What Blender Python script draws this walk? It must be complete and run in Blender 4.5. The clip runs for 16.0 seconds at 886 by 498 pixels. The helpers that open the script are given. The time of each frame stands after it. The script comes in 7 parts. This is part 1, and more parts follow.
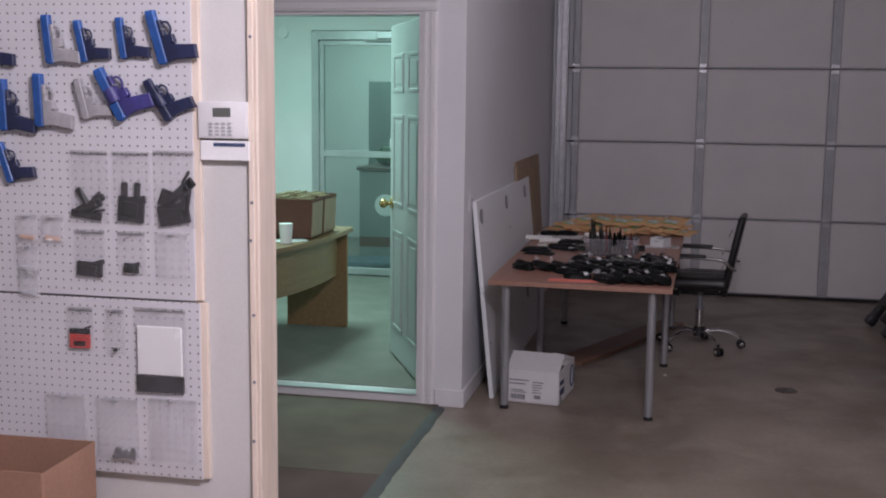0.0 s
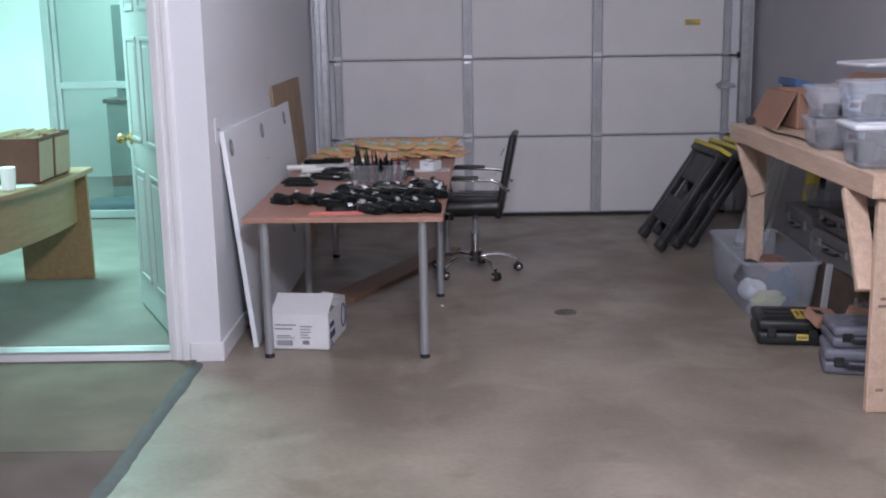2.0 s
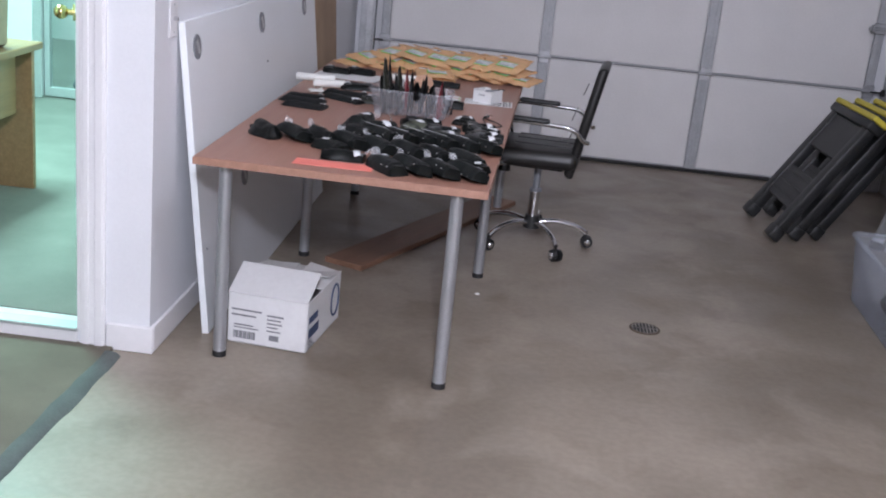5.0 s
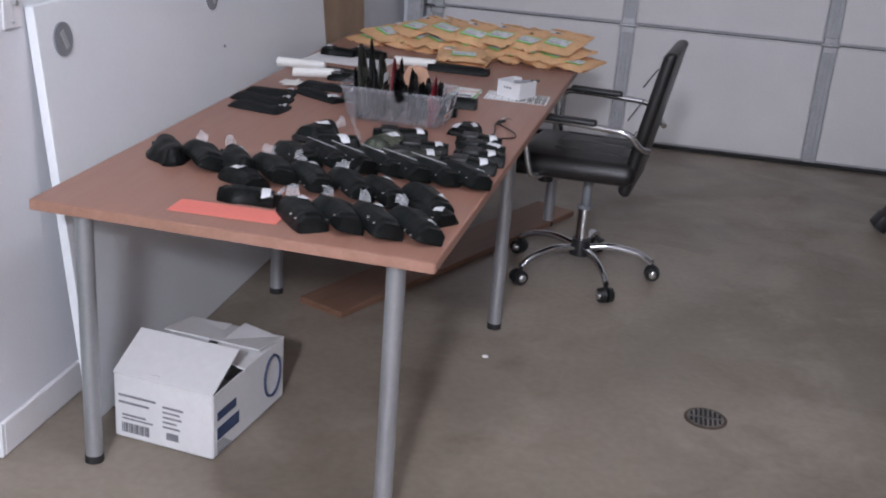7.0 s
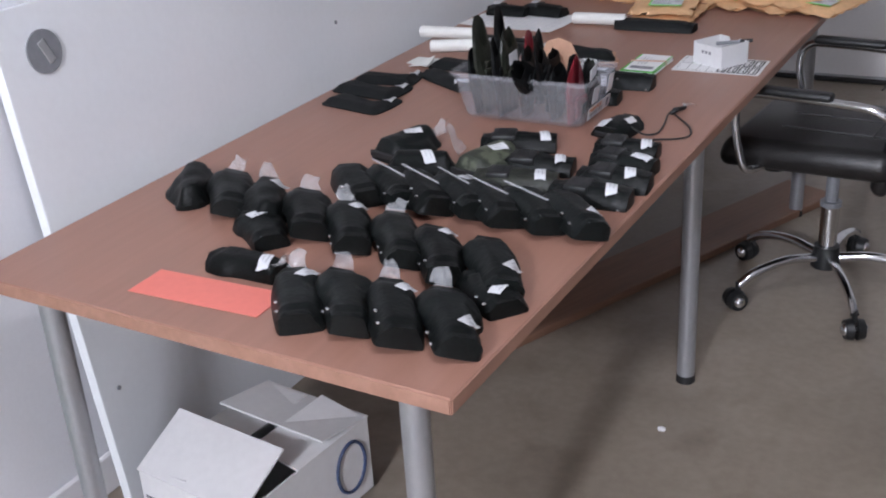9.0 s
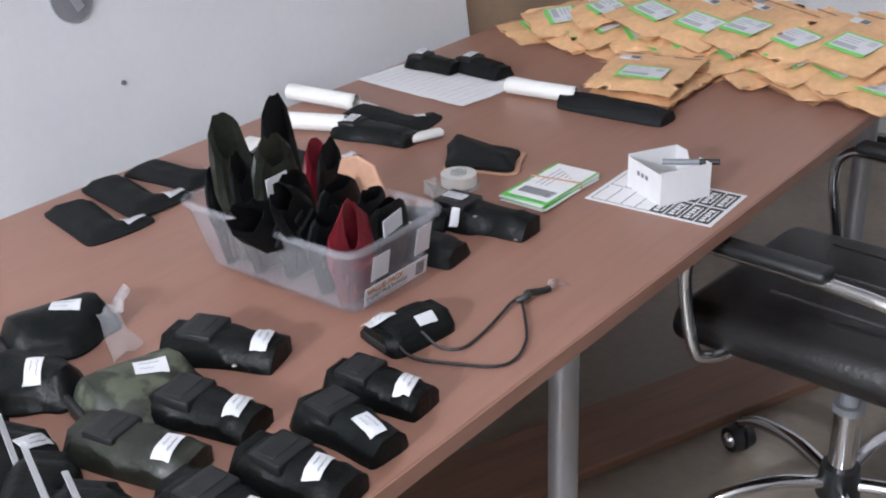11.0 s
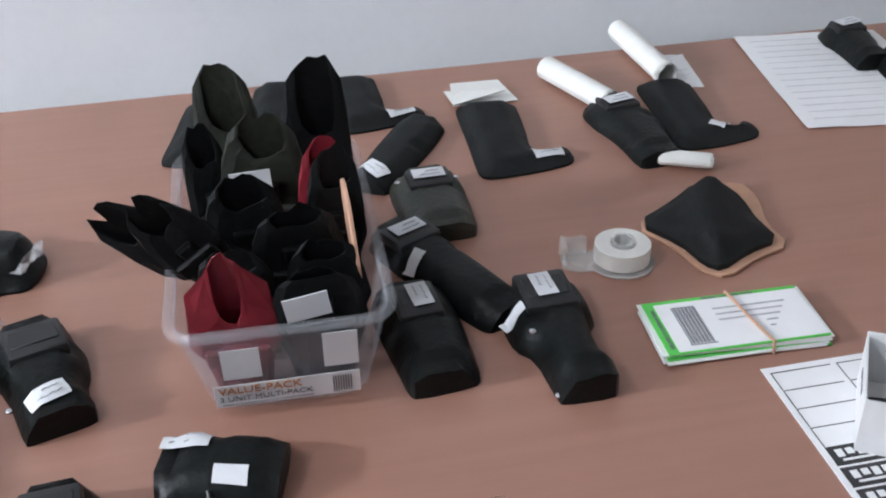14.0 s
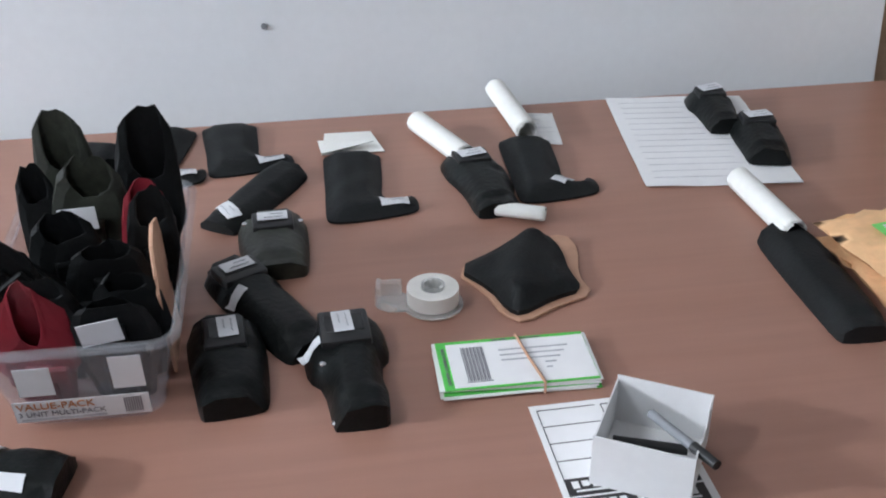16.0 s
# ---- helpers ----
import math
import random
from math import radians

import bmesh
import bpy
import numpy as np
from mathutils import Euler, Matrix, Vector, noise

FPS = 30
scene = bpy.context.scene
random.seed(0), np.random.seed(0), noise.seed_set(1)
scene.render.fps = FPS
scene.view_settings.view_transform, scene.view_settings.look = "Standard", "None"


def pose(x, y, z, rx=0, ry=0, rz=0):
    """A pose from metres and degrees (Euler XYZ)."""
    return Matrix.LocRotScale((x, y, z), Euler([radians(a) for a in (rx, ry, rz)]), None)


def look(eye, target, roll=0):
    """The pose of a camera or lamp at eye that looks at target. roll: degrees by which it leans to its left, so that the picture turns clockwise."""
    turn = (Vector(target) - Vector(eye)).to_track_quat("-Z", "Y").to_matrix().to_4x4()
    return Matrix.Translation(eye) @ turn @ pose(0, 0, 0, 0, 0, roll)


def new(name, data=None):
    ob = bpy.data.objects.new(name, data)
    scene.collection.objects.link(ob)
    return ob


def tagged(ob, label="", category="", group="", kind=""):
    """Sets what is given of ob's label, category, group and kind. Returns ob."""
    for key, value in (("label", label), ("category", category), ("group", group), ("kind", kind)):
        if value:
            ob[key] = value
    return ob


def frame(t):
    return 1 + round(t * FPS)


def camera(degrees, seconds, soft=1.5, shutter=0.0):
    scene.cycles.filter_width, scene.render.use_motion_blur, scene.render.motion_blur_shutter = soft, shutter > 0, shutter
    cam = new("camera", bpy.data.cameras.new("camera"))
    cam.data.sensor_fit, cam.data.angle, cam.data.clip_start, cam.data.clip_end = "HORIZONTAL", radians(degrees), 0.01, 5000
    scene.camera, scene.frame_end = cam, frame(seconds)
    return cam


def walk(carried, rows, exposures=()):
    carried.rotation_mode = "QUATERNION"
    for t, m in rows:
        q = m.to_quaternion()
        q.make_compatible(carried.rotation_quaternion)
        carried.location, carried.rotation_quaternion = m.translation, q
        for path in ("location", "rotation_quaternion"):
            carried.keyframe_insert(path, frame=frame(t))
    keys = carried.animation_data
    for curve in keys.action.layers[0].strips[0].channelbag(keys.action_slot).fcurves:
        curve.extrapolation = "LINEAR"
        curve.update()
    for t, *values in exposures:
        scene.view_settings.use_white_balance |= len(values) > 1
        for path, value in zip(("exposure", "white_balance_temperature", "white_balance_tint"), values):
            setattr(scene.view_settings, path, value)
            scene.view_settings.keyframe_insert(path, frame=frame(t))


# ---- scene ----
from mathutils import geometry

cam = camera(44.0, 16.0, soft=2.0)
PATH = [
    (0, (0.106, -0.148, 1.634), (-0.305, 1.79, 1.362), 0.7),
    (0.5, (0.127, -0.128, 1.622), (-0.142, 1.831, 1.32), -0.6),
    (1, (0.156, -0.076, 1.59), (0.109, 1.892, 1.236), -0.6),
    (1.5, (0.136, 0.092, 1.574), (0.208, 2.04, 1.128), -0.0),
    (2, (0.164, 0.369, 1.583), (0.142, 2.328, 1.178), -1.0),
    (2.5, (0.17, 0.643, 1.581), (0.125, 2.595, 1.149), -0.2),
    (3, (0.079, 0.9, 1.568), (0.188, 2.851, 1.141), -2.6),
    (3.5, (0.07, 1.139, 1.574), (0.187, 3.081, 1.109), -1.1),
    (4, (0.172, 1.418, 1.557), (0.292, 3.364, 1.11), -0.1),
    (4.5, (0.187, 1.701, 1.539), (0.131, 3.609, 0.942), 1.3),
    (4.7, (0.16, 1.858, 1.53), (0.109, 3.768, 0.939), 4.2),
    (6.8, (0.507, 3.238, 1.521), (0.165, 5.097, 0.867), 5.3),
    (7, (0.517, 3.318, 1.52), (0.166, 5.158, 0.82), 4.3),
    (7.5, (0.578, 3.556, 1.509), (0.004, 5.338, 0.805), 2.2),
    (8, (0.661, 3.794, 1.53), (-0.083, 5.52, 0.845), 1.2),
    (8.2, (0.663, 3.894, 1.515), (-0.096, 5.587, 0.769), 0.5),
    (10.3, (0.787, 5.128, 1.43), (-0.373, 6.521, 0.584), -4.2),
    (10.5, (0.761, 5.265, 1.404), (-0.404, 6.664, 0.576), -0.9),
    (11, (0.751, 5.545, 1.4), (-0.372, 6.955, 0.534), -2.6),
    (11.5, (0.746, 5.75, 1.385), (-0.598, 6.923, 0.479), -5.0),
    (12, (0.785, 5.995, 1.391), (-0.754, 6.891, 0.481), -3.9),
    (12.5, (0.752, 6.17, 1.37), (-0.753, 7.056, 0.396), -5.4),
    (13, (0.676, 6.337, 1.36), (-0.795, 7.281, 0.388), 0.9),
    (13.5, (0.654, 6.423, 1.333), (-0.915, 7.063, 0.272), -3.2),
    (14, (0.651, 6.528, 1.358), (-1.001, 6.825, 0.271), -1.6),
    (14.5, (0.692, 6.637, 1.389), (-0.988, 6.7, 0.306), -1.3),
    (15, (0.737, 6.702, 1.404), (-0.947, 6.781, 0.328), -0.5),
    (15.5, (0.756, 6.737, 1.401), (-0.934, 6.965, 0.357), -1.3),
    (16, (0.769, 6.735, 1.399), (-0.933, 7.006, 0.384), -0.2),
]
walk(cam, [(t, look(eye, target, roll)) for t, eye, target, roll in PATH], [(0, -1.25, 6900, 26), (0.5, -1.06, 6800, 25), (1.0, -0.6, 6550, 25), (1.5, -0.3, 6450, 20), (2.0, -0.2, 6350, 18), (3.0, 0.0, 6350, 18), (4.5, 0.24, 6350, 16), (7.0, 0.15, 6350, 14), (7.5, 0.32, 6350, 13), (8.2, 0.25, 6350, 13), (10.3, 0.76, 6450, 11), (12.0, 0.86, 6400, 8), (16.0, 0.88, 6300, 5)])

# ---- world, lights, exposure ----
world = bpy.data.worlds.new("world")
scene.world = world
world.use_nodes = True
world.node_tree.nodes["Background"].inputs[0].default_value = (0.55, 0.6, 0.65, 1)
world.node_tree.nodes["Background"].inputs[1].default_value = 0.05


def area_lamp(name, m, sx, sy, watts, colour):
    data = bpy.data.lights.new(name, "AREA")
    data.shape, data.size, data.size_y = "RECTANGLE", sx, sy
    data.energy, data.color = watts, colour
    ob = new(name, data)
    ob.matrix_world = m
    return ob


def tube_lamp(x, y, z, watts):
    """A bare tube: it shines to all sides."""
    data = bpy.data.lights.new("tube_light", "POINT")
    data.energy, data.color, data.shadow_soft_size = watts, GARAGE_LIGHT, 0.2
    ob = new("tube_light", data)
    ob.matrix_world = pose(x, y, z)
    return ob


GARAGE_LIGHT = (0.91, 0.95, 1.06)
OFFICE_LIGHT = (0.50, 1.0, 0.90)
# strip lights under the garage ceiling, the office ceiling panel, the room behind the glass
tube_lamp(0.35, 1.0, 2.84, 640)
tube_lamp(0.6, 5.0, 2.84, 42)
area_lamp("office_light", pose(-2.6, 7.0, 2.62), 0.6, 1.2, 148, OFFICE_LIGHT)
area_lamp("back_room_light", pose(-2.9, 10.6, 2.62), 0.6, 0.6, 50, OFFICE_LIGHT)


# ---- small mesh tools ----
def obj_from(bm, name, material, smooth=False):
    me = bpy.data.meshes.new(name)
    bmesh.ops.recalc_face_normals(bm, faces=bm.faces)
    bm.to_mesh(me)
    bm.free()
    if smooth:
        me.shade_smooth()
        me.set_sharp_from_angle(angle=radians(38))
    if material:
        me.materials.append(material)
    return new(name, me)


def part(name, bm, material, parent, label="", smooth=False):
    ob = obj_from(bm, name, material, smooth)
    ob.parent = parent
    return tagged(ob, label)


def thing(name, m, label, category, group=""):
    ob = new(name)
    ob.empty_display_size = 0.1
    ob.matrix_world = m
    return tagged(ob, label, category, group)


def solo(name, bm, material, m, label, category, group="", smooth=False):
    ob = obj_from(bm, name, material, smooth)
    ob.matrix_world = m
    return tagged(ob, label, category, group)


def structure(name, bm, material, label="", smooth=False):
    return tagged(obj_from(bm, name, material, smooth), label, kind="structure")


def bx(bm, x0, x1, y0, y1, z0, z1, bevel=0.0, m=None, seg=1):
    """A box between two corners, its edges rounded by bevel."""
    vs = bmesh.ops.create_cube(bm, size=1)["verts"]
    t = Matrix.LocRotScale(((x0 + x1) / 2, (y0 + y1) / 2, (z0 + z1) / 2), None, (abs(x1 - x0), abs(y1 - y0), abs(z1 - z0)))
    bmesh.ops.transform(bm, matrix=t, verts=vs)
    out = list(vs)
    if bevel:
        edges = list({e for v in vs for e in v.link_edges})
        r = bmesh.ops.bevel(bm, geom=edges, offset=bevel, segments=seg, affect="EDGES", profile=0.5)
        out = list({v for f in r["faces"] for v in f.verts} | {v for v in vs if v.is_valid})
    if m is not None:
        bmesh.ops.transform(bm, matrix=m, verts=[v for v in out if v.is_valid])
    return bm


def box(x0, x1, y0, y1, z0, z1, bevel=0.0, m=None, seg=1):
    return bx(bmesh.new(), x0, x1, y0, y1, z0, z1, bevel, m, seg)


def rod(bm, p0, p1, r0, r1=None, seg=14, caps=True):
    """A round bar from p0 to p1."""
    p0, p1 = Vector(p0), Vector(p1)
    d = p1 - p0
    q = d.to_track_quat("Z", "Y").to_matrix().to_4x4()
    m = Matrix.Translation((p0 + p1) / 2) @ q
    bmesh.ops.create_cone(bm, cap_ends=caps, segments=seg, radius1=r0, radius2=r0 if r1 is None else r1, depth=d.length, matrix=m)
    return bm


def bar(bm, p0, p1, w, h, bevel=0.004, up=(0, 0, 1)):
    """A squared bar from p0 to p1, w wide and h deep."""
    p0, p1 = Vector(p0), Vector(p1)
    d = (p1 - p0)
    z = d.normalized()
    x = Vector(up).cross(z)
    if x.length < 1e-4:
        x = Vector((1, 0, 0))
    x.normalize()
    y = z.cross(x)
    m = Matrix((x, y, z)).transposed().to_4x4()
    m.translation = p0
    return bx(bm, -w / 2, w / 2, -h / 2, h / 2, 0, d.length, bevel, m)


def tube(bm, pts, r, seg=8, closed=False, flat=1.0):
    """A round hose along points."""
    pts = [Vector(p) for p in pts]
    n = len(pts)
    rings = []
    side = None
    for i, p in enumerate(pts):
        a = pts[i - 1] if (i > 0 or closed) else p
        b = pts[(i + 1) % n] if (i < n - 1 or closed) else p
        t = (b - a).normalized()
        if side is None:
            side = t.orthogonal().normalized()
        side = (side - t * side.dot(t)).normalized()
        up = t.cross(side)
        rr = r[i] if isinstance(r, (list, tuple)) else r
        rings.append([bm.verts.new(p + (side * math.cos(k * math.tau / seg) + up * flat * math.sin(k * math.tau / seg)) * rr) for k in range(seg)])
    for i in range(n if closed else n - 1):
        A, B = rings[i], rings[(i + 1) % n]
        for k in range(seg):
            bm.faces.new((A[k], A[(k + 1) % seg], B[(k + 1) % seg], B[k]))
    if not closed:
        bm.faces.new(rings[0][::-1])
        bm.faces.new(rings[-1])
    return bm


def curve_pts(ctrl, steps=6):
    """A smooth line through control points."""
    c = [Vector(p) for p in ctrl]
    c = [c[0] * 2 - c[1]] + c + [c[-1] * 2 - c[-2]]
    out = []
    for i in range(1, len(c) - 2):
        for k in range(steps):
            t = k / steps
            a, b, d, e = c[i - 1], c[i], c[i + 1], c[i + 2]
            out.append(0.5 * ((2 * b) + (d - a) * t + (2 * a - 5 * b + 4 * d - e) * t * t + (3 * b - a - 3 * d + e) * t ** 3))
    out.append(c[-2])
    return out


def prism(bm, outline, z0, z1, bevel=0.0, m=None, seg=1):
    """A flat outline raised from z0 to z1."""
    vs = [bm.verts.new((x, y, z0)) for x, y in outline]
    f = bm.faces.new(vs)
    r = bmesh.ops.extrude_face_region(bm, geom=[f])
    top = [e for e in r["geom"] if isinstance(e, bmesh.types.BMVert)]
    bmesh.ops.translate(bm, vec=(0, 0, z1 - z0), verts=top)
    allv = set(vs) | set(top)
    if bevel:
        tops = [e for e in {e for v in top for e in v.link_edges} if e.verts[0] in top and e.verts[1] in top]
        rr = bmesh.ops.bevel(bm, geom=tops, offset=bevel, segments=seg, affect="EDGES", profile=0.5, clamp_overlap=True)
        allv |= {v for g in rr["faces"] for v in g.verts}
    if m is not None:
        bmesh.ops.transform(bm, matrix=m, verts=[v for v in allv if v.is_valid])
    return bm


def shell(bm, x, y, z, t, taper=0.0, r=0.02, m=None, steps=4):
    """An open-topped tray x by y by z with rounded corners, walls t thick, narrowing towards its foot by taper on each side."""
    def ring(hx, hy, rad, zz):
        out = []
        for cx, cy, a0 in ((1, 1, 0), (-1, 1, 90), (-1, -1, 180), (1, -1, 270)):
            for k in range(steps + 1):
                a = radians(a0 + 90 * k / steps)
                out.append(bm.verts.new((cx * (hx - rad) + rad * math.cos(a), cy * (hy - rad) + rad * math.sin(a), zz)))
        return out
    rings = [ring(x / 2 - taper - 0.008, y / 2 - taper - 0.008, r * 0.8, 0), ring(x / 2 - taper, y / 2 - taper, r, 0.008), ring(x / 2, y / 2, r, z),
             ring(x / 2 - t, y / 2 - t, max(r - t, 0.003), z), ring(x / 2 - taper - t, y / 2 - taper - t, max(r - t, 0.003), 0.008 + t)]
    n = len(rings[0])
    for A, B in zip(rings, rings[1:]):
        for k in range(n):
            bm.faces.new((A[k], A[(k + 1) % n], B[(k + 1) % n], B[k]))
    bm.faces.new(rings[0][::-1])
    bm.faces.new(rings[-1])
    if m is not None:
        bmesh.ops.transform(bm, matrix=m, verts=[v for q in rings for v in q])
    return bm


# ---- materials ----
def mat(name, col, rough=0.6, metal=0.0, var=0.12, scale=5.0, fine=60.0, bump=0.15, coat=0.0, dark=None, spread=(0.35, 0.7), spec=0.5, rvar=0.1, per_object=0.0):
    """A surface with broad stains, fine grain and a little relief; dark: the colour of the stains."""
    m = bpy.data.materials.new(name)
    m.use_nodes = True
    nt = m.node_tree
    N, L = nt.nodes, nt.links
    b = N["Principled BSDF"]
    co = N.new("ShaderNodeTexCoord")
    big, small = N.new("ShaderNodeTexNoise"), N.new("ShaderNodeTexNoise")
    big.inputs["Scale"].default_value, big.inputs["Detail"].default_value = scale, 4
    small.inputs["Scale"].default_value, small.inputs["Detail"].default_value = fine, 3
    for n in (big, small):
        L.new(co.outputs["Object"], n.inputs["Vector"])
    ramp = N.new("ShaderNodeMapRange")
    ramp.inputs["From Min"].default_value, ramp.inputs["From Max"].default_value = spread
    L.new(big.outputs["Fac"], ramp.inputs["Value"])
    mix = N.new("ShaderNodeMix")
    mix.data_type = "RGBA"
    d = dark or tuple(c * (1 - 2 * var) for c in col)
    mix.inputs["A"].default_value, mix.inputs["B"].default_value = (*d, 1), (*col, 1)
    L.new(ramp.outputs["Result"], mix.inputs["Factor"])
    hsv = N.new("ShaderNodeHueSaturation")
    L.new(mix.outputs["Result"], hsv.inputs["Color"])
    val = N.new("ShaderNodeMapRange")
    val.inputs["From Min"].default_value, val.inputs["From Max"].default_value = 0.25, 0.75
    val.inputs["To Min"].default_value, val.inputs["To Max"].default_value = 1 - var, 1 + var
    L.new(small.outputs["Fac"], val.inputs["Value"])
    if per_object:
        oi, mr, mu = N.new("ShaderNodeObjectInfo"), N.new("ShaderNodeMapRange"), N.new("ShaderNodeMath")
        mr.inputs["To Min"].default_value, mr.inputs["To Max"].default_value = 1 - per_object, 1 + per_object
        mu.operation = "MULTIPLY"
        L.new(oi.outputs["Random"], mr.inputs["Value"])
        L.new(mr.outputs["Result"], mu.inputs[0])
        L.new(val.outputs["Result"], mu.inputs[1])
        L.new(mu.outputs["Value"], hsv.inputs["Value"])
    else:
        L.new(val.outputs["Result"], hsv.inputs["Value"])
    L.new(hsv.outputs["Color"], b.inputs["Base Color"])
    rr = N.new("ShaderNodeMapRange")
    rr.inputs["To Min"].default_value, rr.inputs["To Max"].default_value = max(rough - rvar, 0.02), min(rough + rvar, 1)
    L.new(big.outputs["Fac"], rr.inputs["Value"])
    L.new(rr.outputs["Result"], b.inputs["Roughness"])
    b.inputs["Metallic"].default_value = metal
    b.inputs["Coat Weight"].default_value = coat
    b.inputs["Specular IOR Level"].default_value = spec
    if bump:
        bp = N.new("ShaderNodeBump")
        bp.inputs["Strength"].default_value, bp.inputs["Distance"].default_value = bump, 0.004
        L.new(small.outputs["Fac"], bp.inputs["Height"])
        L.new(bp.outputs["Normal"], b.inputs["Normal"])
    return m


def wood(name, col, dark, stretch=(30, 2.5, 30), rough=0.55, bump=0.1, var=0.1):
    """Grain along the local y axis."""
    m = mat(name, col, rough, dark=dark, scale=1.0, fine=3.0, bump=bump, var=var, spread=(0.3, 0.72))
    nt = m.node_tree
    mp = nt.nodes.new("ShaderNodeMapping")
    mp.inputs["Scale"].default_value = stretch
    co = next(n for n in nt.nodes if n.type == "TEX_COORD")
    nt.links.new(co.outputs["Object"], mp.inputs["Vector"])
    for n in nt.nodes:
        if n.type == "TEX_NOISE":
            nt.links.new(mp.outputs["Vector"], n.inputs["Vector"])
    return m


def clear(name, tint=(0.95, 0.97, 1.0), cloud=0.25, rough=0.15, shade=(0.75, 0.78, 0.82)):
    """Thin translucent plastic: mostly seen through, partly milky."""
    m = bpy.data.materials.new(name)
    m.use_nodes = True
    nt = m.node_tree
    N, L = nt.nodes, nt.links
    b = N["Principled BSDF"]
    b.inputs["Base Color"].default_value = (*shade, 1)
    b.inputs["Roughness"].default_value = rough
    tr = N.new("ShaderNodeBsdfTransparent")
    tr.inputs["Color"].default_value = (*tint, 1)
    co, no, mr = N.new("ShaderNodeTexCoord"), N.new("ShaderNodeTexNoise"), N.new("ShaderNodeMapRange")
    no.inputs["Scale"].default_value = 14
    L.new(co.outputs["Object"], no.inputs["Vector"])
    mr.inputs["To Min"].default_value, mr.inputs["To Max"].default_value = cloud * 0.6, cloud * 1.4
    L.new(no.outputs["Fac"], mr.inputs["Value"])
    mx = N.new("ShaderNodeMixShader")
    L.new(mr.outputs["Result"], mx.inputs[0])
    L.new(tr.outputs[0], mx.inputs[1])
    L.new(b.outputs[0], mx.inputs[2])
    L.new(mx.outputs[0], N["Material Output"].inputs["Surface"])
    return m




def concrete(name):
    """Sealed concrete: soft cloudy mottling at two sizes, pale worn patches, a few brown stains, fine grit."""
    m = bpy.data.materials.new(name)
    m.use_nodes = True
    N, L = m.node_tree.nodes, m.node_tree.links
    b = N["Principled BSDF"]
    co = N.new("ShaderNodeTexCoord")

    def cloud(scale, detail, bend, lo, hi, a, z):
        n, r = N.new("ShaderNodeTexNoise"), N.new("ShaderNodeMapRange")
        n.inputs["Scale"].default_value, n.inputs["Detail"].default_value, n.inputs["Distortion"].default_value = scale, detail, bend
        r.interpolation_type = "SMOOTHSTEP"
        r.inputs["From Min"].default_value, r.inputs["From Max"].default_value = lo, hi
        r.inputs["To Min"].default_value, r.inputs["To Max"].default_value = a, z
        L.new(co.outputs["Object"], n.inputs["Vector"])
        L.new(n.outputs["Fac"], r.inputs["Value"])
        return r.outputs["Result"]

    def blend(fac, a, c):
        x = N.new("ShaderNodeMix")
        x.data_type = "RGBA"
        L.new(fac, x.inputs["Factor"])
        for sock, v in (("A", a), ("B", c)):
            if isinstance(v, tuple):
                x.inputs[sock].default_value = (*v, 1)
            else:
                L.new(v, x.inputs[sock])
        return x.outputs["Result"]
    base = blend(cloud(1.1, 5, 0.5, 0.35, 0.65, 0, 1), (0.196, 0.162, 0.127), (0.282, 0.236, 0.188))
    worn = blend(cloud(2.3, 6, 0.8, 0.48, 0.70, 0, 0.6), base, (0.335, 0.286, 0.232))
    stain = blend(cloud(3.4, 5, 0.6, 0.54, 0.74, 0, 0.55), worn, (0.150, 0.117, 0.088))
    hsv = N.new("ShaderNodeHueSaturation")
    L.new(stain, hsv.inputs["Color"])
    L.new(cloud(38, 4, 0.0, 0.3, 0.7, 0.94, 1.06), hsv.inputs["Value"])
    L.new(hsv.outputs["Color"], b.inputs["Base Color"])
    L.new(cloud(2.0, 4, 0.4, 0.3, 0.7, 0.30, 0.52), b.inputs["Roughness"])
    return m


M_FLOOR = concrete("polished_concrete")
M_WALL = mat("wall_paint", (0.76, 0.765, 0.79), 0.7, var=0.02, scale=2, fine=120, bump=0.05)
M_TRIM = mat("gloss_trim_paint", (0.80, 0.79, 0.80), 0.35, var=0.02, scale=4, bump=0.02)
M_CEIL = mat("ceiling_paint", (0.75, 0.74, 0.73), 0.9, var=0.03)
M_CARPET = mat("brown_carpet", (0.20, 0.175, 0.14), 1.0, var=0.13, scale=3, fine=320, bump=0.5, spec=0.1)
M_CARPET2 = mat("dark_carpet", (0.16, 0.12, 0.108), 1.0, var=0.13, scale=3, fine=320, bump=0.5, spec=0.1)
M_OCARPET = mat("office_carpet", (0.25, 0.25, 0.225), 1.0, var=0.08, scale=4, fine=300, bump=0.4, spec=0.1)
M_TAPE = mat("grey_duct_tape", (0.11, 0.125, 0.12), 0.85, var=0.12, scale=9, fine=140, bump=0.2)
M_PINE = wood("pine_lumber", (0.62, 0.46, 0.35), (0.50, 0.35, 0.25))
M_PINE_TRIM = wood("pine_trim", (0.82, 0.71, 0.61), (0.79, 0.66, 0.55), stretch=(12, 12, 1.5), bump=0.04)
M_GD = mat("garage_door_panel", (0.75, 0.735, 0.73), 0.55, var=0.03, scale=3, fine=90, bump=0.08)
M_GALV = mat("galvanised_steel", (0.55, 0.56, 0.58), 0.42, metal=0.85, var=0.1, scale=12, fine=70, bump=0.03)
M_STILE = mat("painted_steel_stile", (0.46, 0.47, 0.49), 0.5, metal=0.25, var=0.08, scale=8, fine=60, bump=0.03)
# also stands in for shade in joints, drain slots and holster mouths
M_DARK = mat("black_rubber_and_gap_shade", (0.02, 0.02, 0.021), 0.7, var=0.2)
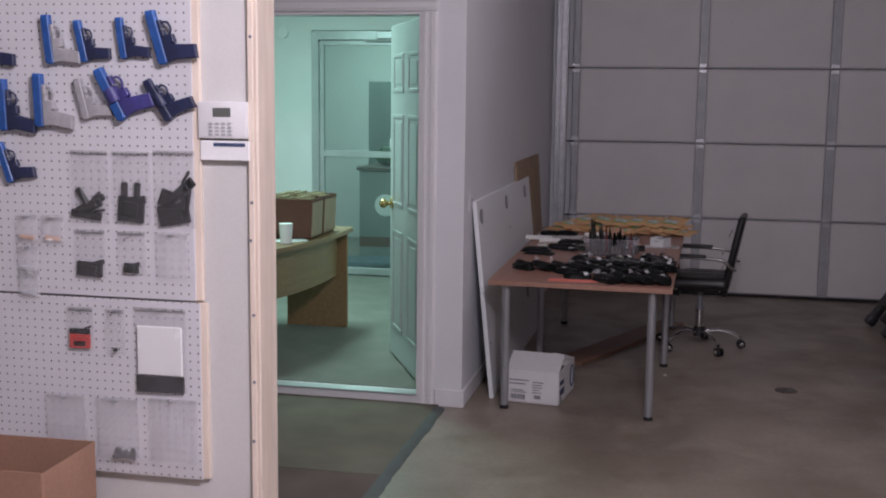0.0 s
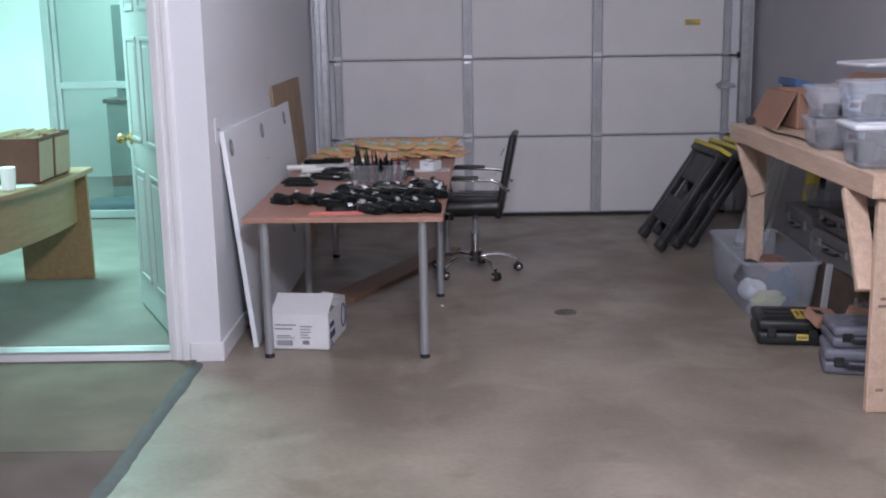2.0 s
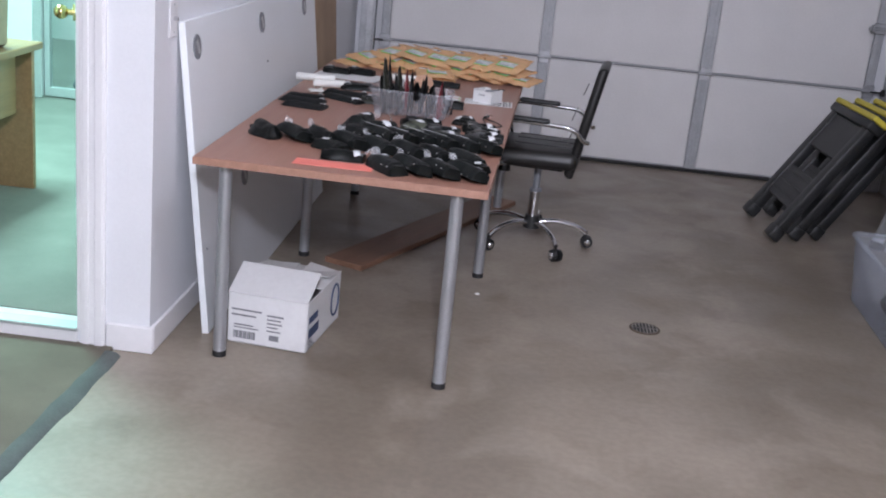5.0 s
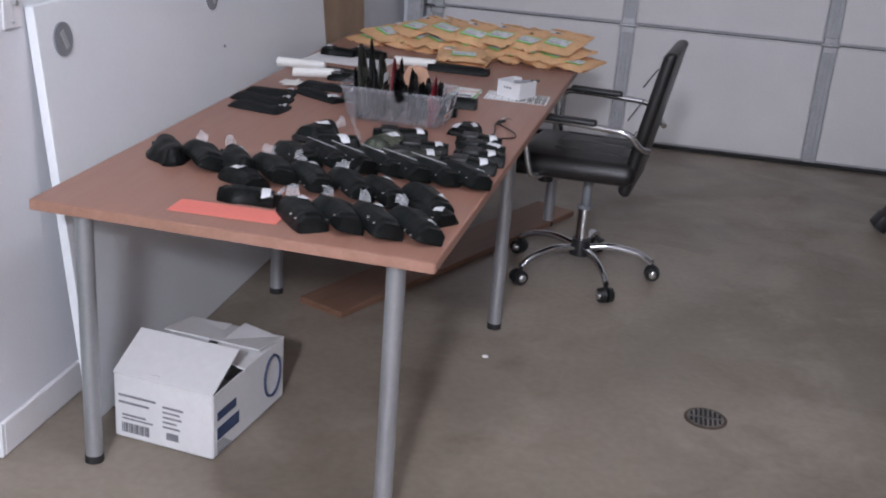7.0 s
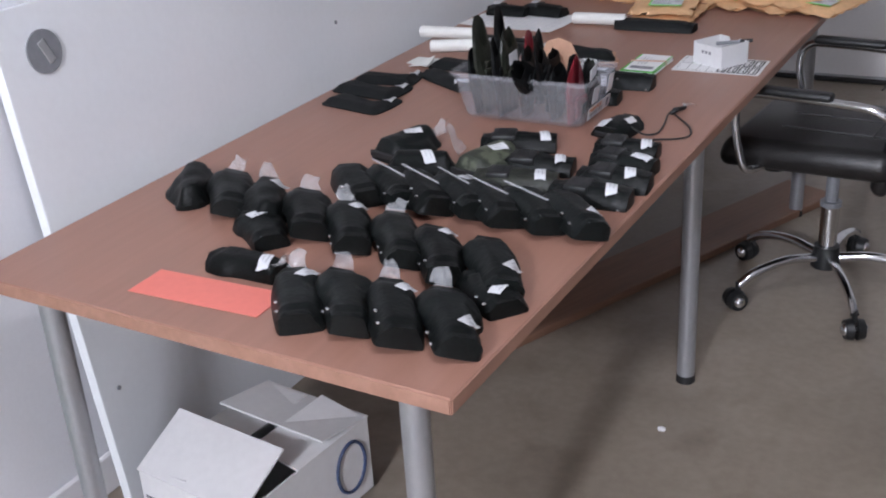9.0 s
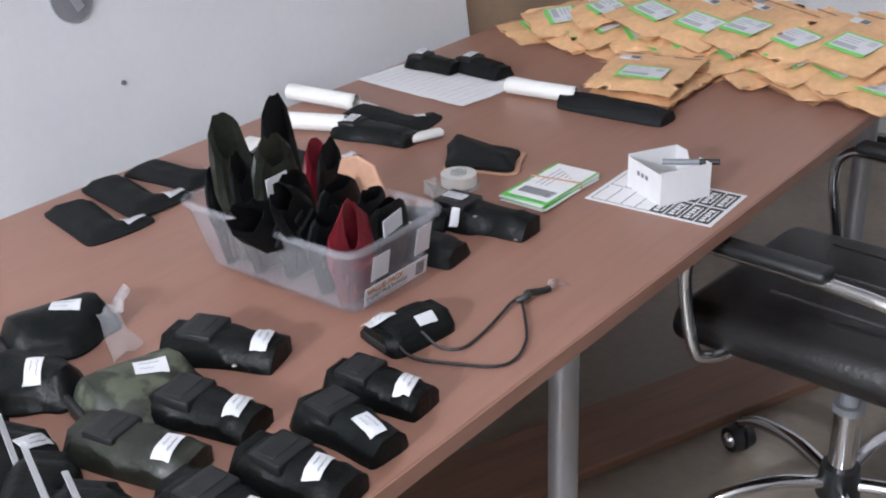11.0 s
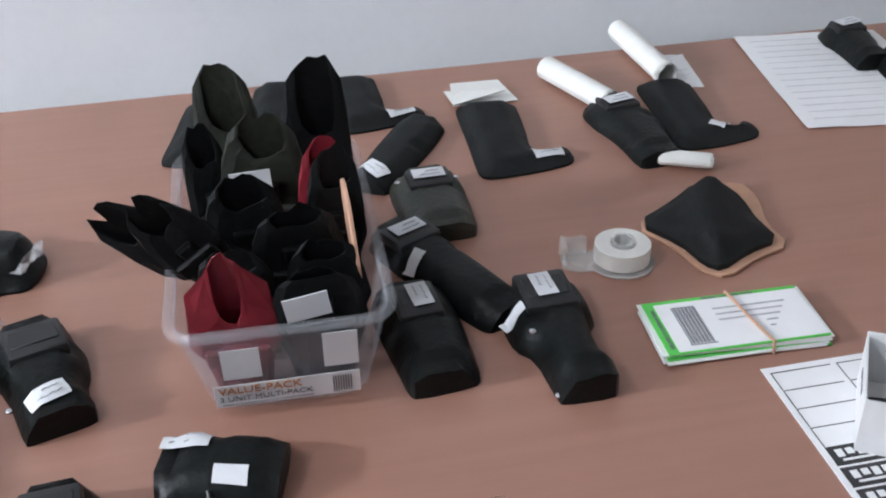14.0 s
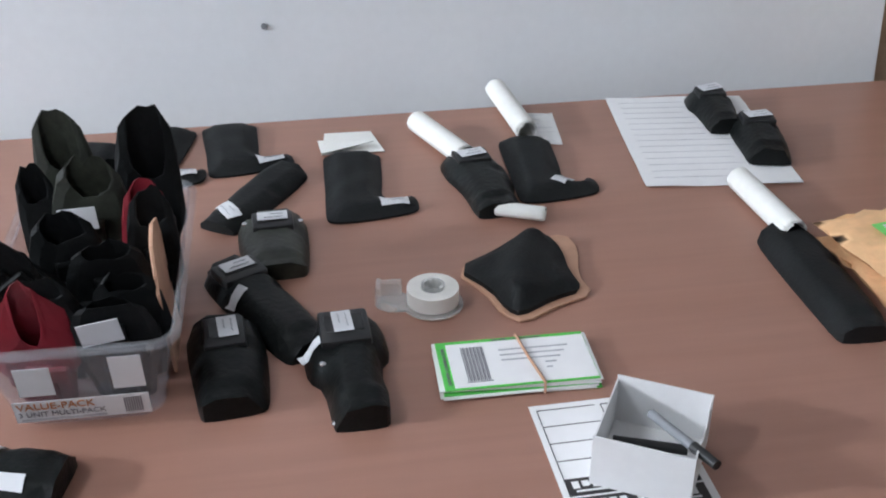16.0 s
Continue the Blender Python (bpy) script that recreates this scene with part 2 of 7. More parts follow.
M_TABLE = wood("cherry_laminate", (0.355, 0.187, 0.138), (0.33, 0.168, 0.12), stretch=(26, 1.6, 26), rough=0.38, bump=0.0, var=0.05)
M_EDGE = wood("cherry_edge_band", (0.40, 0.22, 0.16), (0.34, 0.18, 0.125), rough=0.5)
M_LEG = mat("silver_lacquer", (0.42, 0.43, 0.45), 0.36, metal=0.55, var=0.04, bump=0.0)
M_MELAMINE = mat("white_melamine", (0.82, 0.85, 0.87), 0.35, var=0.015, scale=3, bump=0.0)
M_GREY_PL = mat("grey_plastic", (0.26, 0.27, 0.29), 0.5, var=0.08)
M_CARD = mat("brown_cardboard", (0.36, 0.20, 0.135), 0.85, var=0.08, scale=4, fine=90, bump=0.1)
M_WCARD = mat("white_cardboard", (0.74, 0.74, 0.74), 0.75, var=0.03, bump=0.05)
M_BLACK = mat("black_plastic", (0.017, 0.018, 0.019), 0.45, var=0.2, bump=0.1)
M_CHROME = mat("chrome", (0.75, 0.76, 0.78), 0.12, metal=1.0, var=0.02, bump=0.0, rvar=0.04)
M_LEATHER = mat("black_leather", (0.016, 0.015, 0.015), 0.38, var=0.2, fine=160, bump=0.25)
M_MDF = mat("raw_particle_board", (0.42, 0.29, 0.19), 0.8, var=0.12, scale=6, fine=180, bump=0.1)
M_OAK = wood("office_desk_veneer", (0.30, 0.178, 0.090), (0.23, 0.132, 0.062), rough=0.4)
M_DOORP = mat("door_paint", (0.58, 0.62, 0.62), 0.4, var=0.02, bump=0.03)
M_OWALL = mat("office_wall_paint", (0.74, 0.76, 0.75), 0.7, var=0.02, bump=0.04)
M_ALU = mat("satin_aluminium", (0.60, 0.62, 0.63), 0.4, metal=0.6, var=0.04, bump=0.0)
M_GLASS = clear("door_glass", (0.97, 1.0, 0.99), 0.05, 0.03)
M_PAPER = mat("white_paper", (0.86, 0.86, 0.86), 0.8, var=0.02, bump=0.0)
M_INK = mat("grey_print", (0.22, 0.22, 0.24), 0.8, var=0.1, bump=0.0)

# ---- structure ----
X0, X1 = -0.969, 2.60      # garage walls
Y0, Y1 = -3.2, 9.35        # rear wall, garage door
YD = 5.437                 # wall with the office door
YP = 2.83                  # pegboard partition
CEIL = 3.0
XL = -5.2


def wall(name, x0, x1, y0, y1, z0=0.0, z1=CEIL, material=M_WALL, label="plain white painted wall"):
    return structure(name, box(x0, x1, y0, y1, z0, z1), material, label)


structure("floor", box(XL, X1 + 0.2, Y0 - 0.2, YD + 0.0, -0.2, 0.0), M_FLOOR, "stained polished concrete garage floor")
structure("floor_garage", box(X0 - 0.12, X1 + 0.2, YD, Y1 + 0.4, -0.2, 0.0), M_FLOOR, "stained polished concrete garage floor")
structure("ceiling", box(XL, X1 + 0.2, Y0 - 0.2, Y1 + 0.4, CEIL, CEIL + 0.15), M_CEIL, "plain white ceiling")
# the dimmer light on the east wall is put into its darker grey
wall("wall_east", X1, X1 + 0.15, Y0, Y1 + 0.3, material=mat("shaded_grey_wall", (0.42, 0.41, 0.43), 0.8, var=0.04, scale=2, fine=120, bump=0.05), label="plain garage wall, its shade put into a grey colour")
wall("wall_south", XL, X1 + 0.15, Y0 - 0.15, Y0)
wall("wall_west", XL - 0.15, XL, Y0 - 0.15, YP)
wall("wall_garage_west", X0 - 0.12, X0, YD + 0.12, Y1 + 0.3)
# wall with the office door: opening from DX0 to DX1, up to DH
DX0, DX1, DH = -2.13, -1.215, 2.075
wall("wall_office_front_right", DX1, X0, YD, YD + 0.12)
wall("wall_office_front_left", -3.6, DX0, YD, YD + 0.12)
wall("wall_office_front_over", DX0, DX1, YD, YD + 0.12, DH)
wall("wall_vestibule_end", -3.75, -3.6, YP, YD + 0.12)
# garage door wall: jambs and lintel
wall("wall_north_left", X0 - 0.12, -0.80, Y1 + 0.06, Y1 + 0.3)
wall("wall_north_right", 2.42, X1, Y1 + 0.06, Y1 + 0.3)
wall("wall_north_over", -0.80, 2.42, Y1 + 0.06, Y1 + 0.3, 2.53)
# partition that carries the pegboard
PX = -1.075
M_PART = mat("partition_board", (0.66, 0.645, 0.63), 0.75, var=0.03, scale=3, fine=120, bump=0.05)
wall("wall_partition", XL, PX, YP, YP + 0.11, material=M_PART, label="off-white painted partition wall")

# office behind the door
OZ = 0.055
structure("floor_office", box(-5.0, X0 - 0.12, YD + 0.12, 11.8, -0.2, OZ), M_OCARPET, "grey-green office carpet")
structure("ceiling_office", box(-5.0, X0 - 0.12, YD + 0.12, 11.9, 2.68, 2.8), M_CEIL, "plain white office ceiling")
GX0, GX1, GY = -3.06, -2.14, 9.15
wall("wall_office_west", -5.0, -4.85, YD + 0.12, 11.8, material=M_OWALL)
wall("wall_office_far_left", -4.85, GX0 - 0.0, GY, GY + 0.12, material=M_OWALL)
wall("wall_office_far_right", GX1, X0 - 0.12, GY, GY + 0.12, material=M_OWALL)
wall("wall_office_far_over", GX0, GX1, GY, GY + 0.12, 2.21, 2.68, material=M_OWALL)
wall("wall_office_inner", X0 - 0.125, X0 - 0.12, YD + 0.12, 11.8, material=M_OWALL)
wall("wall_back_room", -5.0, X0 - 0.12, 11.8, 11.95, material=M_OWALL)

# carpet in front of the office door, its joint and its taped edge
structure("carpet", box(-3.6, -1.09, 4.28, YD - 0.006, 0.0, 0.012), M_CARPET, "worn brown low-pile carpet")
structure("carpet_near", box(-3.6, -1.09, YP + 0.12, 4.272, 0.0, 0.012), M_CARPET2, "dark brown low-pile carpet")
bm = bmesh.new()
rnd = random.Random(3)
rows = []
y = 2.2
while y < YD - 0.03:
    e, f = rnd.uniform(-0.007, 0.007), rnd.uniform(-0.009, 0.009)
    prof = ((-1.100 + e * 0.6, 0.0122), (-1.098 + e * 0.6, 0.0145), (-1.086, 0.0160 + rnd.uniform(0, 0.001)), (-1.060, 0.0100 + rnd.uniform(0, 0.003)), (-1.048 + f * 0.6, 0.0030), (-1.044 + f * 0.6, 0.0004))
    rows.append([bm.verts.new((px, y, pz)) for px, pz in prof])
    y += 0.06
for A, B in zip(rows, rows[1:]):
    for i in range(5):
        bm.faces.new((A[i], A[i + 1], B[i + 1], B[i]))
structure("trim_carpet_edge", bm, M_TAPE, "grey taped carpet edge strip", smooth=True)

# door frame, riser and skirting
structure("door_riser", box(DX0 - 0.05, DX1 + 0.0, YD - 0.012, YD + 0.12, 0.0, OZ - 0.004, 0.003), M_TRIM, "white painted step under the office door")
structure("door_sill", box(DX0, DX1, YD - 0.02, YD + 0.05, OZ - 0.004, OZ + 0.008, 0.003), M_ALU, "aluminium door sill")
CW = 0.085


def casing(name, x0, x1, z0, z1):
    bm = bmesh.new()
    bx(bm, x0, x1, YD - 0.016, YD - 0.001, z0, z1, 0.003)
    if x1 - x0 < z1 - z0:
        bx(bm, x0 + 0.012, x0 + 0.030, YD - 0.021, YD - 0.014, z0, z1, 0.002)
        bx(bm, x1 - 0.034, x1 - 0.006, YD - 0.024, YD - 0.014, z0, z1, 0.003)
    else:
        bx(bm, x0, x1, YD - 0.021, YD - 0.014, z0 + 0.012, z0 + 0.030, 0.002)
        bx(bm, x0, x1, YD - 0.024, YD - 0.014, z1 - 0.034, z1 - 0.006, 0.003)
    structure(name, bm, M_TRIM, "white moulded door casing")


casing("trim_door_right", DX1 + 0.012, DX1 + 0.012 + CW, 0.0, DH + 0.0)
casing("trim_door_left", DX0 - 0.012 - CW, DX0 - 0.012, 0.0, DH + 0.0)
casing("trim_door_top", DX0 - 0.012 - CW, DX1 + 0.012 + CW, DH + 0.002, DH + CW)
bm = bmesh.new()
bx(bm, DX1 - 0.0, DX1 + 0.016, YD - 0.012, YD + 0.125, OZ, DH, 0.002)
structure("door_jamb_right", bm, M_TRIM, "white door jamb")
structure("door_jamb_left", box(DX0 - 0.016, DX0, YD - 0.012, YD + 0.125, OZ, DH, 0.002), M_TRIM, "white door jamb")
structure("door_jamb_top", box(DX0, DX1, YD - 0.012, YD + 0.125, DH - 0.016, DH - 0.001, 0.002), M_TRIM, "white door jamb")


def skirting(name, x0, x1, y0, y1):
    bm = bmesh.new()
    bx(bm, x0, x1, y0, y1, 0.0, 0.095, 0.004)
    structure(name, bm, M_TRIM, "white painted baseboard")


skirting("baseboard_corner", DX1 + 0.10, X0 + 0.014, YD - 0.014, YD - 0.001)
skirting("baseboard_garage_west", X0 + 0.001, X0 + 0.014, YD + 0.001, Y1 - 0.02)
skirting("baseboard_office_far", -4.85, GX0 - 0.05, GY - 0.014, GY - 0.001)

# ---- garage door ----
def garage_door():
    root = thing("garage_door", pose(0, Y1, 0), "closed white sectional garage door with steel stiles", "garage door")
    joints = [0.02, 0.655, 1.287, 1.907, 2.53]
    stiles = [(-0.79, -0.735), (0.252, 0.322), (1.295, 1.368), (2.345, 2.40)]
    for z0, z1 in zip(joints, joints[1:]):
        sec = part("door_section", box(-0.79, 2.40, 0.012, 0.05, z0 + 0.002, z1 - 0.002, 0.003), M_GD, root)
        for (a, b), (c, d) in zip(stiles, stiles[1:]):
            part("infill_panel", box(b + 0.004, c - 0.004, -0.001, 0.013, z0 + 0.012, z1 - 0.012, 0.004), M_GD, sec)
        for a, b in stiles:
            bm = bmesh.new()
            bx(bm, a, b, -0.018, 0.012, z0 + 0.004, z1 - 0.004, 0.004)
            bx(bm, (a + b) / 2 - 0.012, (a + b) / 2 + 0.012, -0.021, -0.017, z0 + 0.006, z1 - 0.006, 0.002)
            part("stile", bm, M_STILE, sec, "galvanised steel stile")
        part("section_rail", box(-0.735, 2.345, -0.005, 0.012, z0 + 0.001, z0 + 0.011, 0.002), M_STILE, sec)
    for z in joints[1:-1]:
        # the shadow in each joint is put in as a dark strip
        part("joint_shadow_strip", box(-0.79, 2.40, 0.002, 0.012, z - 0.004, z + 0.004), M_DARK, root, "dark strip for the shadow in the joint")
        for a, b in stiles:
            x = (a + b) / 2
            bm = bmesh.new()
            bx(bm, x - 0.034, x + 0.034, -0.026, -0.016, z - 0.04, z + 0.04, 0.003)
            rod(bm, (x - 0.045, -0.03, z), (x + 0.045, -0.03, z), 0.009, seg=8)
            for s in (-0.025, 0.025):
                rod(bm, (x, -0.026, z + s), (x, -0.033, z + s), 0.006, seg=6)
            part("hinge", bm, M_GALV, root, "galvanised door hinge", smooth=True)
    for x in (-0.79, 2.40):
        s = -1 if x < 0 else 1
        for z in joints[1:-1]:
            bm = bmesh.new()
            rod(bm, (x - s * 0.02, -0.035, z), (x + s * 0.07, -0.035, z), 0.006, seg=8)
            rod(bm, (x + s * 0.05, -0.035, z), (x + s * 0.075, -0.035, z), 0.022, seg=12)
            part("roller", bm, M_DARK, root, "black track roller", smooth=True)
    part("bottom_seal", box(-0.79, 2.40, -0.012, 0.05, 0.0, 0.024, 0.006), M_DARK, root, "black rubber bottom seal")
    bm = bmesh.new()
    bx(bm, 2.325, 2.40, -0.045, -0.018, 1.02, 1.085, 0.004)
    bx(bm, 2.29, 2.44, -0.052, -0.04, 1.042, 1.062, 0.003)
    bx(bm, 2.30, 2.315, -0.085, -0.05, 1.03, 1.075, 0.003)
    part("slide_lock", bm, M_GALV, root, "steel slide lock")
    part("warning_sticker", box(2.03, 2.155, -0.0045, -0.002, 1.525, 1.575), M_STICKER, root, "yellow warning sticker with dark print")
    for k in range(3):
        part("sticker_print", box(2.04, 2.145 - 0.03 * k, -0.0065, -0.0045, 1.533 + 0.013 * k, 1.54 + 0.013 * k), M_INK, root)


def garage_track(x, s):
    root = thing("garage_door_track", pose(x, Y1, 0), "vertical galvanised garage door track", "door track", "garage door tracks")
    bm = bmesh.new()
    bx(bm, -0.006, 0.006, -0.075, 0.0, 0.03, 2.9, 0.002)
    bx(bm, -0.006, s * 0.05, -0.081, -0.075, 0.03, 2.9, 0.002)
    part("rail", bm, M_GALV, root)
    part("jamb_angle", box(min(s * 0.01, s * 0.10), max(s * 0.01, s * 0.10), -0.004, 0.055, 0.0, 2.9, 0.002), M_GALV, root)
    for z in (0.35, 1.1, 1.9):
        bm = bmesh.new()
        bx(bm, min(0, s * 0.07), max(0, s * 0.07), -0.05, -0.002, z, z + 0.05, 0.002)
        rod(bm, (s * 0.04, -0.05, z + 0.025), (s * 0.04, -0.06, z + 0.025), 0.009, seg=6)
        part("bracket", bm, M_GALV, root)


M_STICKER = mat("yellow_sticker", (0.70, 0.52, 0.10), 0.5, var=0.05)
M_YELLOW = mat("yellow_plastic", (0.66, 0.55, 0.06), 0.5, var=0.08)
garage_door()
garage_track(-0.835, -1)
garage_track(2.475, 1)

# ---- office door leaf ----
LEAF = pose(DX1 - 0.004, YD + 0.125, OZ + 0.012, 0, 0, 180 - 64)


def door_leaf():
    root = thing("door_office", LEAF, "pale six-panel interior door standing open", "door")
    w, h, t = 0.89, 1.995, 0.035
    part("door_body", box(0, w, -t, 0, 0, h, 0.003), M_DOORP, root)
    for side in (0, -t):
        for c in (0.24, 0.65):
            for z0, z1 in ((0.18, 0.78), (0.93, 1.47), (1.60, 1.82)):
                bm = bmesh.new()
                o = 0.006 if side == 0 else -0.006
                for a, b, cc, d in ((c - 0.14, c + 0.14, z0, z0 + 0.02), (c - 0.14, c + 0.14, z1 - 0.02, z1), (c - 0.14, c - 0.12, z0, z1), (c + 0.12, c + 0.14, z0, z1)):
                    bx(bm, a, b, min(side, side + o), max(side, side + o), cc, d, 0.002)
                bx(bm, c - 0.095, c + 0.095, min(side, side + o * 0.7), max(side, side + o * 0.7), z0 + 0.045, z1 - 0.045, 0.003)
                part("raised_panel", bm, M_DOORP, root)
    for s in (1, -1):
        bm = bmesh.new()
        y0 = 0 if s > 0 else -t
        rod(bm, (w - 0.065, y0, 0.93), (w - 0.065, y0 + s * 0.012, 0.93), 0.032, seg=18)
        rod(bm, (w - 0.065, y0 + s * 0.01, 0.93), (w - 0.065, y0 + s * 0.045, 0.93), 0.012, seg=12)
        bmesh.ops.create_uvsphere(bm, u_segments=16, v_segments=10, radius=0.028, matrix=Matrix.Translation((w - 0.065, y0 + s * 0.055, 0.93)))
        part("door_knob", bm, M_BRASS, root, "polished brass door knob", smooth=True)
    for z in (0.2, 1.0, 1.78):
        bm = bmesh.new()
        rod(bm, (-0.006, 0.004, z), (-0.006, 0.004, z + 0.09), 0.007, seg=10)
        bx(bm, 0, 0.03, 0, 0.003, z, z + 0.09)
        part("hinge", bm, M_BRASS, root, "brass door hinge", smooth=True)


M_BRASS = mat("polished_brass", (0.62, 0.47, 0.20), 0.22, metal=1.0, var=0.04, bump=0.0)
door_leaf()


def glass_door():
    root = thing("glass_door", pose(0, GY, OZ), "closed aluminium-framed glass entrance door", "door")
    z1 = 2.15
    for x0, x1 in ((GX0, GX0 + 0.06), (GX1 - 0.06, GX1)):
        part("frame_post", box(x0, x1, -0.02, 0.10, 0, z1, 0.003), M_ALU, root)
    part("frame_head", box(GX0 + 0.06, GX1 - 0.06, -0.02, 0.10, z1 - 0.075, z1, 0.003), M_ALU, root)
    for x0, x1 in ((GX0 + 0.063, GX0 + 0.10), (GX1 - 0.10, GX1 - 0.063)):
        part("door_stile", box(x0, x1, 0.02, 0.065, 0.01, z1 - 0.08, 0.003), M_ALU, root)
    part("mid_rail", box(GX0 + 0.10, GX1 - 0.10, 0.02, 0.065, 1.055, 1.11, 0.003), M_ALU, root)
    part("bottom_rail", box(GX0 + 0.10, GX1 - 0.10, 0.02, 0.065, 0.01, 0.07, 0.003), M_ALU, root)
    part("top_rail", box(GX0 + 0.10, GX1 - 0.10, 0.02, 0.065, z1 - 0.12, z1 - 0.08, 0.003), M_ALU, root)
    for a, b in ((0.07, 1.055), (1.11, z1 - 0.12)):
        p = part("glass_pane", box(GX0 + 0.10, GX1 - 0.10, 0.04, 0.046, a, b), M_GLASS, root, "clear glass pane")
        p.visible_shadow = False
    bm = bmesh.new()
    bx(bm, GX1 - 0.32, GX1 - 0.06, -0.07, -0.02, z1 - 0.07, z1 - 0.005, 0.006)
    bar(bm, (GX1 - 0.1, -0.05, z1 - 0.08), (GX1 - 0.45, -0.03, z1 - 0.08), 0.02, 0.012)
    part("door_closer", bm, M_ALU, root, "aluminium hydraulic door closer")
    part("paper_notice", box(GX1 - 0.22, GX1 - 0.11, 0.030, 0.037, 1.14, 1.23), M_PAPER, root, "small white paper notice")


glass_door()

# ---- office furniture ----
M_FILEBOX = mat("brown_file_box", (0.14, 0.052, 0.034), 0.7, var=0.1)
M_FILEEND = mat("tan_file_box_side", (0.38, 0.28, 0.20), 0.75, var=0.08)


def office_desk():
    root = thing("office_desk", pose(-2.10, 7.05, OZ), "oak-veneer office desk with a bowed long side", "desk")
    n = 14
    bow = [(0.04 - 0.19 * (1 - t) ** 2.2 + 0.03 * math.sin(math.pi * t), -1.45 + 1.47 * t) for t in [k / n for k in range(n + 1)]]
    bm = prism(bmesh.new(), bow + [(-0.72, 0.02), (-0.72, -1.45)], 0.665, 0.695, 0.004)
    part("desktop", bm, M_OAK, root)
    bm = prism(bmesh.new(), [(x - 0.09, y) for x, y in bow[:-1]] + [(x - 0.11, y) for x, y in bow[-2::-1]], 0.37, 0.664)
    part("modesty_panel", bm, M_OAK, root)
    part("side_panel", box(-0.42, 0.015, -0.045, -0.015, 0.0, 0.664, 0.003), M_OAK, root)
    part("side_panel", box(-0.60, -0.12, -1.44, -1.41, 0.0, 0.664, 0.003), M_OAK, root)


office_desk()


def file_box(m, label):
    root = thing("file_box", m, label, "box", "file boxes on the office desk")
    bm = bmesh.new()
    shell(bm, 0.36, 0.255, 0.25, 0.006, taper=0.012, r=0.006, steps=1)
    part("box_body", bm, M_FILEBOX, root)
    part("end_panel", box(0.168, 0.172, -0.112, 0.112, 0.02, 0.235, m=pose(0, 0, 0, 0, 2.6, 0)), M_FILEEND, root, "tan end panel")
    part("label_holder", box(0.176, 0.180, -0.03, 0.03, 0.19, 0.225), M_PAPER, root, "white label holder")
    r = random.Random(5)
    for k in range(12):
        x = -0.15 + 0.025 * k
        part("folder", box(x, x + 0.005, -0.11, 0.11, 0.012, 0.245 + r.uniform(0, 0.02), 0.0), M_FOLDER, root)


M_FOLDER = mat("manila_folder", (0.50, 0.40, 0.26), 0.8, var=0.08)
FB = "brown cardboard file box full of folders on the desk"
file_box(pose(-2.285, 6.44, OZ + 0.696, 0, 0, 2), FB)
file_box(pose(-2.285, 6.71, OZ + 0.696, 0, 0, -1), FB)

# ---- worktable ----
def worktable():
    root = thing("worktable", pose(0, 0, 0), "long cherry laminate worktable on round silver legs", "table")
    fl, fr, br, bl = (-0.834, 5.418), (0.108, 5.385), (0.178, 7.885), (-0.838, 7.90)
    bm = prism(bmesh.new(), [fl, fr, br, bl], 0.675, 0.70, 0.002)
    part("tabletop", bm, M_TABLE, root)
    for (ax, ay), (cx, cy) in ((fl, fr), (fr, br)):
        d = Vector((cx - ax, cy - ay, 0)).normalized()
        o = Vector((d.y, -d.x, 0)) * 0.001
        part("edge_band", bar(bmesh.new(), Vector((ax, ay, 0.687)) + o + d * 0.002, Vector((cx, cy, 0.687)) + o - d * 0.002, 0.0015, 0.022, 0.0), M_EDGE, root)
    for x, y in ((-0.745, 5.492), (0.012, 5.450), (-0.70, 6.665), (0.075, 6.648), (-0.66, 7.80), (0.112, 7.78)):
        bm = bmesh.new()
        rod(bm, (x, y, 0.018), (x, y, 0.672), 0.0215, seg=20)
        leg = part("leg", bm, M_LEG, root, smooth=True)
        bm = bmesh.new()
        rod(bm, (x, y, 0.0), (x, y, 0.02), 0.0235, 0.0225, seg=20)
        part("foot", bm, M_DARK, leg, "black plastic foot", smooth=True)
        bm = bmesh.new()
        rod(bm, (x, y, 0.668), (x, y, 0.675), 0.038, seg=20)
        part("mounting_plate", bm, M_LEG, leg, smooth=True)


worktable()


# ---- leaning boards and wall fittings ----
def leaning_panel():
    tilt = math.degrees(math.atan(0.105))
    root = thing("white_board", pose(-0.83, 5.655, 0.002, 0, -tilt, 0), "white melamine desk board with grey grommets leaning on the wall", "board")
    part("panel", box(-0.024, 0, 0, 2.115, 0, 1.09, 0.0015), M_MELAMINE, root)
    for y, z in ((0.105, 0.998), (1.0, 0.998), (1.84, 0.998), (0.59, 0.445), (1.59, 0.33)):
        bm = bmesh.new()
        rod(bm, (0.0, y, z), (0.004, y, z), 0.042, seg=28)
        g = part("grommet", bm, M_GREY_PL, root, "round grey plastic cable grommet", smooth=True)
        part("grommet_slot", box(0.004, 0.006, y - 0.006, y + 0.012, z - 0.026, z + 0.022, 0.001, m=Matrix.Translation((0, y, z)) @ pose(0, 0, 0, 24, 0, 0) @ Matrix.Translation((0, -y, -z))), M_ALU, g)
    for y, z in ((1.065, 0.83), (0.05, 0.30)):
        bm = bmesh.new()
        rod(bm, (0.0, y, z), (0.003, y, z), 0.005, seg=8)
        part("screw_hole", bm, M_GREY_PL, root)


leaning_panel()
solo("particle_board", box(-0.016, 0, 0, 1.20, 0, 1.215, 0.001), M_MDF, pose(-0.868, 7.20, 0.002, 0, -4.0, 0), "raw brown particle board leaning behind the white panel", "board")


